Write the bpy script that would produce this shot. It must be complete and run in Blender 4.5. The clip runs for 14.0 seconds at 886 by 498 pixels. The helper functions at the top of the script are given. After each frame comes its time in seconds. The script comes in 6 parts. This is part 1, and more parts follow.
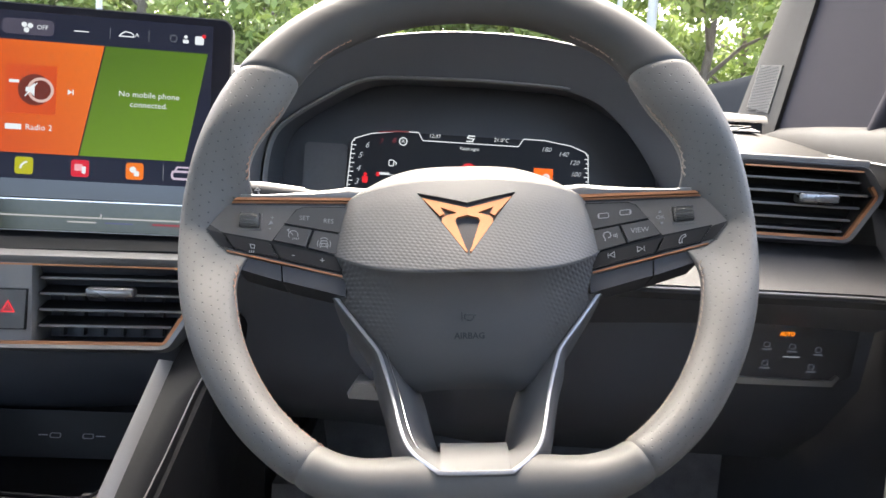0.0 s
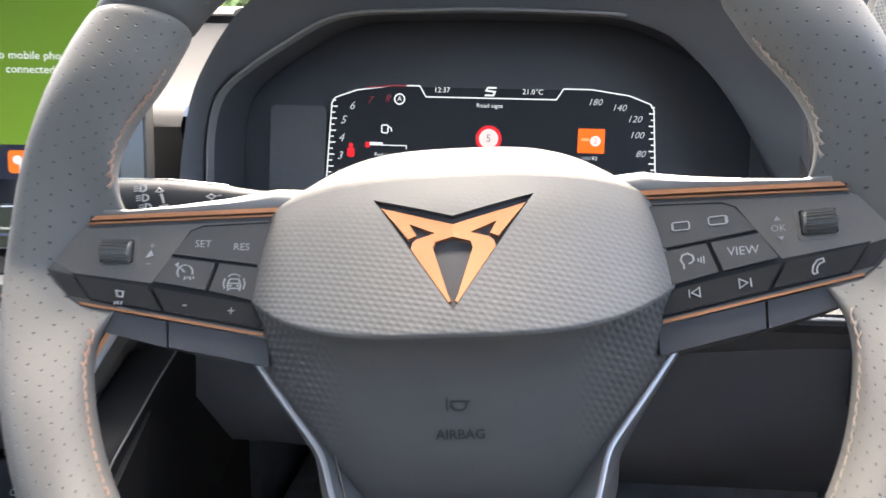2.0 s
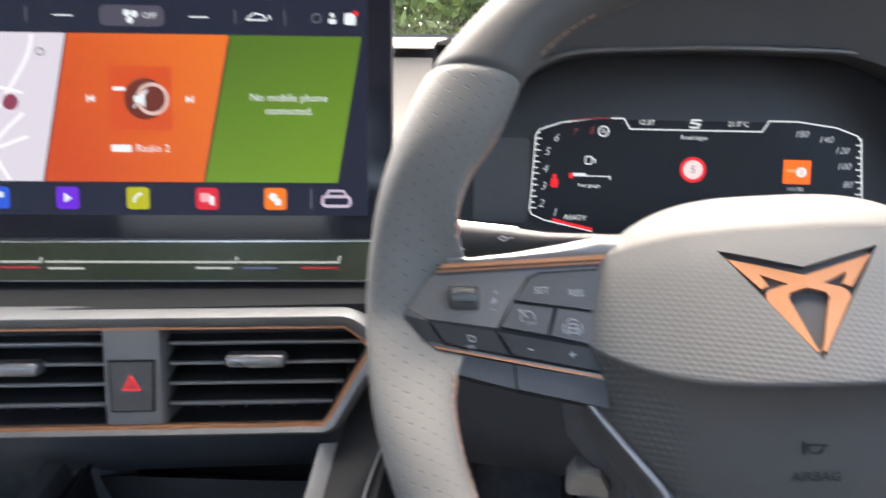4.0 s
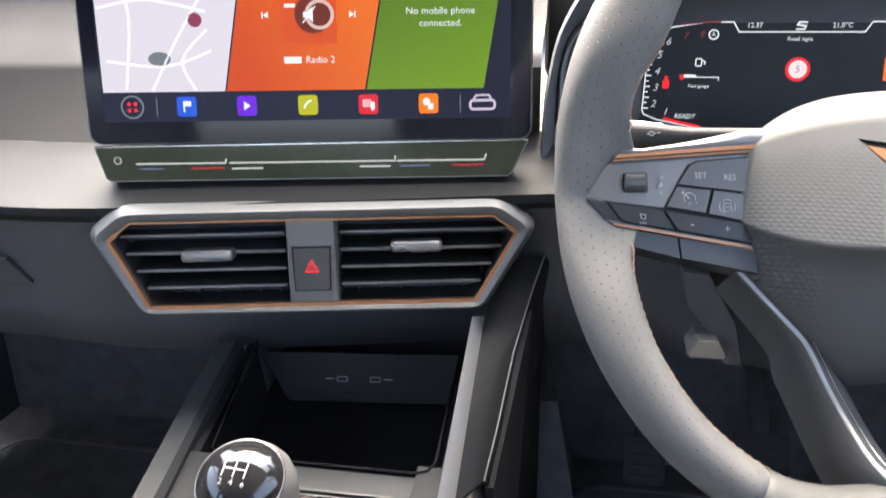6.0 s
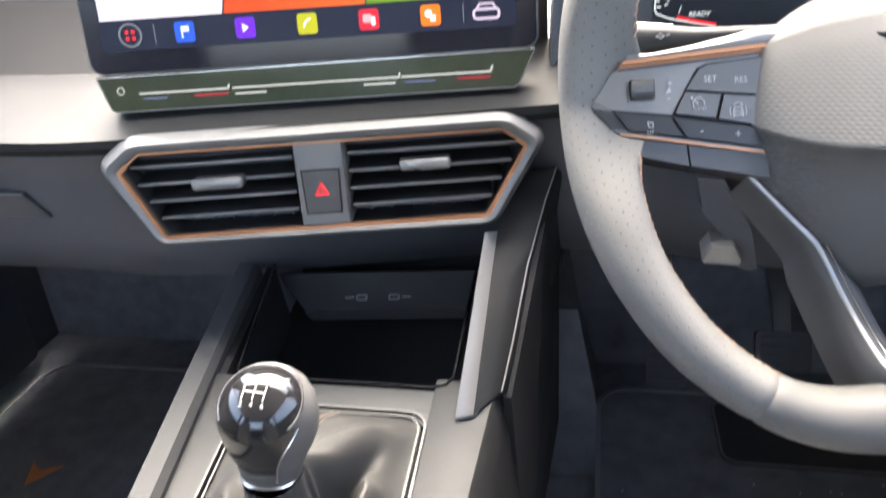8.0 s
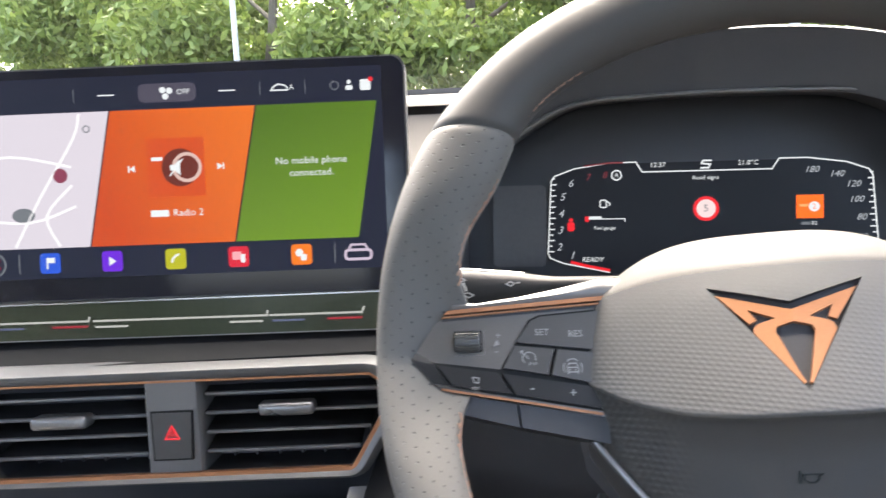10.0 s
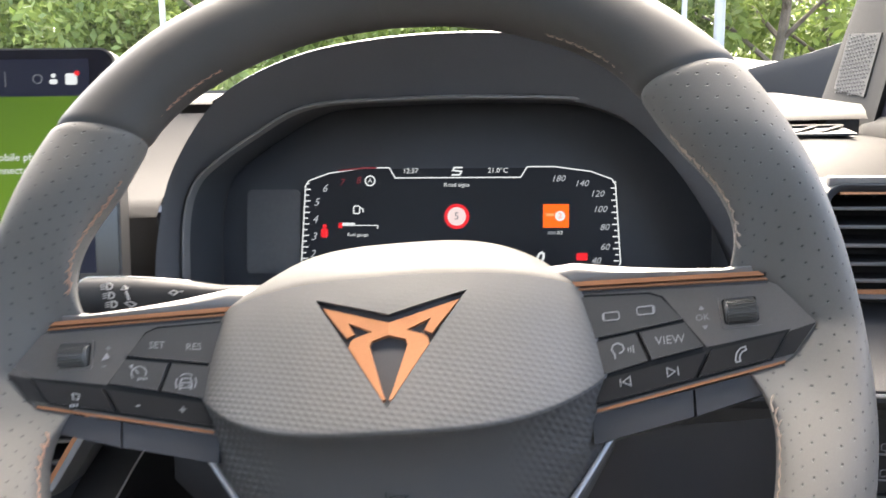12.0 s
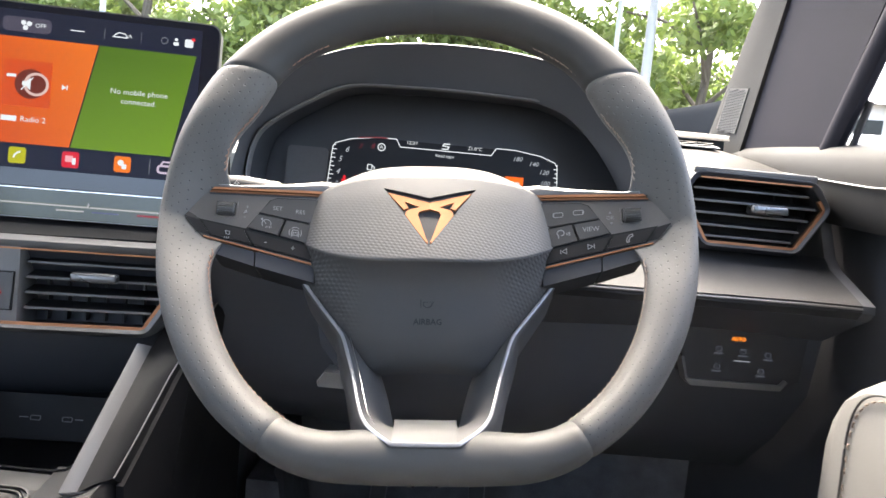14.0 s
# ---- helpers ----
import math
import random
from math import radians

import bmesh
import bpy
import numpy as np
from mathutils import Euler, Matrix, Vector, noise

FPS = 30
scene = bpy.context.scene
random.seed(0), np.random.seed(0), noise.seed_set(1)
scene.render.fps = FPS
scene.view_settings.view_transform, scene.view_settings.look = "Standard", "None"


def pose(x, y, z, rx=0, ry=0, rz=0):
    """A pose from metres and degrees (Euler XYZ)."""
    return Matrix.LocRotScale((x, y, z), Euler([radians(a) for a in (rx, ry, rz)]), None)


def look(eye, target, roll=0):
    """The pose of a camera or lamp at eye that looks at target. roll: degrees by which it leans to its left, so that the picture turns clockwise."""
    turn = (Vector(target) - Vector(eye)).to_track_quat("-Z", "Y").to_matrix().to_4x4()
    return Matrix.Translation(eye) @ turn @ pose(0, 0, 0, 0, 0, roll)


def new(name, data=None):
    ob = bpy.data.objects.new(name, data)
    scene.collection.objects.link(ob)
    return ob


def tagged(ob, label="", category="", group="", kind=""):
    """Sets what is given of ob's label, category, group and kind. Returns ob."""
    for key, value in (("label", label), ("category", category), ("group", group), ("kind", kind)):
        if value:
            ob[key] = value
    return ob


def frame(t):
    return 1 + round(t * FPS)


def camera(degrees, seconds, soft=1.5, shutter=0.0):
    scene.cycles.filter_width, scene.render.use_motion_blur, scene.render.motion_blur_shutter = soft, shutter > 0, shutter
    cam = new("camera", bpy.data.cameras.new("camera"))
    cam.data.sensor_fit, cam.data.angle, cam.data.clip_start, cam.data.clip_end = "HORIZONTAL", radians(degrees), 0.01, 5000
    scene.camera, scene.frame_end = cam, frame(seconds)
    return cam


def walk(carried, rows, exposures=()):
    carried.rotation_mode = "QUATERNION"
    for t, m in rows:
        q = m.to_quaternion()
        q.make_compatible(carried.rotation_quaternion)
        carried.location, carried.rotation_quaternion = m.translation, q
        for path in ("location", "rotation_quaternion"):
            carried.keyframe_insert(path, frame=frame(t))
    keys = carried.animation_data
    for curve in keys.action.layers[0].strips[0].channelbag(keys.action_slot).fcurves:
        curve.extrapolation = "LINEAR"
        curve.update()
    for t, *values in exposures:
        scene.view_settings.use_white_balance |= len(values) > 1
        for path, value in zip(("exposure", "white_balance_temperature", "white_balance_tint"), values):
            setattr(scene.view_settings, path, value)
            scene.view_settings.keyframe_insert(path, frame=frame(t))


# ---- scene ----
cam = camera(60.62, 14.0, shutter=0.35)
PATH = [
    (0, (-0.0019, 0.0540, 1.0876), (-0.0505, 2.0340, 0.8098), 3.65),
    (0.5, (0.0050, 0.0948, 1.0980), (-0.1185, 2.0638, 0.7697), 2.34),
    (1, (0.0131, 0.1387, 1.1056), (-0.1630, 2.0937, 0.7220), 1.34),
    (1.5, (0.0207, 0.1917, 1.1053), (-0.1763, 2.1369, 0.6839), 1.08),
    (2, (0.0266, 0.2447, 1.1039), (-0.1803, 2.1827, 0.6550), 1.14),
    (2.5, (0.0308, 0.2984, 1.1142), (-0.1844, 2.2334, 0.6566), 0.80),
    (3, (0.0242, 0.3060, 1.1238), (-0.1990, 2.2419, 0.6739), 0.39),
    (3.5, (-0.0234, 0.2686, 1.1085), (-0.2513, 2.2051, 0.6636), 0.85),
    (4, (-0.1030, 0.2168, 1.1241), (-0.3724, 2.1482, 0.6797), 0.70),
    (4.2, (-0.1277, 0.2006, 1.1380), (-0.4175, 2.1303, 0.6996), 0.60),
    (6.3, (-0.1681, 0.1325, 1.1306), (-0.5212, 1.9426, 0.3565), -1.51),
    (6.5, (-0.1635, 0.1251, 1.1315), (-0.5434, 1.8941, 0.2792), -2.56),
    (7, (-0.1606, 0.1161, 1.1483), (-0.5726, 1.7657, 0.0953), -5.29),
    (7.5, (-0.1577, 0.1193, 1.1455), (-0.5762, 1.7423, 0.0542), -6.04),
    (8, (-0.1591, 0.1464, 1.1338), (-0.5477, 1.8964, 0.2471), -4.22),
    (8.2, (-0.1593, 0.1544, 1.1288), (-0.5370, 1.9649, 0.3675), -3.23),
    (10.3, (-0.0417, 0.2132, 1.1302), (-0.4458, 2.1449, 0.8061), -2.34),
    (10.5, (-0.0141, 0.2246, 1.1303), (-0.3928, 2.1578, 0.7850), -2.79),
    (11, (0.0431, 0.2451, 1.1450), (-0.2774, 2.1838, 0.7724), -3.23),
    (11.5, (0.0857, 0.2672, 1.1435), (-0.1938, 2.2151, 0.7864), -2.55),
    (12, (0.0590, 0.2391, 1.1253), (-0.1910, 2.1975, 0.8053), -0.84),
    (12.5, (0.0371, 0.1826, 1.1043), (-0.1722, 2.1547, 0.8457), 1.47),
    (13, (0.0246, 0.1257, 1.0951), (-0.1237, 2.1081, 0.8761), 2.74),
    (13.5, (0.0266, 0.0632, 1.0814), (-0.0764, 2.0483, 0.8613), 3.72),
    (14, (0.0216, 0.0198, 1.0739), (-0.0169, 2.0074, 0.8554), 5.47),
]
EXPO = 4.2
walk(cam, [(t, look(eye, target, roll)) for t, eye, target, roll in PATH],
     [(t, EXPO + e, k, 9) for t, e, k in ((0.0, 0.04, 6550), (1.0, 0.14, 6600), (1.5, 0.22, 6550), (2.5, 0.38, 6600), (3.0, 0.32, 6550), (4.2, 0.12, 6550), (6.4, 0.26, 6450), (7.5, 0.65, 6600), (8.2, 0.68, 6550), (10.4, 0.08, 6750), (11.2, 0.12, 6900), (12.5, 0.06, 6650), (14.0, 0.1, 6550))])

# ---- daylight: thin bright overcast ----
world = bpy.data.worlds.new("sky")
world.use_nodes = True
scene.world = world
wn = world.node_tree
sky = wn.nodes.new("ShaderNodeTexSky")
sky.sky_type = "NISHITA"
sky.sun_disc = False
sky.sun_elevation = radians(60)
sky.sun_rotation = radians(-8)
sky.air_density, sky.dust_density, sky.ozone_density = 0.8, 8.0, 0.3
wn.nodes["Background"].inputs["Strength"].default_value = 0.15
wn.links.new(sky.outputs["Color"], wn.nodes["Background"].inputs["Color"])
sun_data = bpy.data.lights.new("sun", "SUN")
sun_data.energy, sun_data.angle, sun_data.color = 0.55, radians(60), (1.0, 0.96, 0.9)
sun = new("sun", sun_data)
sun.matrix_world = look((-0.65, 4.6, 8.1), (0, 0, 0))

# ---- materials ----


def lin(h):
    """Linear colour of a hex code."""
    v = [int(h[i:i + 2], 16) / 255 for i in (0, 2, 4)]
    return tuple(c / 12.92 if c < 0.04045 else ((c + 0.055) / 1.055) ** 2.4 for c in v)


def nodes_of(name):
    m = bpy.data.materials.new(name)
    m.use_nodes = True
    return m, m.node_tree, m.node_tree.nodes["Principled BSDF"]


def link(nt, a, b):
    nt.links.new(a, b)


def surface(name, color, rough=0.5, metal=0.0, vary=0.15, grain=900.0, bump=0.15, wear=12.0, spec=0.5, coat=0.0, sheen=0.0):
    """A surface with fine grain and broad, uneven wear in colour and gloss."""
    m, nt, bs = nodes_of(name)
    tc = nt.nodes.new("ShaderNodeTexCoord")
    fine = nt.nodes.new("ShaderNodeTexNoise")
    fine.inputs["Scale"].default_value, fine.inputs["Detail"].default_value = grain, 3
    broad = nt.nodes.new("ShaderNodeTexNoise")
    broad.inputs["Scale"].default_value, broad.inputs["Detail"].default_value = wear, 5
    for n in (fine, broad):
        link(nt, tc.outputs["Object"], n.inputs["Vector"])
    add = nt.nodes.new("ShaderNodeMath")
    add.operation = "ADD"
    link(nt, fine.outputs["Fac"], add.inputs[0])
    link(nt, broad.outputs["Fac"], add.inputs[1])
    ramp = nt.nodes.new("ShaderNodeMapRange")
    ramp.inputs["From Min"].default_value, ramp.inputs["From Max"].default_value = 0.6, 1.4
    ramp.inputs["To Min"].default_value, ramp.inputs["To Max"].default_value = 1 - vary, 1 + vary
    link(nt, add.outputs[0], ramp.inputs["Value"])
    mul = nt.nodes.new("ShaderNodeMix")
    mul.data_type, mul.blend_type = "RGBA", "MULTIPLY"
    mul.inputs["Factor"].default_value = 1
    mul.inputs[6].default_value = (*color, 1)
    link(nt, ramp.outputs["Result"], mul.inputs[7])
    link(nt, mul.outputs[2], bs.inputs["Base Color"])
    rr = nt.nodes.new("ShaderNodeMapRange")
    rr.inputs["From Min"].default_value, rr.inputs["From Max"].default_value = 0.3, 0.7
    rr.inputs["To Min"].default_value, rr.inputs["To Max"].default_value = max(0.03, rough - 0.07), min(1, rough + 0.07)
    link(nt, broad.outputs["Fac"], rr.inputs["Value"])
    link(nt, rr.outputs["Result"], bs.inputs["Roughness"])
    bs.inputs["Metallic"].default_value = metal
    bs.inputs["Specular IOR Level"].default_value = spec
    bs.inputs["Coat Weight"].default_value = coat
    bs.inputs["Sheen Weight"].default_value = sheen
    if bump:
        bp = nt.nodes.new("ShaderNodeBump")
        bp.inputs["Strength"].default_value, bp.inputs["Distance"].default_value = bump, 0.0006
        link(nt, fine.outputs["Fac"], bp.inputs["Height"])
        link(nt, bp.outputs["Normal"], bs.inputs["Normal"])
    return m


def glow(name, color, strength=1.0):
    """A lit patch of a display or lamp."""
    m, nt, bs = nodes_of(name)
    bs.inputs["Base Color"].default_value = (0.01, 0.01, 0.01, 1)
    bs.inputs["Roughness"].default_value = 0.4
    bs.inputs["Specular IOR Level"].default_value = 0.2
    bs.inputs["Emission Color"].default_value = (*color, 1)
    bs.inputs["Emission Strength"].default_value = strength * 2 ** -EXPO
    return m


def sheen_glow(name, c0, c1, p0, p1):
    """A lit tile that shades from one colour to another between two points of its plane."""
    m = glow(name, c0)
    nt = m.node_tree
    tc = nt.nodes.new("ShaderNodeTexCoord")
    dot = nt.nodes.new("ShaderNodeVectorMath")
    dot.operation = "DOT_PRODUCT"
    d = Vector((p1[0] - p0[0], p1[1] - p0[1], 0))
    link(nt, tc.outputs["Object"], dot.inputs[0])
    dot.inputs[1].default_value = d / d.length_squared
    rng_ = nt.nodes.new("ShaderNodeMapRange")
    base = (p0[0] * d.x + p0[1] * d.y) / d.length_squared
    rng_.inputs["From Min"].default_value, rng_.inputs["From Max"].default_value = base, base + 1
    link(nt, dot.outputs["Value"], rng_.inputs["Value"])
    mx = nt.nodes.new("ShaderNodeMix")
    mx.data_type = "RGBA"
    mx.inputs[6].default_value, mx.inputs[7].default_value = (*c0, 1), (*c1, 1)
    link(nt, rng_.outputs["Result"], mx.inputs["Factor"])
    link(nt, mx.outputs[2], nt.nodes["Principled BSDF"].inputs["Emission Color"])
    return m


def dotted(name, color, rough, pitch_u, pitch_v, size, depth, dark):
    """Leather with a staggered grid of punched holes, laid out on the UV map in metres."""
    m = surface(name, color, rough, 0, 0.08, 2200, 0.06, 14, spec=0.35)
    nt = m.node_tree
    bs = nt.nodes["Principled BSDF"]
    uv = nt.nodes.new("ShaderNodeUVMap")
    sep = nt.nodes.new("ShaderNodeSeparateXYZ")
    link(nt, uv.outputs["UV"], sep.inputs[0])

    def op(kind, a, b=None, c=None):
        n = nt.nodes.new("ShaderNodeMath")
        n.operation = kind
        for i, v in enumerate((a, b, c)):
            if v is None:
                continue
            if isinstance(v, (int, float)):
                n.inputs[i].default_value = v
            else:
                link(nt, v, n.inputs[i])
        return n.outputs[0]
    u = op("DIVIDE", sep.outputs["X"], pitch_u)
    v = op("DIVIDE", sep.outputs["Y"], pitch_v)
    row = op("FLOOR", v)
    off = op("MULTIPLY", op("MODULO", row, 2.0), 0.5)
    fu = op("SUBTRACT", op("FRACT", op("ADD", u, off)), 0.5)
    fv = op("SUBTRACT", op("FRACT", v), 0.5)
    du, dv = op("MULTIPLY", fu, pitch_u), op("MULTIPLY", fv, pitch_v)
    dist = op("SQRT", op("ADD", op("MULTIPLY", du, du), op("MULTIPLY", dv, dv)))
    hole = nt.nodes.new("ShaderNodeMapRange")
    hole.interpolation_type = "SMOOTHSTEP"
    hole.inputs["From Min"].default_value, hole.inputs["From Max"].default_value = size * 1.5, size * 0.7
    link(nt, dist, hole.inputs["Value"])
    old = bs.inputs["Base Color"].links[0].from_socket
    mix = nt.nodes.new("ShaderNodeMix")
    mix.data_type = "RGBA"
    mix.inputs[7].default_value = (*dark, 1)
    link(nt, hole.outputs["Result"], mix.inputs["Factor"])
    link(nt, old, mix.inputs[6])
    link(nt, mix.outputs[2], bs.inputs["Base Color"])
    b2 = nt.nodes.new("ShaderNodeBump")
    b2.invert = True
    b2.inputs["Strength"].default_value, b2.inputs["Distance"].default_value = 1.0, depth
    link(nt, hole.outputs["Result"], b2.inputs["Height"])
    link(nt, bs.inputs["Normal"].links[0].from_socket, b2.inputs["Normal"])
    link(nt, b2.outputs["Normal"], bs.inputs["Normal"])
    return m


def embossed(name, color, rough, pitch_u, pitch_v, depth, fade, axis="Y"):
    """Moulded cover with a woven relief that is deepest where fade begins, a span of local y or of the distance from x = 0."""
    m = surface(name, color, rough, 0, 0.08, 1800, 0.12, 9, spec=0.35)
    nt = m.node_tree
    bs = nt.nodes["Principled BSDF"]
    tc = nt.nodes.new("ShaderNodeTexCoord")
    sep = nt.nodes.new("ShaderNodeSeparateXYZ")
    link(nt, tc.outputs["Object"], sep.inputs[0])

    def op(kind, a, b=None):
        n = nt.nodes.new("ShaderNodeMath")
        n.operation = kind
        for i, v in enumerate((a, b)):
            if v is None:
                continue
            if isinstance(v, (int, float)):
                n.inputs[i].default_value = v
            else:
                link(nt, v, n.inputs[i])
        return n.outputs[0]
    u = op("DIVIDE", sep.outputs["X"], pitch_u)
    v = op("DIVIDE", op("ADD", sep.outputs["Y"], op("MULTIPLY", sep.outputs["X"], 0.18)), pitch_v)
    off = op("MULTIPLY", op("FLOOR", v), 0.5)
    fu = op("ABSOLUTE", op("SUBTRACT", op("FRACT", op("ADD", u, off)), 0.5))
    fv = op("ABSOLUTE", op("SUBTRACT", op("FRACT", v), 0.5))
    h = op("SQRT", op("ADD", op("MULTIPLY", fu, fu), op("MULTIPLY", fv, fv)))
    sm = nt.nodes.new("ShaderNodeMapRange")
    sm.interpolation_type = "SMOOTHSTEP"
    sm.inputs["From Min"].default_value, sm.inputs["From Max"].default_value = 0.5, 0.08
    link(nt, h, sm.inputs["Value"])
    fd = nt.nodes.new("ShaderNodeMapRange")
    fd.interpolation_type = "SMOOTHSTEP"
    fd.inputs["From Min"].default_value, fd.inputs["From Max"].default_value = fade[1], fade[0]
    link(nt, sep.outputs["Y"] if axis == "Y" else op("ABSOLUTE", sep.outputs["X"]), fd.inputs["Value"])
    b2 = nt.nodes.new("ShaderNodeBump")
    b2.invert = True
    b2.inputs["Distance"].default_value = depth
    link(nt, fd.outputs["Result"], b2.inputs["Strength"])
    link(nt, sm.outputs["Result"], b2.inputs["Height"])
    link(nt, bs.inputs["Normal"].links[0].from_socket, b2.inputs["Normal"])
    link(nt, b2.outputs["Normal"], bs.inputs["Normal"])
    return m


def clear(name, tint, gloss):
    """Window glass: clear, with a faint reflection."""
    m, nt, bs = nodes_of(name)
    nt.nodes.remove(bs)
    tr = nt.nodes.new("ShaderNodeBsdfTransparent")
    tr.inputs["Color"].default_value = (*tint, 1)
    gl = nt.nodes.new("ShaderNodeBsdfGlossy")
    gl.inputs["Roughness"].default_value = 0.02
    mx = nt.nodes.new("ShaderNodeMixShader")
    mx.inputs[0].default_value = gloss
    link(nt, tr.outputs[0], mx.inputs[1])
    link(nt, gl.outputs[0], mx.inputs[2])
    link(nt, mx.outputs[0], nt.nodes["Material Output"].inputs["Surface"])
    return m


LEATHER = surface("smooth leather", (0.052, 0.051, 0.049), 0.6, 0, 0.1, 2200, 0.08, 10, spec=0.35)
PERFORATED = dotted("perforated leather", (0.098, 0.095, 0.09), 0.6, 0.0062, 0.0042, 0.00036, 0.0004, (0.04, 0.04, 0.04))
COVER = embossed("embossed airbag cover", (0.1, 0.098, 0.095), 0.5, 0.0034, 0.0022, 0.00012, (-0.025, 0.036))
# Same plastic as COVER, coloured darker to offset glare on the upward face.
COVER_TOP = surface("cover plastic darkened against glare", (0.036, 0.0355, 0.035), 0.65, 0, 0.06, 1800, 0.1, 8, spec=0.2)
SATIN = surface("satin grey paint", (0.155, 0.153, 0.15), 0.38, 0.15, 0.08, 1500, 0.05, 10)
SPOKE = surface("dark satin spoke paint", (0.145, 0.138, 0.131), 0.3, 0.5, 0.08, 1500, 0.05, 10)
USPOKE = surface("satin grey lower spoke paint", (0.075, 0.074, 0.074), 0.6, 0.1, 0.06, 1500, 0.04, 10)
# Pale colour for the highlight drawn on the lower spoke's ridge.
EDGE = surface("pale ridge highlight", (0.36, 0.36, 0.37), 0.35, 0.6, 0.05, 1500, 0.03, 12)
CHROME = surface("satin chrome", (0.55, 0.55, 0.56), 0.22, 1.0, 0.08, 900, 0.04, 14)
COPPER = surface("satin copper", (0.36, 0.168, 0.084), 0.5, 0.7, 0.08, 1400, 0.06, 14)
DARK_KEY = surface("gloss dark key", (0.016, 0.0155, 0.0155), 0.38, 0, 0.1, 1600, 0.08, 16, spec=0.3)
BUTTON = surface("button black", (0.056, 0.055, 0.053), 0.34, 0, 0.1, 1600, 0.12, 16)
PIANO = surface("gloss black", (0.008, 0.008, 0.009), 0.08, 0, 0.05, 500, 0.0, 14)
SOFT = surface("soft-touch black plastic", (0.054, 0.057, 0.066), 0.62, 0, 0.12, 1800, 0.15, 7)
SOFT_TOP = surface("grained dash top", (0.03, 0.029, 0.028), 0.65, 0, 0.12, 1800, 0.2, 7, spec=0.15)
HARD = surface("hard black plastic", (0.03, 0.031, 0.035), 0.52, 0, 0.12, 1800, 0.12, 8)
GREYTRIM = surface("grey satin console trim", (0.027, 0.0276, 0.0288), 0.56, 0.0, 0.1, 1400, 0.12, 9, spec=0.18)
KNOB = surface("satin grey knob", (0.06, 0.06, 0.06), 0.42, 0.0, 0.08, 1600, 0.08, 12)
CARPET = surface("black carpet", (0.155, 0.163, 0.178), 0.95, 0, 0.4, 700, 1.0, 30, spec=0.1)
SEATCLOTH = surface("grey seat cloth", (0.17, 0.165, 0.155), 0.8, 0, 0.1, 1700, 0.6, 12, spec=0.2, sheen=0.2)
VINYL = surface("dark seat vinyl", (0.06, 0.06, 0.06), 0.5, 0, 0.12, 1200, 0.35, 10)
GAITER = surface("gaiter leather", (0.029, 0.0288, 0.0284), 0.64, 0, 0.16, 1400, 0.3, 18, spec=0.25)
THREAD = surface("pale thread", (0.26, 0.205, 0.165), 0.7, 0, 0.15, 2000, 0.2, 60)
THREAD_DARK = surface("brown thread", (0.30, 0.17, 0.12), 0.7, 0, 0.2, 2000, 0.2, 60)
NAVY = surface("pillar trim", (0.021, 0.0205, 0.026), 0.85, 0, 0.12, 1600, 0.3, 8, spec=0.08)
# Headliner's tone is assumed: raised to bounce fill light into the footwells.
HEADLINER = surface("grey headliner", (0.55, 0.55, 0.54), 0.9, 0, 0.08, 1500, 0.4, 8)
METAL = surface("bare pedal metal", (0.2, 0.2, 0.2), 0.42, 0.6, 0.12, 900, 0.1, 20)
RUBBER = surface("black rubber", (0.04, 0.04, 0.043), 0.7, 0, 0.2, 900, 0.3, 20)
MARK = surface("pale print", (0.28, 0.28, 0.28), 0.6, 0, 0.05, 900, 0.0, 20)
GLASS = clear("window glass", (0.93, 0.96, 0.94), 0.05)

TAB = surface("satin metal tab", (0.2, 0.2, 0.2), 0.3, 0.7, 0.08, 900, 0.04, 14)
DARKSIDE = surface("dark satin side panel", (0.010, 0.010, 0.0105), 0.5, 0, 0.1, 1400, 0.1, 9, spec=0.2)
VENT_GREY = surface("satin grey vent paint", (0.095, 0.094, 0.093), 0.42, 0.15, 0.08, 1500, 0.05, 10)
# Black plastic coloured darker to stand in for the shade of a deeper tray.
TRAY = surface("black plastic darkened for shade", (0.012, 0.012, 0.013), 0.7, 0, 0.15, 900, 0.2, 12, spec=0.2)
FRAME = surface("dull chrome frame", (0.05, 0.05, 0.05), 0.45, 0.5, 0.06, 900, 0.03, 14)

# ---- building helpers ----


def thing(name, label, category, m=None, group="", kind=""):
    ob = new(name)
    ob.empty_display_size = 0.05
    if m is not None:
        ob.matrix_basis = m
    return tagged(ob, label, category, group, kind)


def part(name, bm, material, parent=None, label="", smooth=True, m=None, uvs=None):
    me = bpy.data.meshes.new(name)
    bm.normal_update()
    bm.to_mesh(me)
    bm.free()
    me.materials.append(material)
    if smooth:
        me.shade_smooth()
        me.set_sharp_from_angle(angle=radians(38))
    ob = new(name, me)
    ob.parent = parent
    if m is not None:
        ob.matrix_basis = m
    if label:
        ob["label"] = label
    return ob


def axes(o, a, b):
    """A frame with origin o, x along a and y along b."""
    a, b = Vector(a).normalized(), Vector(b).normalized()
    n = a.cross(b)
    return Matrix(((a.x, b.x, n.x, o[0]), (a.y, b.y, n.y, o[1]), (a.z, b.z, n.z, o[2]), (0, 0, 0, 1)))


def plane_frame(o, yaw, lean):
    """A frame facing the driver: x to the right, y up, z towards the driver."""
    y, l = radians(yaw), radians(lean)
    a = Vector((math.cos(y), math.sin(y), 0))
    h = Vector((-math.sin(y), math.cos(y), 0))
    return axes(o, a, h * math.sin(l) + Vector((0, 0, math.cos(l))))


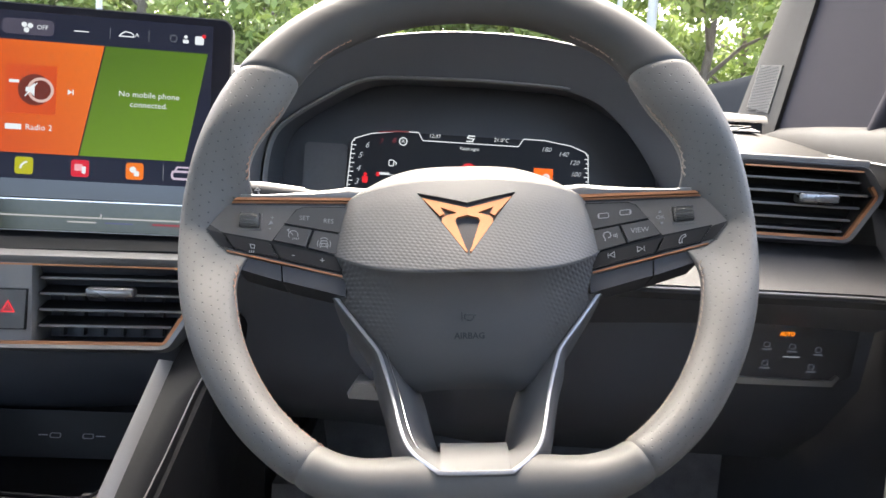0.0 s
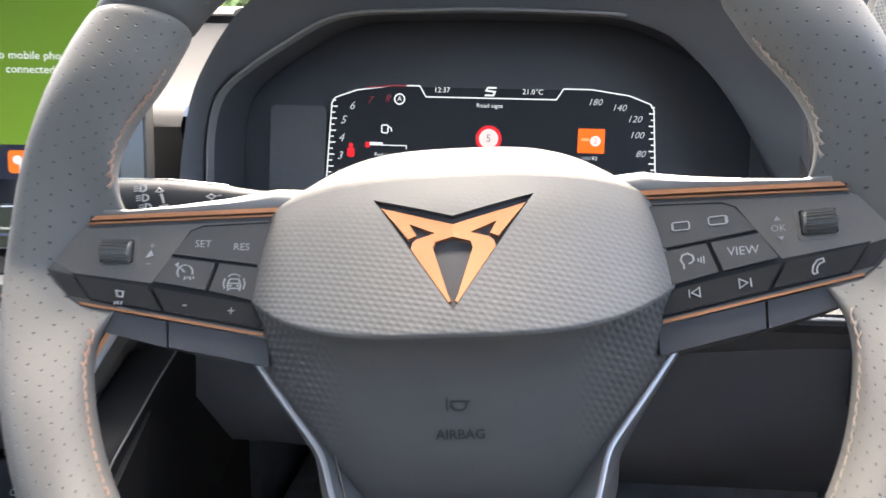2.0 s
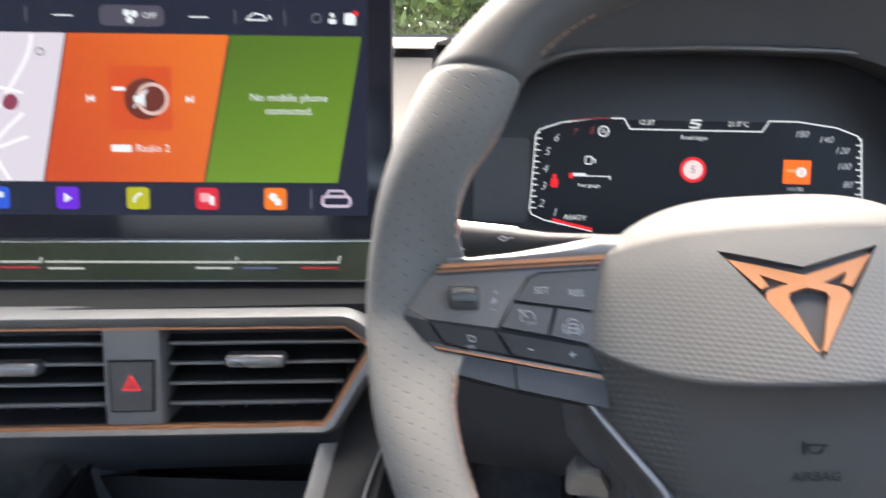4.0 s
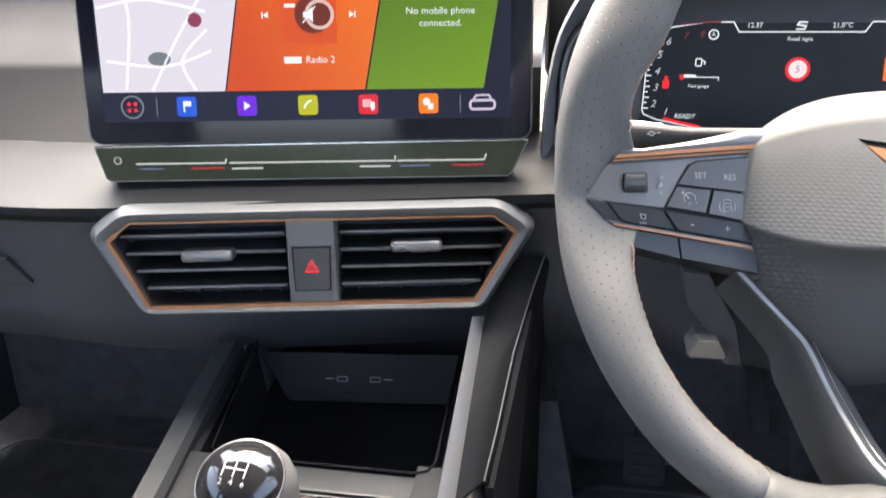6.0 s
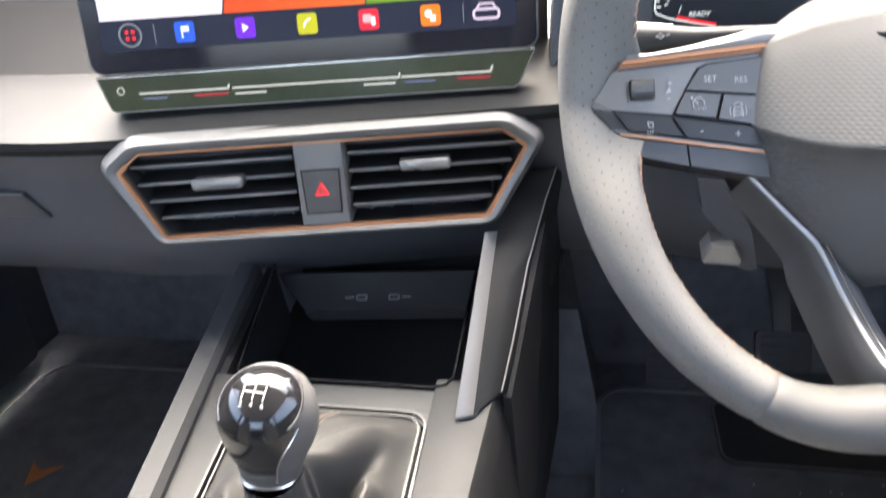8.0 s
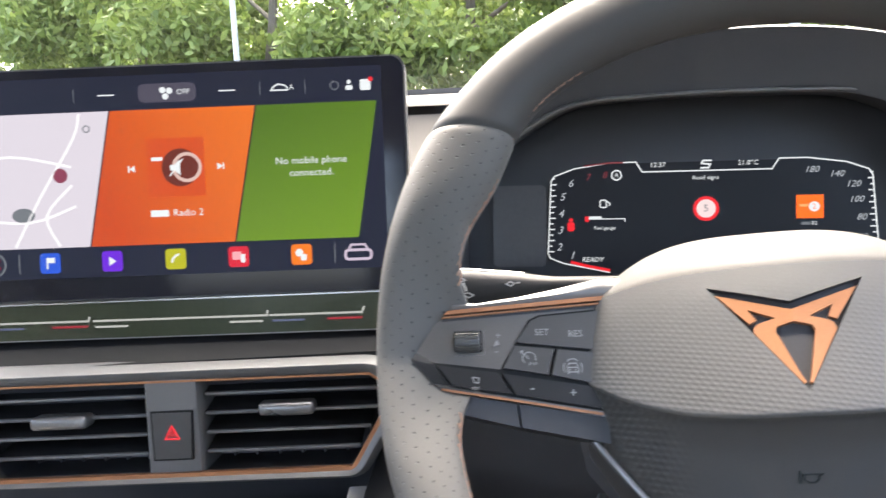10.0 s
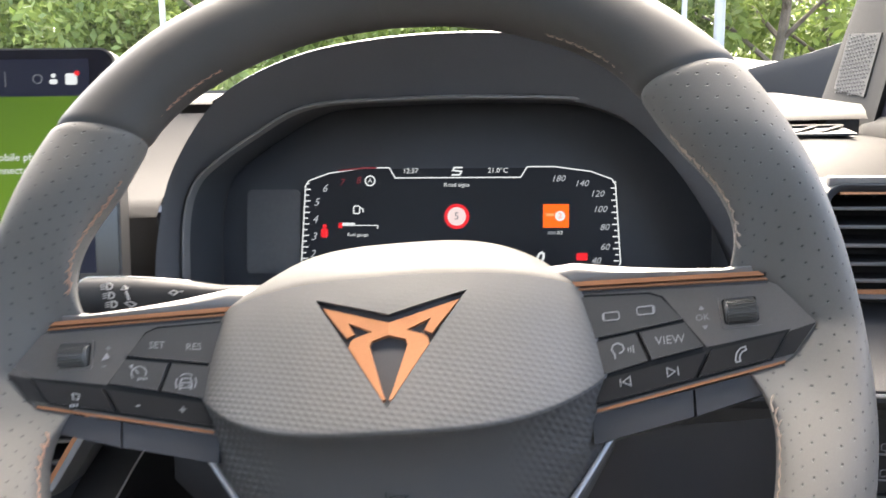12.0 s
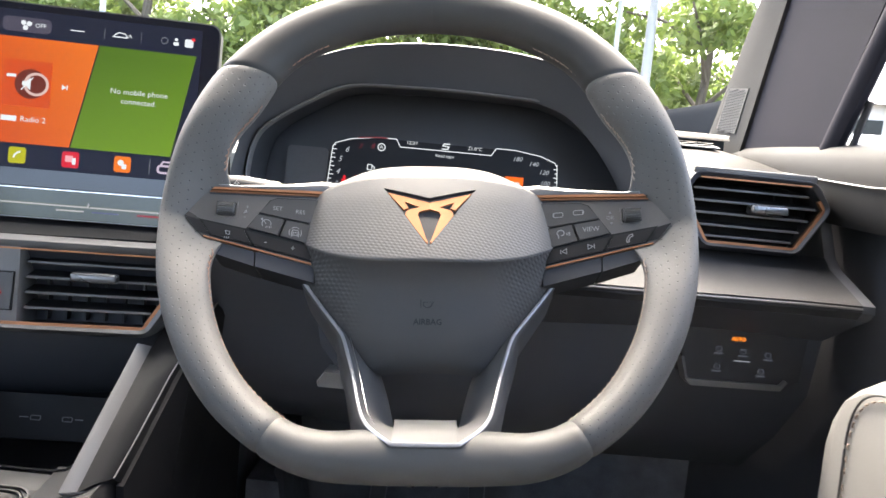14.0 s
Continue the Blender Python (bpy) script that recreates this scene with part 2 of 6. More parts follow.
def bevel(bm, width, segments=2, angle=30):
    es = [e for e in bm.edges if len(e.link_faces) == 2 and e.calc_face_angle(0) > radians(angle)]
    if es and width > 0:
        bmesh.ops.bevel(bm, geom=es, offset=width, segments=segments, profile=0.5, affect="EDGES", clamp_overlap=True)
    return bm


def box(x0, x1, y0, y1, z0, z1, r=0.002, segments=2):
    bm = bmesh.new()
    bmesh.ops.create_cube(bm, size=1)
    for v in bm.verts:
        v.co = Vector((x0 + (v.co.x + 0.5) * (x1 - x0), y0 + (v.co.y + 0.5) * (y1 - y0), z0 + (v.co.z + 0.5) * (z1 - z0)))
    return bevel(bm, r, segments)


def plate(pts, z0, z1, r=0.0008, segments=2):
    """A polygon in x, y with thickness from z0 to z1."""
    bm = bmesh.new()
    if sum(a[0] * b[1] - a[1] * b[0] for a, b in zip(pts, pts[1:] + pts[:1])) < 0:
        pts = pts[::-1]
    lo = [bm.verts.new((x, y, z0)) for x, y in pts]
    hi = [bm.verts.new((x, y, z1)) for x, y in pts]
    bm.faces.new(hi)
    bm.faces.new(lo[::-1])
    n = len(pts)
    for i in range(n):
        bm.faces.new((lo[i], lo[(i + 1) % n], hi[(i + 1) % n], hi[i]))
    return bevel(bm, r, segments)


def mirror(pts):
    return [(-x, y) for x, y in pts][::-1]


def rounded(x0, x1, y0, y1, r, n=5):
    out = []
    for cx, cy, a in ((x1 - r, y1 - r, 0), (x0 + r, y1 - r, 90), (x0 + r, y0 + r, 180), (x1 - r, y0 + r, 270)):
        out += [(cx + r * math.cos(radians(a + 90 * i / n)), cy + r * math.sin(radians(a + 90 * i / n))) for i in range(n + 1)]
    return out


def skin(rings, closed=True, caps=True):
    """A surface through rings of points, ring after ring."""
    bm = bmesh.new()
    vs = [[bm.verts.new(p) for p in ring] for ring in rings]
    n = len(vs[0])
    for a, b in zip(vs, vs[1:]):
        for i in range(n if closed else n - 1):
            j = (i + 1) % n
            bm.faces.new((a[i], a[j], b[j], b[i]))
    if caps and closed:
        bm.faces.new(vs[0][::-1])
        bm.faces.new(vs[-1])
    bmesh.ops.recalc_face_normals(bm, faces=bm.faces)
    return bm


def catmull(pts, per=6, loop=False):
    pts = [Vector(p) for p in pts]
    n = len(pts)
    out = []
    for i in range(n if loop else n - 1):
        p0 = pts[(i - 1) % n] if loop or i else pts[0]
        p1, p2 = pts[i], pts[(i + 1) % n]
        p3 = pts[(i + 2) % n] if loop or i + 2 < n else pts[-1]
        for k in range(per):
            t = k / per
            out.append(0.5 * ((2 * p1) + (p2 - p0) * t + (2 * p0 - 5 * p1 + 4 * p2 - p3) * t * t + (3 * p1 - p0 - 3 * p2 + p3) * t ** 3))
    if not loop:
        out.append(pts[-1])
    return out


def sweep(path, section, up=(0, 0, 1), caps=True, loop=False, uv=False):
    """Carry a cross-section along a path. section(i) gives points (s, h): s sideways, h along up."""
    path = [Vector(p) for p in path]
    up = Vector(up)
    rings = []
    n = len(path)
    for i, p in enumerate(path):
        a = path[(i - 1) % n] if loop or i else p
        b = path[(i + 1) % n] if loop or i + 1 < n else p
        d = (b - a).normalized()
        side = d.cross(up).normalized()
        h = side.cross(d)
        rings.append([p + side * s + h * q for s, q in section(i)])
    if loop:
        rings.append(rings[0])
    bm = skin(rings, True, caps and not loop)
    if loop:
        bmesh.ops.remove_doubles(bm, verts=bm.verts, dist=1e-6)
    return bm


def oval(w, h, n=14, e=1.0):
    out = []
    for i in range(n):
        a = 2 * math.pi * i / n
        c, s = math.cos(a), math.sin(a)
        out.append((w * math.copysign(abs(c) ** e, c), h * math.copysign(abs(s) ** e, s)))
    return out


def lathe(profile, n=24):
    """Turn (radius, z) points round the z axis."""
    rings = [[(r * math.cos(2 * math.pi * i / n), r * math.sin(2 * math.pi * i / n), z) for i in range(n)] for r, z in profile]
    return skin(rings)


def join(*bms):
    out = bmesh.new()
    for b in bms:
        me = bpy.data.meshes.new("tmp")
        b.to_mesh(me)
        b.free()
        out.from_mesh(me)
        bpy.data.meshes.remove(me)
    return out


def moved(bm, m):
    bmesh.ops.transform(bm, matrix=m, verts=bm.verts)
    return bm


def writing(text, size, x, y, z, material, parent, shear=0.0, align="CENTER", name="lettering", bold=0.0):
    """Raised or printed letters in the parent's x, y plane."""
    cu = bpy.data.curves.new(name, "FONT")
    cu.body, cu.size, cu.align_x, cu.align_y, cu.shear, cu.offset = text, size, align, "CENTER", shear, bold
    cu.resolution_u = 2
    tmp = new("tmp", cu)
    bpy.context.view_layer.update()
    me = bpy.data.meshes.new_from_object(tmp)
    bpy.data.objects.remove(tmp)
    me.materials.clear()
    me.materials.append(material)
    ob = new(name, me)
    ob.parent = parent
    ob.matrix_basis = pose(x, y, z)
    return ob


def flat(pts, z, material, parent, name, label=""):
    """A thin lit or printed patch."""
    return part(name, plate(pts, z - 0.0004, z, 0), material, parent, label, smooth=False)


def rect(x0, x1, y0, y1):
    return [(x0, y0), (x1, y0), (x1, y1), (x0, y1)]


def disc(cx, cy, r, n=24):
    return [(cx + r * math.cos(2 * math.pi * i / n), cy + r * math.sin(2 * math.pi * i / n)) for i in range(n)]


def ribbon(pts, w, z0, z1, closed=False):
    """A flat band of width w along points in x, y."""
    P = [Vector((x, y, 0)) for x, y in pts]
    n = len(P)
    rings = []
    for i, p in enumerate(P):
        a = P[(i - 1) % n] if closed or i else p
        b = P[(i + 1) % n] if closed or i + 1 < n else p
        d1 = (p - a).normalized() if (p - a).length else (b - p).normalized()
        d2 = (b - p).normalized() if (b - p).length else d1
        d = (d1 + d2).normalized()
        s = Vector((d.y, -d.x, 0)) * (w / 2 / max(0.45, d.dot(d1)))
        rings.append([p + s + Vector((0, 0, z0)), p + s + Vector((0, 0, z1)), p - s + Vector((0, 0, z1)), p - s + Vector((0, 0, z0))])
    if closed:
        rings.append(rings[0])
    bm = skin(rings, True, not closed)
    if closed:
        bmesh.ops.remove_doubles(bm, verts=bm.verts, dist=1e-7)
    return bm

# ---- ground and surroundings ----
GROUND_Z = 0.05
ASPHALT = surface("asphalt", (0.07, 0.07, 0.072), 0.85, 0, 0.3, 60, 0.6, 0.6)


def sheet():
    bm = bmesh.new()
    bmesh.ops.create_grid(bm, x_segments=8, y_segments=8, size=600)
    moved(bm, Matrix.Translation((0, 300, GROUND_Z)))
    return bm


tagged(part("ground", sheet(), ASPHALT), "worn grey asphalt car park", "ground", kind="structure")

# ---- cabin shell ----
CX = -0.36          # centre line of the car


def dash_section(x):
    """Profile of the dashboard across the car: windscreen base to the knee panel."""
    k = max(0.0, min(1.0, (x + 0.6) / 0.9))
    zt = 1.062 + 0.026 * k
    zl = 0.983 + 0.012 * k
    yl = 0.600 + 0.020 * k
    yf = 0.722
    near = max(0.0, min(1.0, (x + 0.66) / 0.22)) ** 2 * (3 - 2 * max(0.0, min(1.0, (x + 0.66) / 0.22))) * max(0.0, min(1.0, (0.02 - x) / 0.2))
    yl += near * (0.622 + 0.21 * (x + 0.345) - yl)
    q = 0.012 + 0.043 * max(0.0, min(1.0, x / 0.2))
    dip = 0.018 * max(0.0, (x - 0.25) / 0.095) ** 1.6
    lift = 0.019 * max(0.0, min(1.0, (x + 0.45) / 0.08)) * (x < 0.0)
    return [(1.34, 1.08), (1.30, 1.166), (0.90, 1.138 + lift), (0.832, 1.132 + lift), (0.820, 1.129 + lift), (0.817, 1.126 + lift), (0.815, 1.119 + lift - dip), (yf + 0.06, zt + 0.026 - dip), (yf + 0.006, zt + 0.006 - dip), (yf, zt - dip),
            (yf - 0.004, zt - 0.006 - dip), (yl + 0.075, zl + 0.03), (yl + 0.062, zl + 0.021), (yl + 0.008, zl + 0.003), (yl, zl), (yl, zl - 0.006), (yl + 0.006, zl - 0.012),
            (yl + 0.022 + q, zl - 0.045), (yl + 0.034 + q, zl - 0.10), (yl + 0.09 + q, zl - 0.16), (yl + 0.22, zl - 0.22), (1.10, 0.74), (1.34, 0.74)]


def spread(x0, x1, n):
    return [[(x0 + (x1 - x0) * i / n, y, z) for y, z in dash_section(x0 + (x1 - x0) * i / n)] for i in range(n + 1)]


LEDGE = surface("satin dash ledge", (0.016, 0.016, 0.0165), 0.6, 0.0, 0.1, 1300, 0.2, 7, spec=0.12)
dash = thing("dashboard", "black and grey moulded dashboard with a lit ledge", "dashboard")
secs = spread(-1.10, 0.345, 60)
for x0, x1, n in ((-1.10, -0.196, 22), (0.186, 0.345, 8)):
    sp_ = spread(x0, x1, n)
    if x0 > 0:
        up_ = [[(0.186 + (x - 0.186) * (min(0.345, 0.290 + 0.34 * max(0.0, y - 0.82)) - 0.186) / 0.159, y, z) for x, y, z in s] for s in sp_]
    else:
        up_ = sp_
    part("upper_pad", skin([s[1:6] for s in up_], closed=False, caps=False), SOFT_TOP, dash, "grained grey top pad")
    part("demister_slot", skin([[(x, y + 0.02, z) for x, y, z in s[5:7]] for s in up_], closed=False, caps=False), HARD, dash, "dark demister slot")
    # Passenger length of the same pad, with its shade put into the colour.
    if x0 < -0.5:
        part("front_pad", skin([s[6:12] for s in spread(x0, -0.40, 16)], closed=False, caps=False), surface("front pad darkened for shade", (0.007, 0.007, 0.0075), 0.65, 0, 0.12, 1800, 0.2, 7, spec=0.12), dash, "grained front pad, darkened where shade falls")
        sp_ = spread(-0.40, x1, 6)
    part("front_pad", skin([s[6:12] for s in sp_], closed=False, caps=False), SOFT_TOP, dash, "grained grey front pad")
for k in range(4):
    x = 0.208 + 0.017 * k
    part("demister_blade", moved(box(-0.0026, 0.0026, -0.0125, 0.0125, 0, 0.0014, 0.0006), pose(x, 0.800, 1.1186, 8.6, 0, -50)), SOFT_TOP, dash, "grey demister blade")
part("demister_lip", ribbon([(0.195, 0.0135), (0.272, 0.0135)], 0.006, 0.0004, 0.0022), SOFT_TOP, dash, "grey rim of the demister", smooth=False, m=pose(0, 0.800, 1.1182, 8.6, 0, 0))
for dz in (0.0, 0.0032):
    part("slot_vane", box(0.190, 0.258, 0.824, 0.830, 1.1186 + dz, 1.1196 + dz, 0.0003), SATIN, dash, "thin vane in the demister slot")
part("slot_end", box(0.262, 0.286, 0.819, 0.836, 1.112, 1.1265, 0.002), SOFT_TOP, dash, "block closing the demister slot")
part("demister_bed", moved(box(0.195, 0.272, -0.014, 0.014, -0.001, 0.0004, 0), pose(0, 0.800, 1.1182, 8.6, 0, 0)), HARD, dash, "dark demister opening")
part("rear_shelf", box(-0.2, 0.19, 0.86, 1.32, 1.04, 1.13, 0.01), SOFT_TOP, dash, "grained grey top pad behind the binnacle")
part("ledge", skin([s[11:17] for s in secs if s[0][0] < 0.02], closed=False, caps=False), LEDGE, dash, "satin grey shelf with a rounded lip")
part("ledge", skin([s[11:17] for s in secs if s[0][0] > -0.01], closed=False, caps=False), surface("matt black shelf", (0.03, 0.03, 0.032), 0.6, 0, 0.12, 1300, 0.3, 7, spec=0.2), dash, "black shelf with a rounded lip")
# Thin pale strip that draws the highlight on the shelf's lip.
part("lip_highlight", sweep([(s[14][0], s[14][1] - 0.0004, s[14][2] - 0.0025) for s in secs if s[0][0] > 0.02], lambda i: oval(0.0011, 0.0011, 6)), SATIN, dash, "pale strip drawn as the lip's highlight")
part("knee_panel", skin([s[16:] for s in secs], closed=False, caps=False), SOFT, dash, "black knee panel")
part("end_panel", plate([(1.34, 1.07), (0.86, 1.085)] + [(y, z) for y, z in dash_section(0.345)[7:]], 0, 0.01, 0), SOFT, dash, m=Matrix(((0, 0, 1, 0.345), (1, 0, 0, 0), (0, 1, 0, 0), (0, 0, 0, 1))))

tagged(part("floor", box(-1.18, 0.46, -1.3, 1.34, 0.36, 0.40, 0), CARPET), "black carpeted car floor", "floor", kind="structure")
tagged(part("wall_front", box(-1.18, 0.46, 1.20, 1.24, 0.40, 0.76, 0), CARPET), "black carpeted toe board", "wall", kind="structure")

# ---- steering wheel ----
WHEEL = axes((0.0009, 0.5228, 1.0377), (0.99619, 0.03957, 0.07766), (-0.08716, 0.45226, 0.88762))
wheel = thing("steering_wheel", "flat-bottomed grey leather steering wheel with copper trim", "steering wheel", WHEEL)
RIM = [(0, 0.1695, 0.0172), (0.034, 0.1665, 0.0172), (0.066, 0.1575, 0.0172), (0.097, 0.1415, 0.0170), (0.1215, 0.1195, 0.0170), (0.140, 0.094, 0.0172), (0.1525, 0.064, 0.0175), (0.160, 0.030, 0.0172),
       (0.1612, -0.008, 0.0172), (0.1572, -0.045, 0.0162), (0.1448, -0.0825, 0.0145), (0.1225, -0.1172, 0.0136), (0.0928, -0.1422, 0.0130), (0.066, -0.1527, 0.0142), (0.034, -0.154, 0.0158), (0, -0.154, 0.016)]
FINE = 20
half = catmull([(x, y, w) for x, y, w in RIM], FINE)
full = half + [Vector((-p.x, p.y, p.z)) for p in half[-2:0:-1]]
NF = len(full)
UP, LOW = FINE * 4 + 10, FINE * 12


SPOKE_EDGE = [(0.060, 0.031), (0.0780, 0.0300), (0.1461, 0.0240), (0.1515, 0.0200), (0.1635, 0.0012), (0.1535, -0.0102), (0.1500, -0.0130), (0.0860, -0.0260), (0.060, -0.031)]
SLOPE, Z_SPOKE = 0.24, -0.0215          # the spokes rise outwards from the boss


def spoke_level(x):
    return Z_SPOKE + SLOPE * (abs(x) - 0.08)


def outside(x, y):
    """Distance to the spoke's outline, negative within it."""
    x, best, within = abs(x), 1.0, False
    for (ax, ay), (bx, by) in zip(SPOKE_EDGE, SPOKE_EDGE[1:] + SPOKE_EDGE[:1]):
        dx, dy = bx - ax, by - ay
        t = max(0.0, min(1.0, ((x - ax) * dx + (y - ay) * dy) / (dx * dx + dy * dy)))
        best = min(best, math.hypot(x - ax - t * dx, y - ay - t * dy))
        if (ay > y) != (by > y) and x < ax + (y - ay) / (by - ay) * dx:
            within = not within
    return -best if within else best


def seat_spoke(v):
    """Press the leather down where a spoke is let into the rim."""
    if abs(v.y) < 0.15 and v.z > -0.02:
        if v.z > 0:
            v = Vector((v.x, v.y, v.z * (1 - 0.62 * math.exp(-((v.y - 0.004) / (0.042 if v.y > 0.004 else 0.065)) ** 2))))
        d = outside(v.x, v.y)
        cap = spoke_level(v.x) - 0.0015 + (0.55 * d if d > 0 else 1.5 * d)
        soft = max(0.008 - abs(v.z - cap), 0.0)
        v = Vector((v.x, v.y, min(v.z, cap) - (soft * soft / 0.032 if d > 0 else 0.0)))
    return v


def thumb_rest(p):
    """How far the grip swells inwards above the spokes."""
    return 0.0068 * math.exp(-((p.y - 0.090) / 0.021) ** 2) if abs(p.x) > 0.08 else 0.0


def rim_piece(name, i0, i1, material, label, swell=1.0):
    """A length of the rim between two steps of its outline, closed at the seams."""
    idx = [i % NF for i in range(i0, i1 + 1)]
    n = 48
    bm = bmesh.new()
    uvl = bm.loops.layers.uv.new("UVMap")
    rings, arc, run, prev = [], [], 0.0, None
    m = len(idx)
    for k, i in enumerate(idx):
        p, a, b = full[i], full[(i - 1) % NF], full[(i + 1) % NF]
        d = Vector((b.x - a.x, b.y - a.y, 0)).normalized()
        s = Vector((d.y, -d.x, 0))
        shrink = (0.93, 0.975, 0.995, 1.0)[min(3, k, m - 1 - k)]
        w, h = p.z * shrink * swell, (0.0165 + 0.002 * max(0.0, min(1.0, -p.y / 0.12))) * shrink * swell
        c = Vector((p.x, p.y, 0))
        if prev is not None:
            run += (c - prev).length
        prev = c
        arc.append(run)
        flare = 0.013 * math.exp(-((p.y - 0.006) / 0.026) ** 2)
        bulge = thumb_rest(p)
        near_seam = max(0.0, 1 - min(abs(i - UP), abs(i - (NF - UP))) / 34)
        skew = -s.y / d.y * near_seam * 0.8 if abs(d.y) > 0.1 else 0.0
        ring = []
        for q in oval(w, h, n, 0.9):
            v = c + s * q[0] + Vector((0, 0, q[1])) + d * (skew * q[0])
            inward = -(s * q[0]).normalized().dot(Vector((1 if p.x > 0 else -1, 0, 0))) if abs(q[0]) > 1e-6 else 0
            if inward > 0.5:
                k = abs(q[0]) / w
                v += Vector((-flare * k * (1 if p.x > 0 else -1), 0, -flare * 1.3 * k))
            toward = q[0] * (s.x * p.x + s.y * p.y)
            if toward < 0:
                v += s * (q[0] / w) * bulge
            ring.append(bm.verts.new(seat_spoke(v)))
        rings.append(ring)
    for k in range(m - 1):
        for j in range(n):
            f = bm.faces.new((rings[k][j], rings[k][(j + 1) % n], rings[k + 1][(j + 1) % n], rings[k + 1][j]))
            for lp, (kk, jj) in zip(f.loops, ((k, j), (k, j + 1), (k + 1, j + 1), (k + 1, j))):
                lp[uvl].uv = (arc[kk], jj * 0.106 / n)
    bm.faces.new(rings[0][::-1])
    bm.faces.new(rings[-1])
    bmesh.ops.recalc_face_normals(bm, faces=bm.faces)
    return part(name, bm, material, wheel, label)


rim_piece("rim_top", -UP, UP, LEATHER, "smooth dark leather")
rim_piece("rim_grip", UP, LOW, PERFORATED, "perforated grey leather")
rim_piece("rim_grip", -LOW, -UP, PERFORATED, "perforated grey leather")
rim_piece("rim_bottom", LOW, NF - LOW, surface("smooth pale leather", (0.08, 0.078, 0.074), 0.62, 0, 0.1, 2200, 0.06, 12, spec=0.35), "smooth grey leather")


def stitches(i0, i1, step=0.0046):
    """Slanted thread along the inner side of the rim."""
    bms = []
    pts = []
    for i in range(i0, i1 + 1):
        p, a, b = full[i % NF], full[(i - 1) % NF], full[(i + 1) % NF]
        d = Vector((b.x - a.x, b.y - a.y, 0)).normalized()
        s = Vector((-d.y, d.x, 0))
        if s.dot(Vector((p.x, p.y + 0.0, 0))) > 0:
            s = -s
        flare = 0.013 * math.exp(-((p.y - 0.006) / 0.026) ** 2)
        c_ = Vector((p.x, p.y, 0)) + s * (p.z * 0.995 + thumb_rest(p)) + Vector((-flare * (1 if p.x > 0 else -1), 0, 0.0012 - flare * 1.25))
        pts.append((c_, d, s))
    run = 0.0
    rnd = random.Random(5 + i0)
    for k in range(1, len(pts)):
        a, b = pts[k - 1][0], pts[k][0]
        seg = (b - a).length
        while run < seg:
            c = a.lerp(b, run / seg)
            d, s = pts[k][1], pts[k][2]
            if outside(c.x, c.y) > 0.010:
                for sg in (-1, 1):
                    e0 = c - d * (0.0026 + 0.0006 * rnd.random()) + Vector((0, 0, 0.0010 * sg)) - s * 0.0006
                    e1 = c + d * (0.0026 + 0.0008 * rnd.random()) - Vector((0, 0, 0.0010 * sg)) - s * 0.0004
                    bms.append(sweep([e0, e0.lerp(e1, 0.5) + s * (0.0006 + 0.0003 * rnd.random()), e1], lambda i: oval(0.0003, 0.0003, 5)))
            run += step
        run -= seg
    return join(*bms)


MID = FINE * 7 + 16
part("stitching", stitches(UP - 40, MID), THREAD, wheel, "pale zigzag stitching")
part("stitching", stitches(MID, LOW), THREAD, wheel, "pale zigzag stitching")
part("stitching", stitches(-LOW, -MID), THREAD_DARK, wheel, "brown braided stitching")
part("stitching", stitches(-MID, -UP + 40), THREAD_DARK, wheel, "brown braided stitching")

# airbag boss: each row runs from its middle (y, z) to its corner (x, y, z), bowed across
CROWN = [((0.0560, -0.060), (0.0700, 0.0330, -0.060)), ((0.0577, -0.0400), (0.0748, 0.0345, -0.0420)), ((0.0555, -0.0335), (0.0758, 0.0338, -0.0360)), ((0.0440, -0.0165), (0.0772, 0.0310, -0.0280)), ((0.0365, -0.0082), (0.0780, 0.0285, -0.0240)), ((0.0330, -0.0056), (0.0783, 0.0270, -0.0228))]
SHIELD = [((0.0330, -0.0056), (0.0783, 0.0270, -0.0228)), ((0.0180, -0.0008), (0.0805, 0.0185, -0.0222)), ((0.0, 0.0034), (0.0828, 0.0080, -0.0217)), ((-0.0180, 0.0070), (0.0846, -0.0030, -0.0214)), ((-0.0296, 0.0090), (0.0856, -0.0100, -0.0214)), ((-0.0318, 0.0090), (0.0858, -0.0112, -0.0217)), ((-0.0328, 0.0078), (0.0858, -0.0120, -0.0224))]
CHIN = [((-0.0328, 0.0078), (0.0858, -0.0120, -0.0224)), ((-0.0350, 0.0030), (0.0855, -0.0170, -0.0258)), ((-0.0420, -0.0052), (0.0848, -0.0260, -0.0290)), ((-0.0500, -0.0102), (0.0825, -0.0365, -0.0312)), ((-0.0600, -0.0142), (0.0735, -0.0490, -0.0318)), ((-0.0700, -0.0182), (0.0640, -0.0605, -0.0322)), ((-0.0800, -0.0230), (0.0535, -0.0740, -0.0332)), ((-0.0900, -0.0310), (0.0405, -0.0905, -0.0375)), ((-0.0950, -0.0420), (0.0320, -0.0965, -0.0450))]


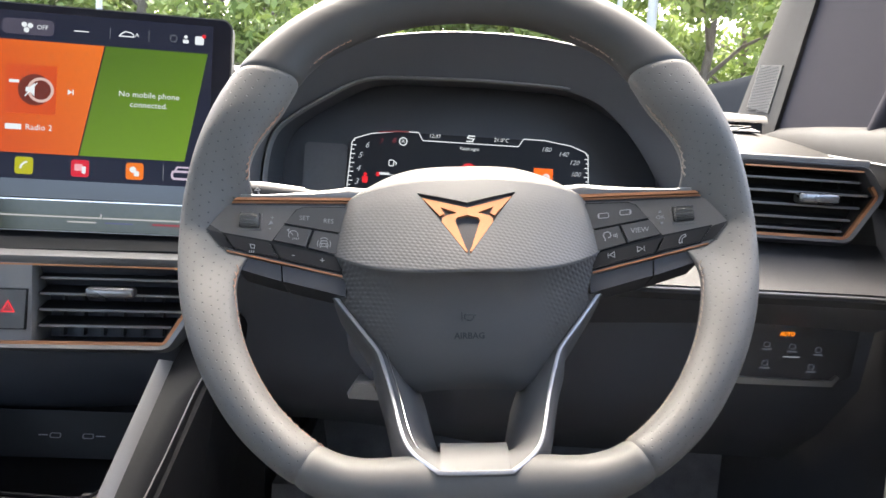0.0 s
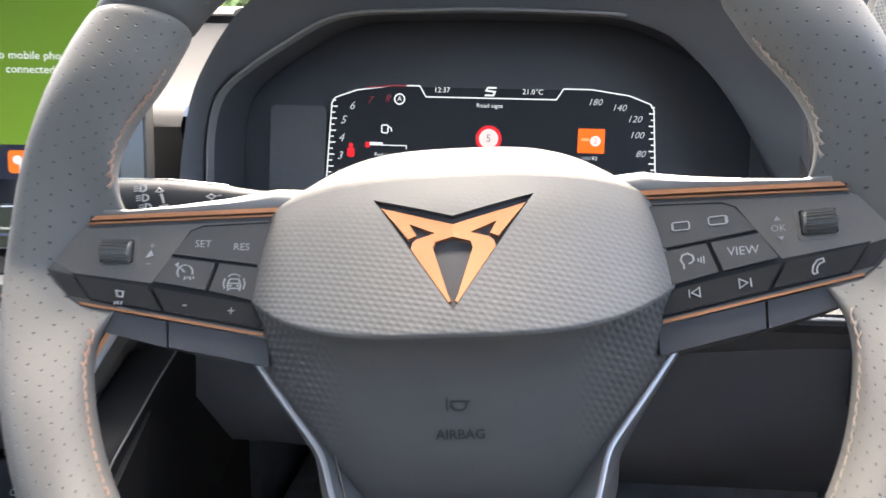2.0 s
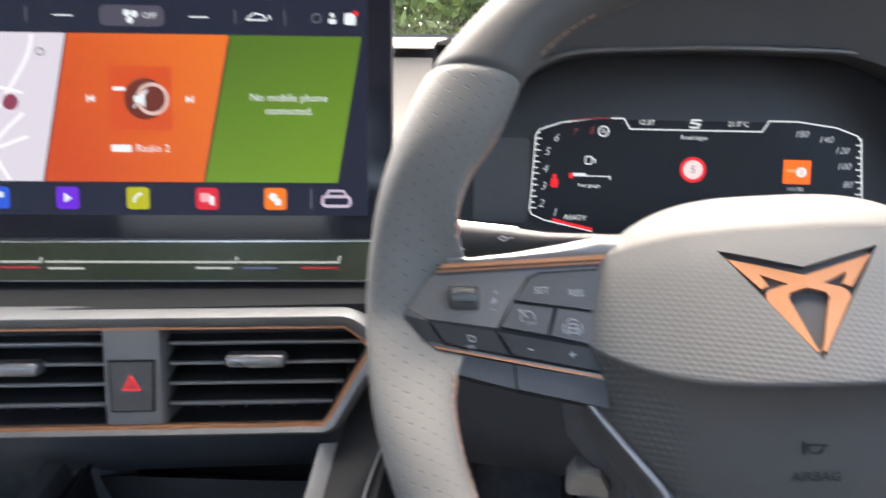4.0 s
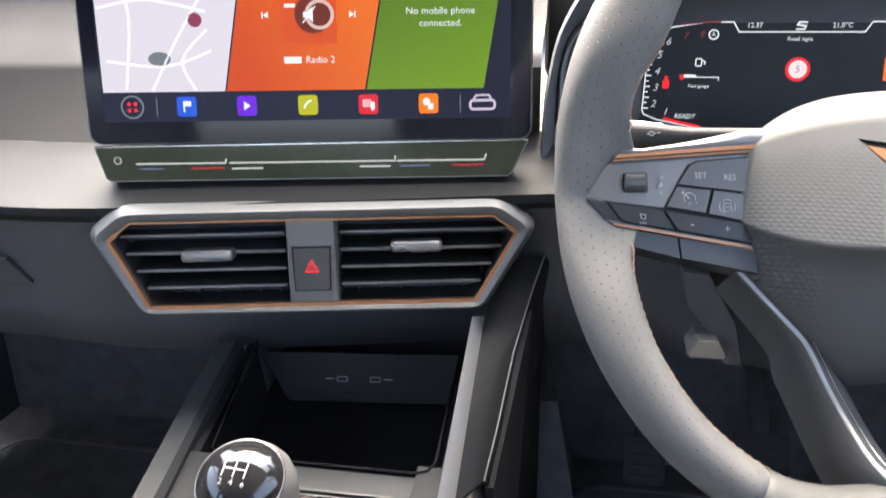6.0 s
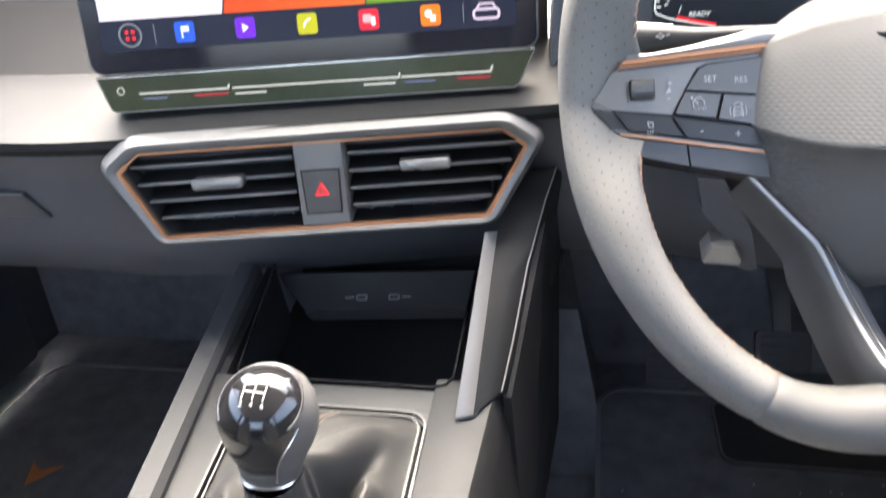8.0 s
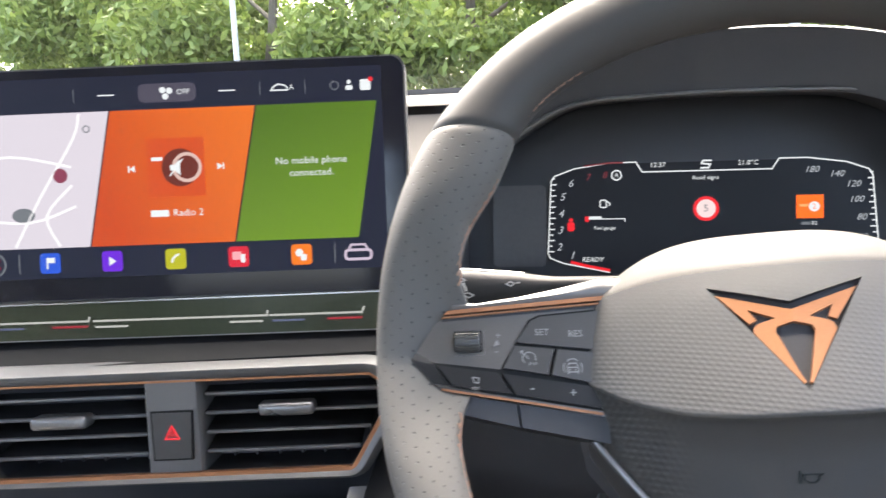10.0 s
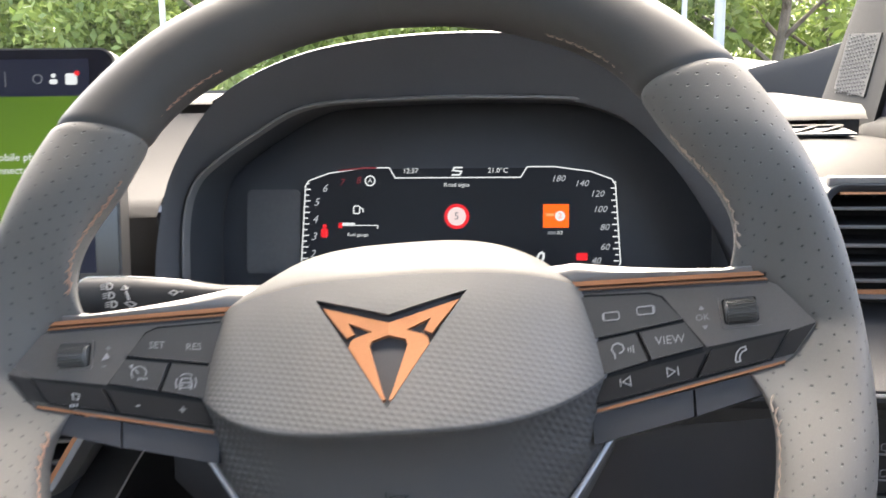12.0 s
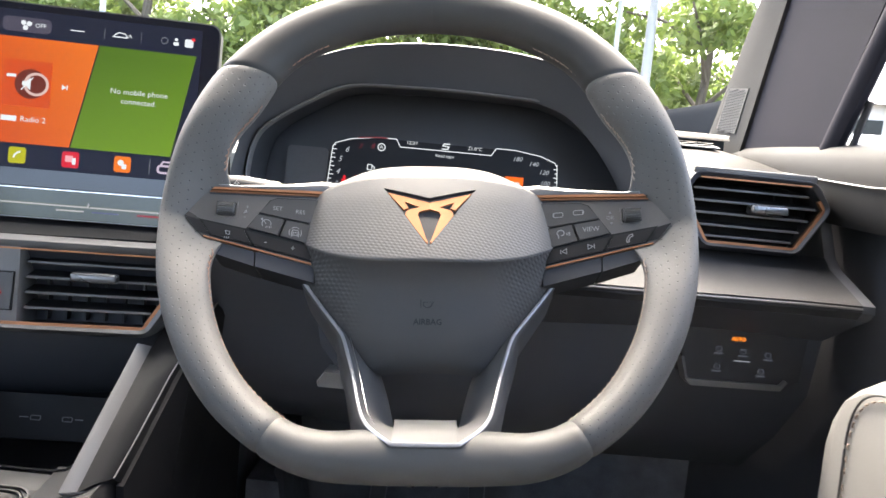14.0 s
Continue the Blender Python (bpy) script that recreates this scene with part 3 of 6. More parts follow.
def boss_strip(rows, sink, per=4):
    """A bowed strip of the boss through its rows, turned down along both sides."""
    mids = catmull([(m[0], m[1], 0) for m, e in rows], per)
    ends = catmull([e for m, e in rows], per)
    us = [-1 + i / 20 for i in range(41)]
    rings = []
    for m, e in zip(mids, ends):
        ring = []
        for u in us:
            c = abs(u)
            ring.append((e.x * u, m.x + (e.y - m.x) * c ** 3.2, m.y + (e.z - m.y) * (0.75 * c * c + 0.25 * c ** 6)))
        a, b = ring[0], ring[-1]
        rings.append([(a[0] * 0.985, a[1], a[2] - sink), (a[0], a[1], a[2] - 0.003)] + ring + [(b[0], b[1], b[2] - 0.003), (b[0] * 0.985, b[1], b[2] - sink)])
    return skin(rings, closed=False, caps=False)


BADGE = [(-0.0315, 0.0245), (0, 0.0152), (0.0315, 0.0245), (0, -0.0228)]          # outline of the emblem's recess


def in_badge(x, y):
    x = abs(x)
    return y < 0.0152 + x * (0.0245 - 0.0152) / 0.0315 and y > -0.0228 + x * (0.0245 + 0.0228) / 0.0315


def notched(bm, depth):
    """Cut the emblem's recess out of the shield: a floor set in, and walls down to it."""
    for (ax, ay), (bx, by) in zip(BADGE, BADGE[1:] + BADGE[:1]):
        n = Vector((by - ay, ax - bx, 0)).normalized()
        bmesh.ops.bisect_plane(bm, geom=bm.verts[:] + bm.edges[:] + bm.faces[:], plane_co=(ax, ay, 0), plane_no=n, dist=1e-6)
    inner = [f for f in bm.faces if f.calc_center_median().z > -0.02 and in_badge(f.calc_center_median().x, f.calc_center_median().y)]
    out = bmesh.new()
    copies = {}
    for f in inner:
        for v in f.verts:
            if v not in copies:
                copies[v] = out.verts.new(v.co - Vector((0, 0.23 * depth, depth)))
        out.faces.new([copies[v] for v in f.verts])
    rim = [e for f in inner for e in f.edges if sum(g in inner for g in e.link_faces) == 1]
    for e in rim:
        a, b = e.verts
        ta, tb = out.verts.new(a.co), out.verts.new(b.co)
        out.faces.new((ta, tb, copies[b], copies[a]))
    bmesh.ops.delete(bm, geom=inner, context="FACES")
    bmesh.ops.recalc_face_normals(out, faces=out.faces)
    return bm, out


shield, recess = notched(boss_strip(SHIELD, 0.04), 0.0026)
boss = part("airbag_cover", shield, COVER, wheel, "embossed grey airbag cover")
# Top strip of the one cover, in the copy darkened against glare.
part("cover_top", boss_strip(CROWN, 0.03), COVER_TOP, boss, "smooth grey top strip")
LOWER = embossed("embossed lower cover", (0.06, 0.059, 0.058), 0.55, 0.0034, 0.0026, 0.0003, (0.062, 0.040), "X")
part("lower_cover", boss_strip(CHIN, 0.04), LOWER, boss, "dark embossed lower airbag cover")

# emblem: two folded copper halves sunk in the recess
# Recess coloured black to deepen the shadow gap round the emblem.
emb = part("emblem_recess", recess, HARD, boss, "recess darkened as a shadow gap")
for sg in (1, -1):
    wing = [(0, 0.0112), (0.0274, 0.0207), (0.0166, 0.0064), (0.0136, 0.0077), (0.0162, 0.0128), (0.0066, 0.0081), (0.0134, 0.0061), (0.0150, 0.0048), (0.0156, 0.0022), (0.0016, -0.0200), (0.0007, -0.0194), (0.0018, -0.0168), (0.0074, 0.0021), (0.0065, 0.0043), (0, 0.0061)]
    wing = [(x * 1.035, 0.001 + (y - 0.001) * 1.035) for x, y in wing]
    if sg < 0:
        wing = mirror(wing)
    half_badge = plate(wing, -0.0026, -0.0003, 0.0003)
    for v in half_badge.verts:
        v.co.z -= 0.085 * abs(v.co.x)
    part("emblem", half_badge, COPPER, emb, "copper emblem", smooth=False, m=axes((0, 0.0004, 0.0034), (1, 0, 0), (0, 0.9745, -0.2241)))
INK = surface("embossed dark mark", (0.006, 0.012, 0.012), 0.6, 0, 0.05, 900, 0, 20)
air = writing("AIRBAG", 0.0054, 0, 0, 0, INK, boss, bold=0.0001)
air.matrix_basis = pose(0, -0.0664, -0.0163, 22.5, 0, 0)
part("horn_mark", ribbon([(-0.0046, 0.0030), (-0.0046, -0.0022)], 0.0005, -0.0003, 0.0003), INK, boss, m=pose(0, -0.0555, -0.0120, 22, 0, 0))
part("horn_mark", ribbon([(-0.0030, 0.0014), (-0.0030, -0.0006), (-0.0014, -0.0020), (0.0012, -0.0020), (0.0026, -0.0006), (0.0026, 0.0006), (0.0040, 0.0014)], 0.0005, -0.0003, 0.0003, True), INK, boss, m=pose(0, -0.0555, -0.0120, 22, 0, 0))

# side spokes with switches
solid = plate


def tilt(bm):
    """Lay a piece drawn flat at z = 0 on the rising face of its spoke."""
    for v in bm.verts:
        v.co.z += spoke_level(v.co.x)
    return bm


def inset(pts, w):
    """A convex outline drawn in by w on every side."""
    cx, cy = (sum(p[k] for p in pts) / len(pts) for k in (0, 1))
    out = []
    n = len(pts)
    for i, p in enumerate(pts):
        a, b = Vector(pts[i - 1]) - Vector(p), Vector(pts[(i + 1) % n]) - Vector(p)
        q = a.normalized() + b.normalized()
        if q.length < 0.05:
            q = Vector((cx, cy)) - Vector(p)
        sine = max(0.35, abs(a.normalized().cross(q.normalized())))
        out.append(tuple(Vector(p) + q.normalized() * (w / sine)))
    return out


def spoke(s):
    m = (lambda p: p) if s > 0 else mirror

    def plate(*a):
        return tilt(solid(*a))
    sp = part("spoke", plate(m([(0.060, 0.0252)] + [(0.0740, 0.0250), (0.1495, 0.0195), (0.1525, 0.0177), (0.1635, 0.0012), (0.1535, -0.0102), (0.1500, -0.0125), (0.0800, -0.0262), (0.060, -0.0290)]), -0.02, -0.0016, 0.0012), SPOKE, wheel, "dark satin spoke")
    rings = []
    for x, y0, y1 in ((0.030, 0.0260, 0.0330), (0.060, 0.0280, 0.0385), (0.0772, 0.0292, 0.0384), (0.096, 0.0276, 0.0340), (0.1145, 0.0262, 0.0303), (0.1344, 0.0245, 0.0272), (0.1440, 0.0238, 0.0290), (0.1500, 0.0236, 0.0330)):
        z = spoke_level(x) - 0.006 * max(0.0, (x - 0.140) / 0.010) ** 2
        rings.append([(s * x, yy, z + dz) for yy, dz in ((y0, 0.0), (y0 * 0.6 + y1 * 0.4, 0.0008), (y0 * 0.2 + y1 * 0.8, -0.0008), (y1, -0.004), (y1 + 0.0012, -0.010), (y1, -0.03), (y0 - 0.002, -0.03), (y0 - 0.0008, -0.001))])
    part("spoke_top", skin(rings), SATIN, sp, "bright satin upper face")
    part("copper_line", plate(m([(0.0740, 0.0290), (0.1461, 0.0233), (0.1480, 0.0214), (0.0740, 0.0270)]), -0.003, 0.0010, 0.0004), COPPER, sp, "copper trim line")
    part("copper_groove", plate(m([(0.0740, 0.0268), (0.1482, 0.0212), (0.1495, 0.0186), (0.0740, 0.0243)]), -0.003, -0.0012, 0), HARD, sp, "dark groove")
    part("copper_line", plate(m([(0.0740, 0.0262), (0.1485, 0.0206), (0.1492, 0.0198), (0.0740, 0.0254)]), -0.003, 0.0002, 0.0002), COPPER, sp, "thin copper line")
    part("copper_line", plate(m([(0.0800, -0.0246), (0.1500, -0.0120), (0.1500, -0.0129), (0.0800, -0.0258)]), -0.006, -0.0004, 0.0003), COPPER, sp, "copper trim line")
    part("lower_switch", plate(m([(0.0780, -0.0266), (0.1168, -0.0196), (0.1160, -0.0300), (0.0780, -0.0380)]), -0.03, -0.0020, 0.002), HARD, sp, "black lower spoke trim")
    part("lower_switch", plate(m([(0.1178, -0.0194), (0.1480, -0.0138), (0.1440, -0.0230), (0.1170, -0.0300)]), -0.03, -0.0022, 0.002), HARD, sp, "black lower spoke trim")
    for key in ([(0.0755, 0.0224), (0.1050, 0.0200), (0.1095, 0.0180), (0.1168, 0.0077), (0.0985, 0.0055), (0.0765, 0.0030)], [(0.0765, 0.0022), (0.0981, 0.0047), (0.1017, -0.0076), (0.0790, -0.0124)], [(0.0992, 0.0048), (0.1170, 0.0068), (0.1230, -0.0039), (0.1027, -0.0074)]):
        part("switch_key", plate(m(inset(key, 0.00035)), -0.004, 0.0006, 0.0005), BUTTON, sp)
    for key in ([(0.0790, -0.0134), (0.1238, -0.0056), (0.1176, -0.0160), (0.0800, -0.0230)], [(0.1250, -0.0053), (0.1524, -0.0012), (0.1455, -0.0112), (0.1189, -0.0157)]):
        part("switch_key", plate(m(inset(key, 0.0003)), -0.004, 0.0003, 0.0005), DARK_KEY, sp, "darker key")
    part("key_gap", plate(m([(0.0760, 0.0232), (0.1055, 0.0208), (0.1104, 0.0185), (0.1240, -0.0040), (0.1540, -0.0002), (0.1462, -0.0116), (0.1180, -0.0168), (0.0780, -0.0242)]), -0.004, -0.0011, 0), TRAY, sp, "dark gap between keys")
    part("tip", plate(m([(0.1532, -0.0012), (0.1628, 0.0012), (0.1535, -0.0098), (0.1462, -0.0110)]), -0.004, -0.0007, 0.0004), DARK_KEY, sp, "dark spoke tip")
    part("roller_well", plate(m(rounded(0.1306, 0.1452, 0.0026, 0.0156, 0.0014, 3)), -0.006, -0.0011, 0.0006), SPOKE, sp, "satin surround of the roller")
    part("roller_slot", plate(m(rounded(0.1316, 0.1440, 0.0042, 0.0140, 0.0008, 3)), -0.004, -0.0008, 0), TRAY, sp, "dark slot round the roller")
    rl = [lathe([(0.0044, -0.0056), (0.0050, -0.0050), (0.0050, 0.0050), (0.0044, 0.0056)], 26)]
    for i in range(26):
        a = 2 * math.pi * i / 26
        rl.append(moved(box(-0.0003, 0.0003, -0.0003, 0.0006, -0.005, 0.005, 0), Matrix.Rotation(a, 4, "Z") @ Matrix.Translation((0, 0.0050, 0))))
    part("roller", tilt(moved(join(*rl), pose(s * 0.1378, 0.0090, -0.0026, 0, 90, 0))), BUTTON, sp, "ribbed black thumb roller")
    return sp


spokeR, spokeL = spoke(1), spoke(-1)


def key_text(text, size, x, y, parent, z=0.0009):
    w = writing(text, size, 0, 0, 0, MARK, parent)
    w.matrix_basis = pose(x, y, spoke_level(x) + z, 0, -math.degrees(math.atan(SLOPE)) * (1 if x > 0 else -1), 0)


key_text("VIEW", 0.0048, 0.1105, 0.0000, spokeR)
key_text("OK", 0.0037, 0.1237, 0.0076, spokeR, 0.0002)
key_text("SET", 0.0043, -0.1044, 0.0122, spokeL)
key_text("RES", 0.0043, -0.0894, 0.0112, spokeL)
key_text("-", 0.0070, -0.1102, -0.0128, spokeL, 0.0006)
key_text("+", 0.0060, -0.0924, -0.0158, spokeL, 0.0006)
key_text("+", 0.0045, -0.1242, 0.0112, spokeL, 0.0002)
key_text("-", 0.0055, -0.1252, 0.0042, spokeL, 0.0002)


def mark(pts, w, z, parent, closed=False, name="symbol"):
    cx, cy = (sum(p[k] for p in pts) / len(pts) for k in (0, 1))
    pts = [(cx + (x - cx) * 0.86, cy + (y - cy) * 0.86) for x, y in pts]
    return part(name, tilt(ribbon(pts, w * 0.9, z - 0.0003, z + 0.0003, closed)), MARK, parent, smooth=False)


mark(rounded(0.0855, 0.0930, 0.0104, 0.0142, 0.001, 2), 0.00045, 0.0007, spokeR, True)
mark([(0.0862, 0.0110), (0.0862, 0.0136)], 0.0010, 0.0007, spokeR)
mark(rounded(0.0990, 0.1068, 0.0112, 0.0150, 0.001, 2), 0.00045, 0.0007, spokeR, True)
mark([(0.1060, 0.0118), (0.1060, 0.0144)], 0.0012, 0.0007, spokeR)
mark([(0.0888, -0.0058), (0.0888, -0.0038), (0.0876, -0.0014), (0.0886, 0.0008), (0.0908, 0.0014), (0.0928, 0.0002), (0.0932, -0.0018), (0.0922, -0.0030), (0.0908, -0.0034)], 0.0007, 0.0007, spokeR)
for k in range(3):
    mark([(0.0944 + 0.0010 * k, -0.0012 + 0.0004 * k), (0.0944 + 0.0010 * k, -0.0030 - 0.0004 * k)], 0.0005, 0.0007, spokeR)
mark([(0.0940, -0.0125), (0.0905, -0.0148), (0.0940, -0.0168)], 0.00045, 0.0004, spokeR, True)
mark([(0.0900, -0.0132), (0.0900, -0.0168)], 0.00045, 0.0004, spokeR)
mark([(0.1078, -0.0105), (0.1113, -0.0124), (0.1078, -0.0146)], 0.00045, 0.0004, spokeR, True)
mark([(0.1120, -0.0104), (0.1120, -0.0144)], 0.00045, 0.0004, spokeR)
mark([(0.1374, -0.0050), (0.1352, -0.0056), (0.1334, -0.0078), (0.1326, -0.0106), (0.1330, -0.0116), (0.1346, -0.0112), (0.1344, -0.0098), (0.1350, -0.0082), (0.1362, -0.0070), (0.1376, -0.0066)], 0.0005, 0.0004, spokeR, True)
mark([(0.1230, 0.0110), (0.1246, 0.0110), (0.1238, 0.0123)], 0.0004, -0.0002, spokeR, True)
mark([(0.1235, 0.0042), (0.1251, 0.0042), (0.1243, 0.0030)], 0.0004, -0.0002, spokeR, True)
mark([(-0.1108 + 0.0034 * math.cos(math.radians(a)), 0.0002 + 0.0034 * math.sin(math.radians(a))) for a in range(-20, 225, 22)], 0.00045, 0.0007, spokeL)
mark([(-0.1108, 0.0000), (-0.1128, 0.0024)], 0.0005, 0.0007, spokeL)
mark([(-0.1146, 0.0034), (-0.1136, 0.0040), (-0.1138, 0.0026)], 0.0005, 0.0007, spokeL, True)
for k in range(4):
    mark([(-0.1108 + k * 0.0011, -0.0014), (-0.1109 + k * 0.0011, -0.0030 + 0.0005 * (k % 2))], 0.0004, 0.0007, spokeL)
mark([(-0.0944, -0.0040), (-0.0936, -0.0022), (-0.0898, -0.0022), (-0.0890, -0.0040)], 0.0005, 0.0007, spokeL)
mark(rounded(-0.0946, -0.0888, -0.0064, -0.0040, 0.0007, 2), 0.0005, 0.0007, spokeL, True)
for q in (-1, 1):
    mark([(-0.0917 + q * 0.0018, -0.0052), (-0.0917 + q * 0.0010, -0.0052)], 0.0007, 0.0007, spokeL)
    mark([(-0.0917 + q * 0.0022, -0.0064), (-0.0917 + q * 0.0022, -0.0072)], 0.0007, 0.0007, spokeL)
    mark([(-0.0917 + q * 0.0036, -0.0018), (-0.0917 + q * 0.0042, -0.0042), (-0.0917 + q * 0.0036, -0.0068)], 0.00045, 0.0007, spokeL)
mark([(-0.0917 + 0.0030 * math.cos(math.radians(a)), -0.0024 + 0.0022 * math.sin(math.radians(a))) for a in range(25, 160, 22)], 0.00045, 0.0007, spokeL)
mark([(-0.1366, -0.0072), (-0.1334, -0.0078), (-0.1336, -0.0104), (-0.1358, -0.0100)], 0.00045, 0.0004, spokeL, True)
for k in range(3):
    mark([(-0.1362 + k * 0.0012, -0.0116), (-0.1366 + k * 0.0012, -0.0132)], 0.0005, 0.0004, spokeL)
mark([(-0.1262, 0.0066), (-0.1248, 0.0090), (-0.1240, 0.0074)], 0.0007, -0.0002, spokeL, True)

# lower spoke: a U of satin metal, its ridge falling inwards to the column and outwards to the rim
U = [(0.0858, -0.0350, -0.0330), (0.0720, -0.0530, -0.0315), (0.0605, -0.0675, -0.0305), (0.0562, -0.0742, -0.0295), (0.0525, -0.0850, -0.0270), (0.0478, -0.1000, -0.0230), (0.0418, -0.1220, -0.0080), (0.0376, -0.1322, 0.0020), (0.0312, -0.1398, 0.0105), (0.0215, -0.1470, 0.0185), (0.0175, -0.1484, 0.0192), (0.0, -0.1486, 0.0192)]
uh = catmull(U, 4)
upath = uh + [Vector((-p.x, p.y, p.z)) for p in uh[-2::-1]]
U_HALF = (len(upath) - 1) / 2


def u_section(i):
    """Ridge at the origin, outer flank first."""
    k = 1 - abs(i - U_HALF) / U_HALF
    a = min(1.0, max(0.0, (k - 0.12) / 0.3))
    f = 1 - 0.25 * max(0.0, (k - 0.7) / 0.3) ** 0.5
    inn, out_ = 0.001 + 0.0165 * a, 0.0035 + 0.0055 * min(1.0, k * 3)
    return [(-q, h) for q, h in ((out_ + 0.002, -0.050), (out_, -0.016 - 0.006 * a), (out_ * 0.55, -0.0055), (0.0022, -0.0010), (0.0010, 0.0002), (-0.0012, 0.0), (-0.0022, -0.0010), (-inn * 0.35 - 0.001, -0.0055 * f), (-inn * 0.75, -0.0180 * f), (-inn, -0.0320 * f), (-inn, -0.050))]


us = part("lower_spoke", sweep(upath, u_section), USPOKE, wheel, "satin grey U-shaped lower spoke")
# Ridge highlight laid on as a pale strip, then a second, thinner one.
part("ridge_highlight", sweep([p + Vector((0, 0, 0.0001)) for p in upath], lambda i: oval(0.0012, 0.0008, 8)), EDGE, us, "pale ridge highlight")
part("ridge_highlight", sweep([p + Vector((1, 0.25, 0)) * 0.0042 + Vector((0, 0, -0.0026)) for p in upath[int(U_HALF * 1.32):int(U_HALF * 1.80)]], lambda i: oval(0.0004, 0.0004, 6)), CHROME, us, "thin bright edge")
part("hub", lathe([(0.026, -0.10), (0.028, -0.05), (0.034, -0.034), (0.03, -0.032)]), HARD, wheel, "black column hub")

# ---- instrument binnacle and display ----
CLUSTER = plane_frame((0, 0.7784, 1.03), 0, 9.75)
HOOD = surface("grained black hood", (0.08, 0.082, 0.088), 0.65, 0, 0.1, 1800, 0.15, 7, spec=0.15)
WELL_MATT = surface("matt display well", (0.045, 0.048, 0.054), 0.7, 0, 0.1, 1300, 0.2, 7)
binn = thing("instrument_binnacle", "black hooded binnacle round the driver display", "binnacle")
ARCH = [(-0.194, 0.985), (-0.194, 1.02), (-0.191, 1.060), (-0.180, 1.102), (-0.148, 1.147), (-0.100, 1.171), (-0.048, 1.181), (0.008, 1.184), (0.064, 1.181), (0.110, 1.171), (0.154, 1.147), (0.183, 1.104), (0.192, 1.060), (0.194, 1.02), (0.193, 0.985)]
RING = [(-0.180, 0.985), (-0.181, 1.02), (-0.181, 1.062), (-0.174, 1.088), (-0.156, 1.105), (-0.130, 1.122), (-0.106, 1.1355), (-0.082, 1.1412), (-0.040, 1.1430), (0.000, 1.1438), (0.040, 1.1432), (0.082, 1.1415), (0.106, 1.1355), (0.134, 1.1220), (0.1655, 1.1050), (0.1775, 1.0890), (0.1815, 1.062), (0.1815, 1.02), (0.181, 0.985)]
WELL = [(x * 0.985, 0.99 + (z - 0.99) * 0.985) for x, z in RING]


def arch(pts, y, lean=0.0, grow=1.0, wide=0.0):
    return [(p.x * (wide or grow), y + (p.y - 1.03) * lean, 1.0 + (p.y - 1.0) * grow) for p in catmull([(a, b, 0) for a, b in pts], 5)]


part("hood", skin([arch(ARCH, 0.96, 0, 0.86, 0.97), arch(ARCH, 0.86, 0, 0.935, 1.0), arch(ARCH, 0.78, 0.04, 0.985, 1.0), arch(ARCH, 0.74, 0.08, 1.0), arch(ARCH, 0.712, 0.10, 1.0), arch(ARCH, 0.702, 0.12, 0.99), arch(ARCH, 0.706, 0.12, 0.975), arch(RING, 0.728, 0.14, 1.012)], closed=False, caps=False), HOOD, binn, "soft black hood")
part("bezel", skin([arch(RING, 0.728, 0.14, 1.012), arch(RING, 0.723, 0.14, 1.008), arch(RING, 0.7215, 0.14, 1.0), arch(RING, 0.727, 0.14, 0.988)], closed=False, caps=False), SATIN, binn, "thin satin bezel line")
part("bezel_line", sweep(arch(RING, 0.7212, 0.14, 1.0), lambda i: oval(0.0010, 0.0010, 8), up=(0, -1, 0)), SATIN, binn, "thin pale line round the display")
part("well", skin([arch(RING, 0.727, 0.14, 0.988), arch(WELL, 0.7784, 0.172)], closed=False, caps=False), WELL_MATT, binn, "matt black display well")
part("column_shroud", skin([[(x, y, z) for x, z in oval(w, h, 20, 0.8)] for y, w, h in ((0.615, 0.030, 0.026), (0.63, 0.038, 0.034), (0.80, 0.045, 0.04))], caps=True), HARD, binn, "black steering column shroud", m=pose(0.01, 0, 0.945))

disp = thing("instrument_display", "lit digital instrument display behind glass", "display", CLUSTER)
part("panel", plate([(p.x * 1.006, (p.y - 1.03) * 1.03) for p in catmull([(a, b, 0) for a, b in WELL], 3)], -0.016, -0.006, 0), surface("smoked display panel", (0.034, 0.037, 0.045), 0.5, 0, 0.05, 300, 0, 12), disp, "gloss black panel")
part("side_window", plate(rounded(-0.159, -0.118, -0.012, 0.051, 0.004), -0.002, -0.0006, 0), surface("smoked panel", (0.075, 0.075, 0.08), 0.4, 0, 0.1, 300, 0, 12), disp, "smoked grey side window")
G_WHITE = glow("display white", lin("e8eef2"), 1.0)
G_MID = glow("display pale grey", lin("b4bac2"), 1.0)
G_DIM = glow("display grey", lin("70757c"), 1.0)
G_RED = glow("display red", lin("e0202a"), 1.2)
G_ORANGE = glow("display orange", lin("ff6a10"), 1.2)
G_PINK = glow("display dull red", lin("7c3038"), 1.0)
G_BLACK = glow("display black", lin("0e1119"), 1.0)
flat([(-0.116, -0.007), (-0.1135, 0.056), (-0.085, 0.066), (0.085, 0.066), (0.113, 0.056), (0.1165, -0.006), (0.09, -0.0165), (-0.068, -0.0175)], -0.0012, G_BLACK, disp, "screen")
GAUGE = [(-0.070, -0.0165), (-0.105, -0.0095), (-0.1150, -0.0055), (-0.1165, -0.002), (-0.1140, 0.0535), (-0.1115, 0.0575), (-0.0960, 0.0630), (-0.0700, 0.0667), (-0.0505, 0.0668), (-0.0460, 0.0592), (0.0460, 0.0592), (0.0507, 0.0668), (0.0700, 0.0667), (0.0960, 0.0630), (0.1105, 0.0575), (0.1130, 0.0535), (0.1168, -0.002), (0.1150, -0.0055), (0.105, -0.0095), (0.088, -0.0160)]
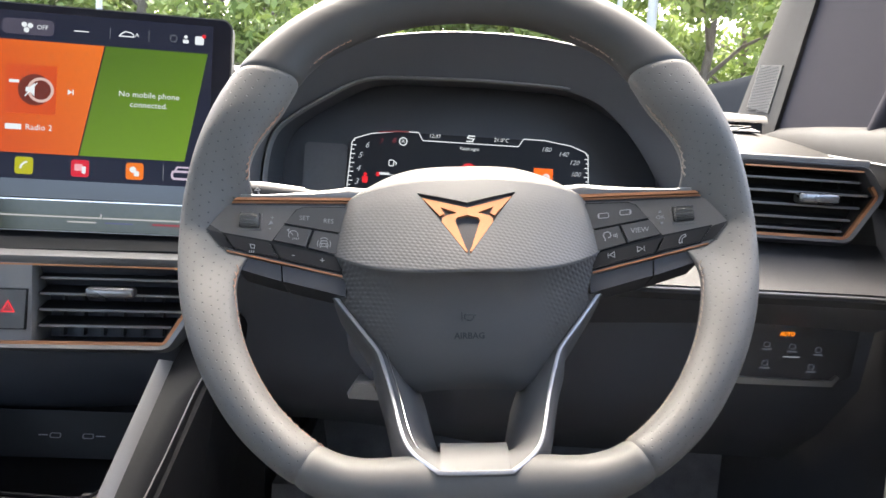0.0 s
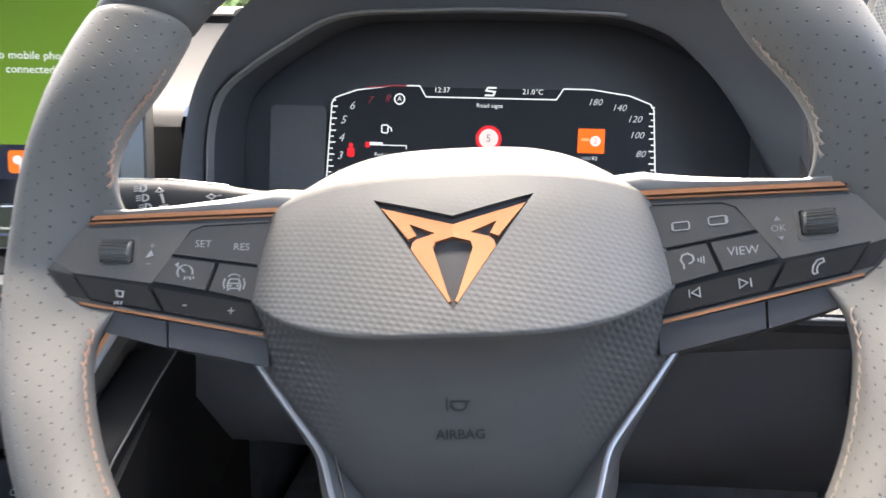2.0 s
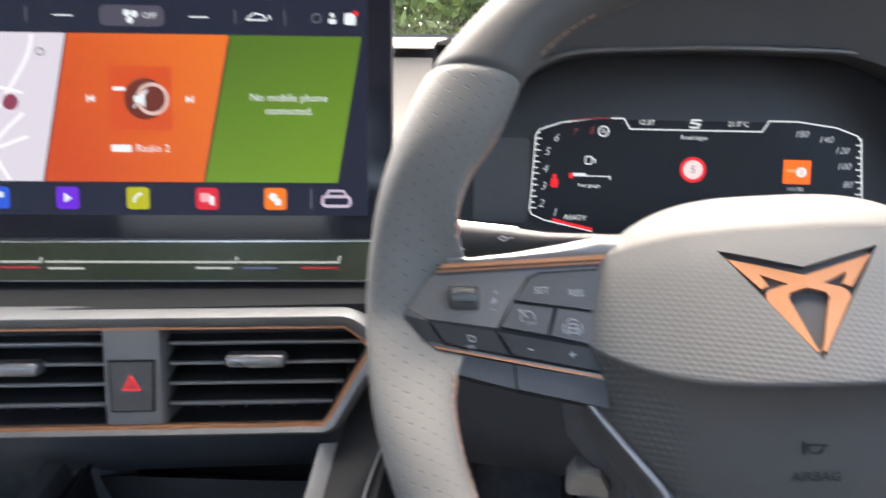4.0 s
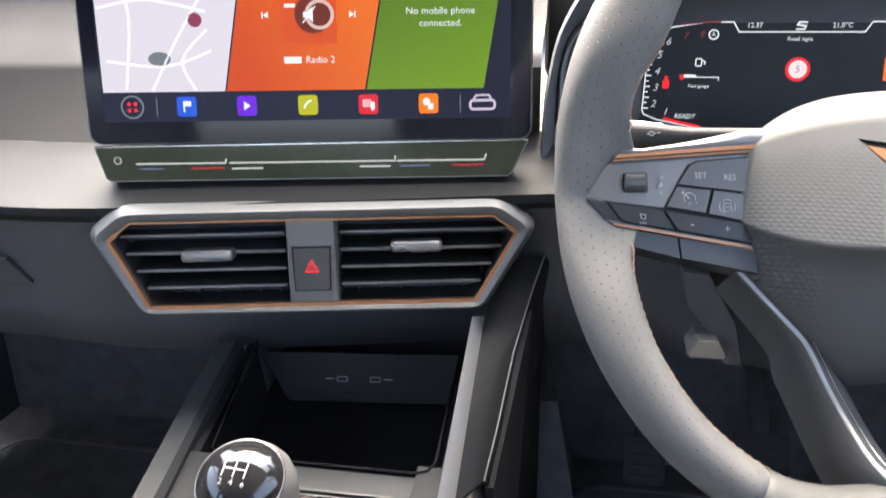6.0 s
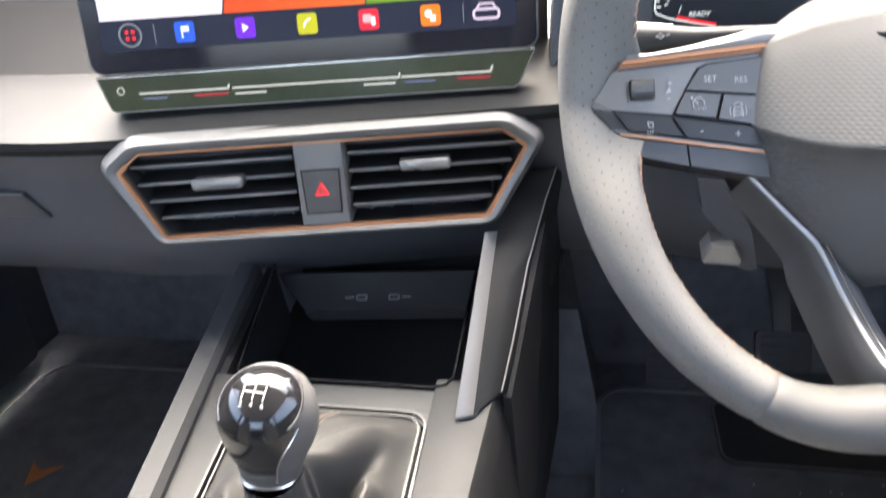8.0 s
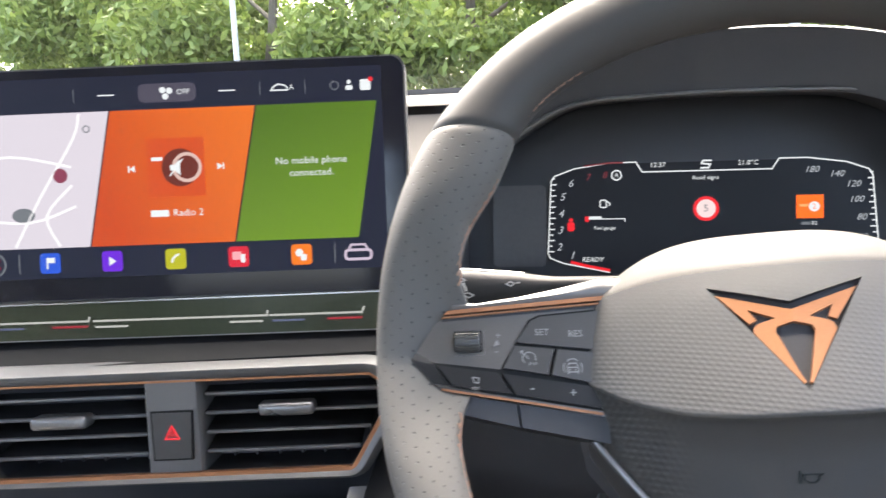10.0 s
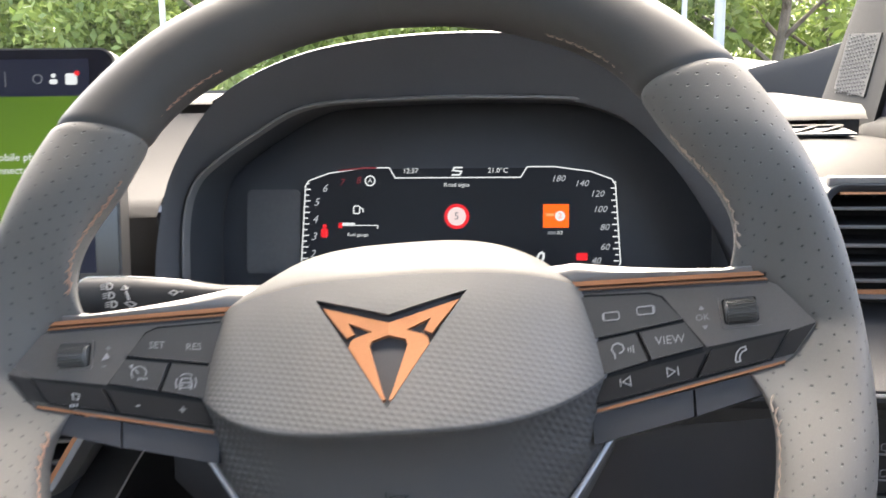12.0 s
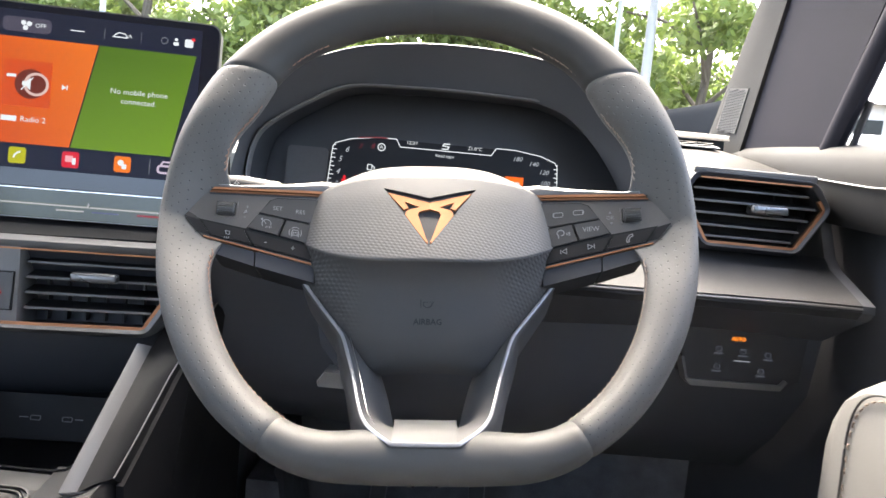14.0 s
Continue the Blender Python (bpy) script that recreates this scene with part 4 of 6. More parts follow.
part("gauge_outline", ribbon(GAUGE, 0.0009, -0.0012, -0.0009), G_WHITE, disp, smooth=False)
for txt, x, y in (("6", -0.0993, 0.0516), ("5", -0.1055, 0.0413), ("4", -0.1067, 0.0285), ("3", -0.1073, 0.0157), ("2", -0.1082, 0.0028), ("1", -0.0983, -0.0035)):
    writing(txt, 0.0082, x, y, -0.0009, G_MID, disp, 0.3)
for txt, x, y in (("7", -0.0864, 0.0558), ("8", -0.0738, 0.0574)):
    writing(txt, 0.0075, x, y, -0.0009, G_PINK, disp, 0.25)
for txt, x, y in (("180", 0.0725, 0.0579), ("140", 0.0891, 0.0544), ("120", 0.1000, 0.0469), ("100", 0.1020, 0.0359), ("80", 0.1053, 0.0231), ("60", 0.1056, 0.0091), ("40", 0.0995, -0.0008), ("20", 0.0867, -0.0059)):
    writing(txt, 0.0066, x, y, -0.0009, G_MID, disp, 0.3)
writing("0", 0.0125, 0.0594, 0.0007, -0.0009, G_WHITE, disp, 0.25, bold=0.0003)
writing("0", 0.0065, 0.0728, -0.0092, -0.0009, G_WHITE, disp, 0.25)
writing("12:37", 0.0052, -0.0346, 0.0641, -0.0009, G_WHITE, disp)
writing("21.0\u00b0C", 0.0052, 0.0295, 0.0641, -0.0009, G_WHITE, disp)
writing("Road signs", 0.0044, -0.0004, 0.0539, -0.0009, G_WHITE, disp)
writing("Fuel gauge", 0.0038, -0.0737, 0.0173, -0.0009, G_WHITE, disp)
writing("R2", 0.0036, 0.0742, 0.0191, -0.0009, G_WHITE, disp)
flat(rect(0.0655, 0.0715, 0.0180, 0.0202), -0.0009, G_DIM, disp, "station_bar")
writing("READY", 0.0052, -0.0830, -0.0068, -0.0009, G_WHITE, disp, 0.2)
flat(disc(-0.0002, 0.0309, 0.0092), -0.0010, G_RED, disp, "road_sign")
flat(disc(-0.0002, 0.0309, 0.0068), -0.0007, glow("sign white", lin("f2dcdc"), 1.0), disp, "road_sign")
writing("5", 0.0075, -0.0002, 0.0309, -0.0005, G_DIM, disp)
flat(rect(0.0621, 0.0805, 0.0228, 0.0397), -0.0010, G_ORANGE, disp, "radio_tile")
flat(disc(0.0742, 0.0312, 0.0036), -0.0007, G_WHITE, disp, "radio_mark")
writing("2", 0.0055, 0.0742, 0.0312, -0.0005, G_ORANGE, disp)
flat(rect(0.0645, 0.0700, 0.0312, 0.0330), -0.0007, glow("display peach", lin("ffb070"), 1.0), disp, "radio_mark")
part("s_mark", ribbon([(0.0040, 0.0665), (-0.0022, 0.0665), (-0.0032, 0.0645), (0.0030, 0.0637), (0.0018, 0.0612), (-0.0042, 0.0612)], 0.0012, -0.0012, -0.0009), G_WHITE, disp, smooth=False)
part("fuel_icon", ribbon(rounded(-0.0770, -0.0725, 0.0330, 0.0385, 0.0008, 2), 0.0009, -0.0012, -0.0009, True), G_WHITE, disp, smooth=False)
part("fuel_icon", ribbon([(-0.0722, 0.0375), (-0.0700, 0.0362), (-0.0700, 0.0340)], 0.0009, -0.0012, -0.0009), G_WHITE, disp, smooth=False)
flat(rect(-0.0885, -0.0760, 0.0246, 0.0262), -0.0009, G_WHITE, disp, "fuel_bar")
flat(rect(-0.0885, -0.0855, 0.0222, 0.0262), -0.0008, G_RED, disp, "fuel_bar")
part("fuel_scale", ribbon([(-0.0885, 0.0242), (-0.0588, 0.0242), (-0.0588, 0.0218)], 0.0007, -0.0012, -0.0009), G_WHITE, disp, smooth=False)
part("belt_warning", plate(rounded(-0.1018, -0.0964, 0.0150, 0.0220, 0.0018) , -0.0012, -0.0008, 0), G_RED, disp, smooth=False)
flat(disc(-0.0991, 0.0236, 0.0016, 12), -0.0008, G_RED, disp, "belt_warning")
flat(rounded(0.0858, 0.0938, -0.0005, 0.0048, 0.001), -0.0008, G_RED, disp, "car_warning")
part("assist_icon", ribbon(disc(-0.0648, 0.0572, 0.0036, 16), 0.0010, -0.0012, -0.0009, True), G_WHITE, disp, smooth=False)
writing("A", 0.005, -0.0648, 0.0572, -0.0009, G_WHITE, disp)
part("red_band", ribbon([(-0.0995, -0.0085), (-0.0880, -0.0115), (-0.0700, -0.0150)], 0.0022, -0.0012, -0.0008), G_RED, disp, smooth=False)
part("red_band", ribbon([(-0.0890, 0.0648), (-0.0700, 0.0667), (-0.0600, 0.0667)], 0.0012, -0.0012, -0.0007), G_PINK, disp, smooth=False)
for i in range(14):
    v = -0.001 + i * 0.0043
    for sg, u0 in ((-1, -0.1158 + v * 0.04), (1, 0.1158 - v * 0.04)):
        flat(rect(min(u0, u0 - sg * (0.0026 if i % 2 else 0.0040)), max(u0, u0 - sg * (0.0026 if i % 2 else 0.0040)), v, v + 0.0009), -0.0009, G_WHITE, disp, "tick")

# ---- indicator stalk ----
STALK = surface("matt black stalk plastic", (0.022, 0.0225, 0.024), 0.6, 0, 0.1, 1800, 0.1, 9, spec=0.15)
stalk = thing("indicator_stalk", "black indicator and light stalk with pale symbols", "stalk", axes((-0.148, 0.604, 1.0395), (0.999, 0, 0.03), (-0.03, 0.2, 0.98)))
part("lever", skin([[(x, y, z) for z, y in oval(d, h, 18, 0.75)] for x, h, d in ((-0.033, 0.004, 0.004), (-0.032, 0.0085, 0.007), (-0.029, 0.0108, 0.009), (0.0, 0.0105, 0.009), (0.025, 0.0080, 0.009), (0.045, 0.0052, 0.009), (0.11, 0.004, 0.008))]), STALK, stalk)
part("edge_line", sweep([(-0.0325, 0.004, 0.004), (-0.031, 0.0090, 0.004), (-0.027, 0.0108, 0.004), (0.0, 0.0104, 0.004), (0.03, 0.0074, 0.004)], lambda i: oval(0.00035, 0.00035, 6)), CHROME, stalk, "thin bright edge")


def stalk_mark(pts, w=0.0006, closed=False):
    part("symbol", ribbon(pts, w, 0.0088, 0.0093, closed), MARK, stalk, smooth=False)


for x, y in ((-0.0130, 0.0056), (-0.0118, 0.0010), (-0.0104, -0.0036)):
    stalk_mark([(x, y + 0.0015), (x + 0.0016, y + 0.0015), (x + 0.0028, y + 0.0006), (x + 0.0028, y - 0.0006), (x + 0.0016, y - 0.0015), (x, y - 0.0015)], 0.0008, True)
    for k in (-1, 0, 1):
        stalk_mark([(x - 0.0034, y + k * 0.0011 - 0.0004), (x - 0.0010, y + k * 0.0011)], 0.0005)
stalk_mark([(-0.0050, 0.0040), (-0.0034, 0.0058), (-0.0014, 0.0044), (-0.0030, 0.0038)], 0.0006, True)
stalk_mark([(-0.0026, 0.0030), (-0.0014, 0.0004), (-0.0010, -0.0016)], 0.0012)
stalk_mark([(-0.0030, -0.0030), (0.0002, -0.0024), (0.0030, -0.0038), (0.0002, -0.0052)], 0.0006, True)
stalk_mark([(0.0210, 0.0018), (0.0232, 0.0030), (0.0254, 0.0020), (0.0236, 0.0006)], 0.0006, True)
stalk_mark([(0.0262, 0.0022), (0.0284, 0.0024)], 0.0006)

# ---- centre touch screen ----
SCREEN = plane_frame((-0.30, 0.6553, 1.03), 10.35, 7.1)
tab = thing("touch_screen", "wide lit touch screen with coloured tiles and a slider bar", "screen", SCREEN)
part("housing", plate(rounded(-0.2080, 0.1030, -0.0070, 0.1475, 0.009), -0.016, -0.0012, 0.0012), BUTTON, tab, "satin grey edge")
part("glass_face", plate(rounded(-0.2066, 0.1016, -0.0060, 0.1462, 0.008), -0.0012, -0.0002, 0), surface("display black glass", (0.006, 0.007, 0.014), 0.1, 0, 0.05, 300, 0, 12), tab, "black glass face")
NAVYGLOW = glow("screen navy", lin("10142c"), 1.0)
flat(rect(-0.196, 0.0875, 0.0085, 0.1405), 0.0003, NAVYGLOW, tab, "picture")
S1, S2 = (lambda v: -0.1097 + (v - 0.0289) * 0.1903), (lambda v: -0.0128 + (v - 0.0289) * 0.1937)
S3 = lambda v: 0.0688 + (v - 0.0289) * 0.171
V0, V1 = 0.0289, 0.1177
G_MAP = glow("map ground", lin("d9d2de"), 1.0)
G_ROAD = glow("map road", lin("f7f5fa"), 1.05)
G_TILE_O = sheen_glow("orange tile", lin("cc4600"), lin("e66e10"), (-0.10, 0.06), (0.0, 0.10))
G_TILE_O2 = glow("deep orange", lin("d24a08"), 1.0)
G_TILE_G = sheen_glow("green tile", lin("4c6e02"), lin("6c9210"), (0.02, 0.115), (0.05, 0.03))
flat([(-0.1945, V0), (S1(V0) - 0.0006, V0), (S1(V1) - 0.0006, V1), (-0.1945, V1)], 0.0008, G_MAP, tab, "map_tile")
flat([(S1(V0) + 0.0006, V0), (S2(V0) - 0.0006, V0), (S2(V1) - 0.0006, V1), (S1(V1) + 0.0006, V1)], 0.0008, G_TILE_O, tab, "radio_tile", "orange radio tile")
flat([(S2(V0) + 0.0006, V0), (S3(V0), V0), (S3(V1), V1), (S2(V1) + 0.0006, V1)], 0.0008, G_TILE_G, tab, "phone_tile", "green phone tile")
for a in ([(-0.16, V0 + 0.001), (-0.142, 0.062), (-0.118, 0.1), (-0.113, V1 - 0.001)], [(-0.193, 0.085), (-0.16, 0.09), (-0.12, 0.082)], [(-0.19, 0.05), (-0.15, 0.046), (-0.118, 0.056)], [(-0.18, V1 - 0.002), (-0.172, 0.08), (-0.178, V0 + 0.002)], [(-0.13, V0 + 0.001), (-0.138, 0.05), (-0.12, 0.07)]):
    part("map_road", ribbon([tuple(p.xy) for p in catmull([(*q, 0) for q in a], 4)], 0.0016, 0.0006, 0.0011), G_ROAD, tab, smooth=False)
flat(disc(-0.1275, 0.0765, 0.0048), 0.0011, glow("map pin", lin("8a3550"), 1.0), tab, "map_pin")
flat([(x * 1.6 - 0.062 * -1 - 0.2155, y) for x, y in disc(0.0, 0.051, 0.0048)], 0.0011, G_DIM, tab, "map_arrow")
part("search_mark", ribbon(disc(-0.1085, 0.1065, 0.0022, 12), 0.0007, 0.0007, 0.0011, True), G_DIM, tab, smooth=False)
flat(rect(-0.0690, -0.0310, 0.0600, 0.0985), 0.0011, G_TILE_O2, tab, "cover_art")
flat(disc(-0.0470, 0.0790, 0.0125), 0.0014, glow("cover disc", lin("6a2412"), 1.0), tab, "cover_art")
part("cover_art", ribbon(disc(-0.0425, 0.0790, 0.0088, 24), 0.0022, 0.0015, 0.0017, True), glow("cover ring", lin("d8b8b0"), 1.0), tab, smooth=False)
flat([(-0.0535, 0.0772), (-0.0505, 0.0772), (-0.0470, 0.0738), (-0.0470, 0.0842), (-0.0505, 0.0808), (-0.0535, 0.0808)], 0.0020, G_WHITE, tab, "mute_mark")
part("mute_mark", ribbon([(-0.0540, 0.0735), (-0.0450, 0.0845)], 0.0008, 0.0018, 0.0021), G_WHITE, tab, smooth=False)
for sg, x in ((1, -0.0205), (-1, -0.0795)):
    flat([(x - sg * 0.002, 0.0768), (x - sg * 0.002, 0.0812), (x + sg * 0.0015, 0.0790)], 0.0012, G_WHITE, tab, "skip_mark")
    flat(rect(x + sg * 0.002 - 0.0004, x + sg * 0.002 + 0.0004, 0.0768, 0.0812), 0.0012, G_WHITE, tab, "skip_mark")
writing("Radio 2", 0.0066, -0.0432, 0.0492, 0.0010, G_WHITE, tab)
flat(rect(-0.0682, -0.0562, 0.0470, 0.0514), 0.0011, G_WHITE, tab, "station_bar")
flat(rect(-0.0662, -0.0588, 0.0838, 0.0862), 0.0014, G_WHITE, tab, "station_bar")
writing("No mobile phone", 0.0066, 0.0395, 0.0805, 0.0010, G_WHITE, tab)
writing("connected.", 0.0066, 0.0395, 0.0725, 0.0010, G_WHITE, tab)
flat(rounded(-0.0730, -0.0345, 0.1222, 0.1345, 0.004), 0.0006, glow("status pill", lin("4a4656"), 1.0), tab, "status_pill")
for i in range(3):
    a = 2 * math.pi * i / 3 + 0.4
    flat(disc(-0.0545 + 0.0026 * math.cos(a), 0.1284 + 0.0026 * math.sin(a), 0.0021, 10), 0.0009, G_WHITE, tab, "fan_mark")
writing("OFF", 0.0050, -0.0430, 0.1284, 0.0008, G_WHITE, tab)
for x in (-0.0945, -0.0140):
    flat(rect(x - 0.0055, x + 0.0055, 0.1277, 0.1285), 0.0006, G_WHITE, tab, "status_dash")
for x in (-0.1160, 0.0077, 0.0375):
    flat(rect(x - 0.0002, x + 0.0002, 0.1240, 0.1330), 0.0006, G_DIM, tab, "divider")
part("car_mark", ribbon([(0.0150, 0.1270), (0.0165, 0.1290), (0.0195, 0.1308), (0.0240, 0.1300), (0.0258, 0.1284), (0.0258, 0.1268)], 0.0009, 0.0003, 0.0007, True), G_WHITE, tab, smooth=False)
writing("A", 0.0048, 0.0284, 0.1284, 0.0006, G_WHITE, tab)
part("globe_mark", ribbon(disc(0.0567, 0.1284, 0.0027, 14), 0.0006, 0.0003, 0.0007, True), G_DIM, tab, smooth=False)
flat(disc(0.0663, 0.1304, 0.0014, 10), 0.0006, G_WHITE, tab, "user_mark")
flat(rounded(0.0640, 0.0686, 0.1252, 0.1282, 0.001), 0.0006, G_WHITE, tab, "user_mark")
flat(rounded(0.0735, 0.0805, 0.1247, 0.1317, 0.0012), 0.0006, G_WHITE, tab, "message_mark")
flat(disc(0.0805, 0.1317, 0.0016, 10), 0.0009, G_RED, tab, "message_mark")
for u, c in ((-0.1377, "2456d6"), (-0.0959, "6a1cd8"), (-0.0534, "b6b40c"), (-0.0114, "d81c34"), (0.0304, "f0780c")):
    ic = flat(rounded(u - 0.0068, u + 0.0068, 0.0120, 0.0256, 0.0022), 0.0006, glow("app " + c, lin(c), 1.0), tab, "app_icon")
flat([(-0.1400, 0.0150), (-0.1390, 0.0150), (-0.1390, 0.0190), (-0.1345, 0.0190), (-0.1345, 0.0225), (-0.1400, 0.0225)], 0.0009, G_WHITE, tab, "flag_mark")
flat([(-0.0978, 0.0158), (-0.0933, 0.0188), (-0.0978, 0.0218)], 0.0009, G_WHITE, tab, "play_mark")
part("phone_mark", ribbon([(-0.0508, 0.0218), (-0.0530, 0.0212), (-0.0552, 0.0190), (-0.0560, 0.0163)], 0.0014, 0.0005, 0.0009), G_WHITE, tab, smooth=False)
flat(rounded(-0.0155, -0.0095, 0.0168, 0.0222, 0.0006), 0.0009, glow("app pink", lin("f0a8b0"), 1.0), tab, "app_mark")
flat(rounded(-0.0098, -0.0070, 0.0148, 0.0205, 0.0006), 0.0011, G_WHITE, tab, "app_mark")
flat(disc(0.0290, 0.0200, 0.0026, 12), 0.0009, G_WHITE, tab, "app_mark")
flat(rounded(0.0300, 0.0338, 0.0148, 0.0190, 0.0006), 0.0011, G_WHITE, tab, "app_mark")
part("car_icon", ribbon(rounded(0.0595, 0.0765, 0.0145, 0.0205, 0.002, 2), 0.0018, 0.0003, 0.0008, True), glow("icon lilac", lin("c8b8cc"), 1.0), tab, smooth=False)
part("car_icon", ribbon([(0.0615, 0.0205), (0.0635, 0.0240), (0.0725, 0.0240), (0.0745, 0.0205)], 0.0014, 0.0003, 0.0008), glow("icon pale", lin("c8b8cc"), 1.0), tab, smooth=False)
part("dial_icon", ribbon(disc(-0.1755, 0.0188, 0.0075, 24), 0.0012, 0.0003, 0.0007, True), G_DIM, tab, smooth=False)
for dx in (-0.0022, 0.0022):
    for dy in (-0.0022, 0.0022):
        flat(disc(-0.1755 + dx, 0.0188 + dy, 0.0014, 10), 0.0006, G_RED, tab, "dial_icon")
for x in (-0.1585, 0.0525):
    flat(rect(x - 0.0003, x + 0.0003, 0.0125, 0.0250), 0.0006, G_DIM, tab, "divider")
OLIVE = surface("smoked slider glass", (0.035, 0.042, 0.024), 0.14, 0, 0.08, 300, 0, 9)
bar = part("slider_bar", plate([(-0.2046, -0.0078), (0.1005, -0.0064), (0.0890, -0.0300), (0.0860, -0.0325), (-0.1950, -0.0330), (-0.1985, -0.0305)], -0.010, 0.002, 0.0012), OLIVE, tab, "smoked glossy slider bar")
part("slider_edge", ribbon([(-0.2046, -0.0085), (0.0995, -0.0070)], 0.0009, 0.0018, 0.0024), CHROME, bar, smooth=False)
part("slider_edge", ribbon([(0.1000, -0.0070), (0.0882, -0.0302), (0.0850, -0.0322), (-0.1950, -0.0326), (-0.1980, -0.0305), (-0.2042, -0.0085)], 0.0007, 0.0018, 0.0023), SATIN, bar, smooth=False)
G_LINE = glow("slider white", lin("b8bab4"), 1.0)
G_LINE_R = glow("slider red", lin("a82430"), 1.0)
G_LINE_B = glow("slider blue", lin("5a6280"), 1.0)
for pts, g in (([(-0.1765, -0.0205), (-0.1135, -0.0205), (-0.1125, -0.0175)], G_LINE), ([(-0.1105, -0.0205), (0.0060, -0.0205), (0.0065, -0.0170)], G_LINE), ([(0.0075, -0.0205), (0.0690, -0.0205), (0.0705, -0.0165)], G_LINE),
               ([(-0.1380, -0.0240), (-0.1140, -0.0240)], G_LINE_R), ([(0.0460, -0.0240), (0.0690, -0.0240)], G_LINE_R), ([(-0.1740, -0.0242), (-0.1570, -0.0242)], G_LINE_B), ([(0.0095, -0.0242), (0.0310, -0.0242)], G_LINE_B),
               ([(-0.1090, -0.0245), (-0.0870, -0.0245)], G_LINE), ([(-0.0190, -0.0242), (0.0030, -0.0242)], G_LINE)):
    part("slider_line", ribbon(pts, 0.0013, 0.0018, 0.0023), g, bar, smooth=False)
part("power_mark", ribbon(disc(-0.1890, -0.0180, 0.0024, 14), 0.0007, 0.0018, 0.0023, True), G_LINE, bar, smooth=False)
part("stand", box(-0.16, 0.06, -0.02, 0.10, -0.06, -0.014, 0.01), HARD, tab, "black mount behind the screen")


# ---- air vents ----
def soften(pts, r, n=4):
    """The outline with each corner turned into a short arc."""
    out = []
    for i, p in enumerate(pts):
        p = Vector(p)
        a, b = Vector(pts[i - 1]) - p, Vector(pts[(i + 1) % len(pts)]) - p
        a, b = p + a.normalized() * min(r, a.length * 0.4), p + b.normalized() * min(r, b.length * 0.4)
        for k in range(n + 1):
            t = k / n
            out.append(tuple(a * (1 - t) ** 2 + p * 2 * t * (1 - t) + b * t * t))
    return out


def air_vent(name, frame_m, label, inner, outer, knobs, block, depth=0.07, slats=(0.040, 0.0275, 0.015, 0.0025), rim=None):
    """An outlet with a satin frame, a copper line below, slats, and thumb tabs. Outlines run left, top left, top right, right, bottom right, bottom left."""
    v = thing(name, label, "air vent", frame_m)
    n = len(inner)
    rings = []
    ro, ri = soften(outer, 0.010), soften(inner, 0.004)
    mix = lambda k: [(a[0] * (1 - k) + b[0] * k, a[1] * (1 - k) + b[1] * k) for a, b in zip(ri, ro)]
    for pts, z in ((ro, -0.045), (ro, -0.0060), (mix(0.97), -0.0050), (mix(0.52), 0.0030), (mix(0.46), 0.0031), (mix(0.10), 0.0010), (mix(0.04), 0.0), (ri, -0.003), (ri, -0.012)):
        rings.append([(x, y, z) for x, y in pts])
    fr = part("surround", skin(rings, caps=False), rim or VENT_GREY, v, "black surround" if rim else "satin grey surround")
    bm = skin([[(x, y, z) for x, y in ri] for z in (-0.012, -depth)], caps=False)
    part("duct", join(bm, plate(inner, -depth - 0.002, -depth, 0)), HARD, v, "black duct")
    # copper runs from the left corner along the bottom to the right corner
    a, b, c, d = inner[0], inner[5], inner[4], inner[3]
    part("copper_line", ribbon([(inner[1][0] * 0.4 + a[0] * 0.6, inner[1][1] * 0.4 + a[1] * 0.6), a, b, c, d, (inner[2][0] * 0.4 + d[0] * 0.6, inner[2][1] * 0.4 + d[1] * 0.6)], 0.0036, -0.004, 0.0008), COPPER, v, "copper trim line", smooth=False)

    def edge(y, side):
        i, j, k = (1, 0, 5) if side < 0 else (2, 3, 4)
        p, q = (inner[i], inner[j]) if y > inner[j][1] else (inner[j], inner[k])
        t = (y - p[1]) / (q[1] - p[1])
        return p[0] + (q[0] - p[0]) * t
    spans = [(None, None)] if block is None else [(None, block[0]), (block[1], None)]
    for lo, hi in spans:
        for y in slats:
            x0 = edge(y, -1) + 0.003 if lo is None else lo
            x1 = edge(y, 1) - 0.003 if hi is None else hi
            sl = moved(box(x0, x1, -0.0008, 0.0008, -0.024, 0.0, 0.0004), pose(0, y, -0.008, 12, 0, 0))
            part("slat", sl, TRAY, v)
            # Highlight on the slat's front edge, put on as a pale strip.
            part("slat_highlight", moved(box(x0 + 0.001, x1 - 0.001, -0.0010, 0.0010, -0.0015, 0.0010, 0.0005), pose(0, y, -0.008, 12, 0, 0)), SATIN, v, "pale strip drawn as the slat's highlight")
        for i in range(7):
            x = (edge(0.02, -1) if lo is None else lo) + ((edge(0.02, 1) if hi is None else hi) - (edge(0.02, -1) if lo is None else lo)) * (i + 0.7) / 7.4
            part("vane", box(x - 0.0008, x + 0.0008, min(p[1] for p in inner) + 0.002, max(p[1] for p in inner) - 0.002, -0.058, -0.034, 0), HARD, v)
    for x, y, w in knobs:
        part("thumb_tab", box(x - w, x + w, y - 0.0042, y + 0.0042, -0.012, 0.003, 0.003, 4), TAB, v, "satin grey thumb tab")
    return v


CV = plane_frame((-0.345, 0.6099, 0.925), 11.9, 7.9)
cin = [(-0.1396, 0.0382), (-0.1228, 0.0505), (0.1270, 0.0505), (0.1438, 0.0382), (0.1146, -0.0105), (-0.1152, -0.0105)]
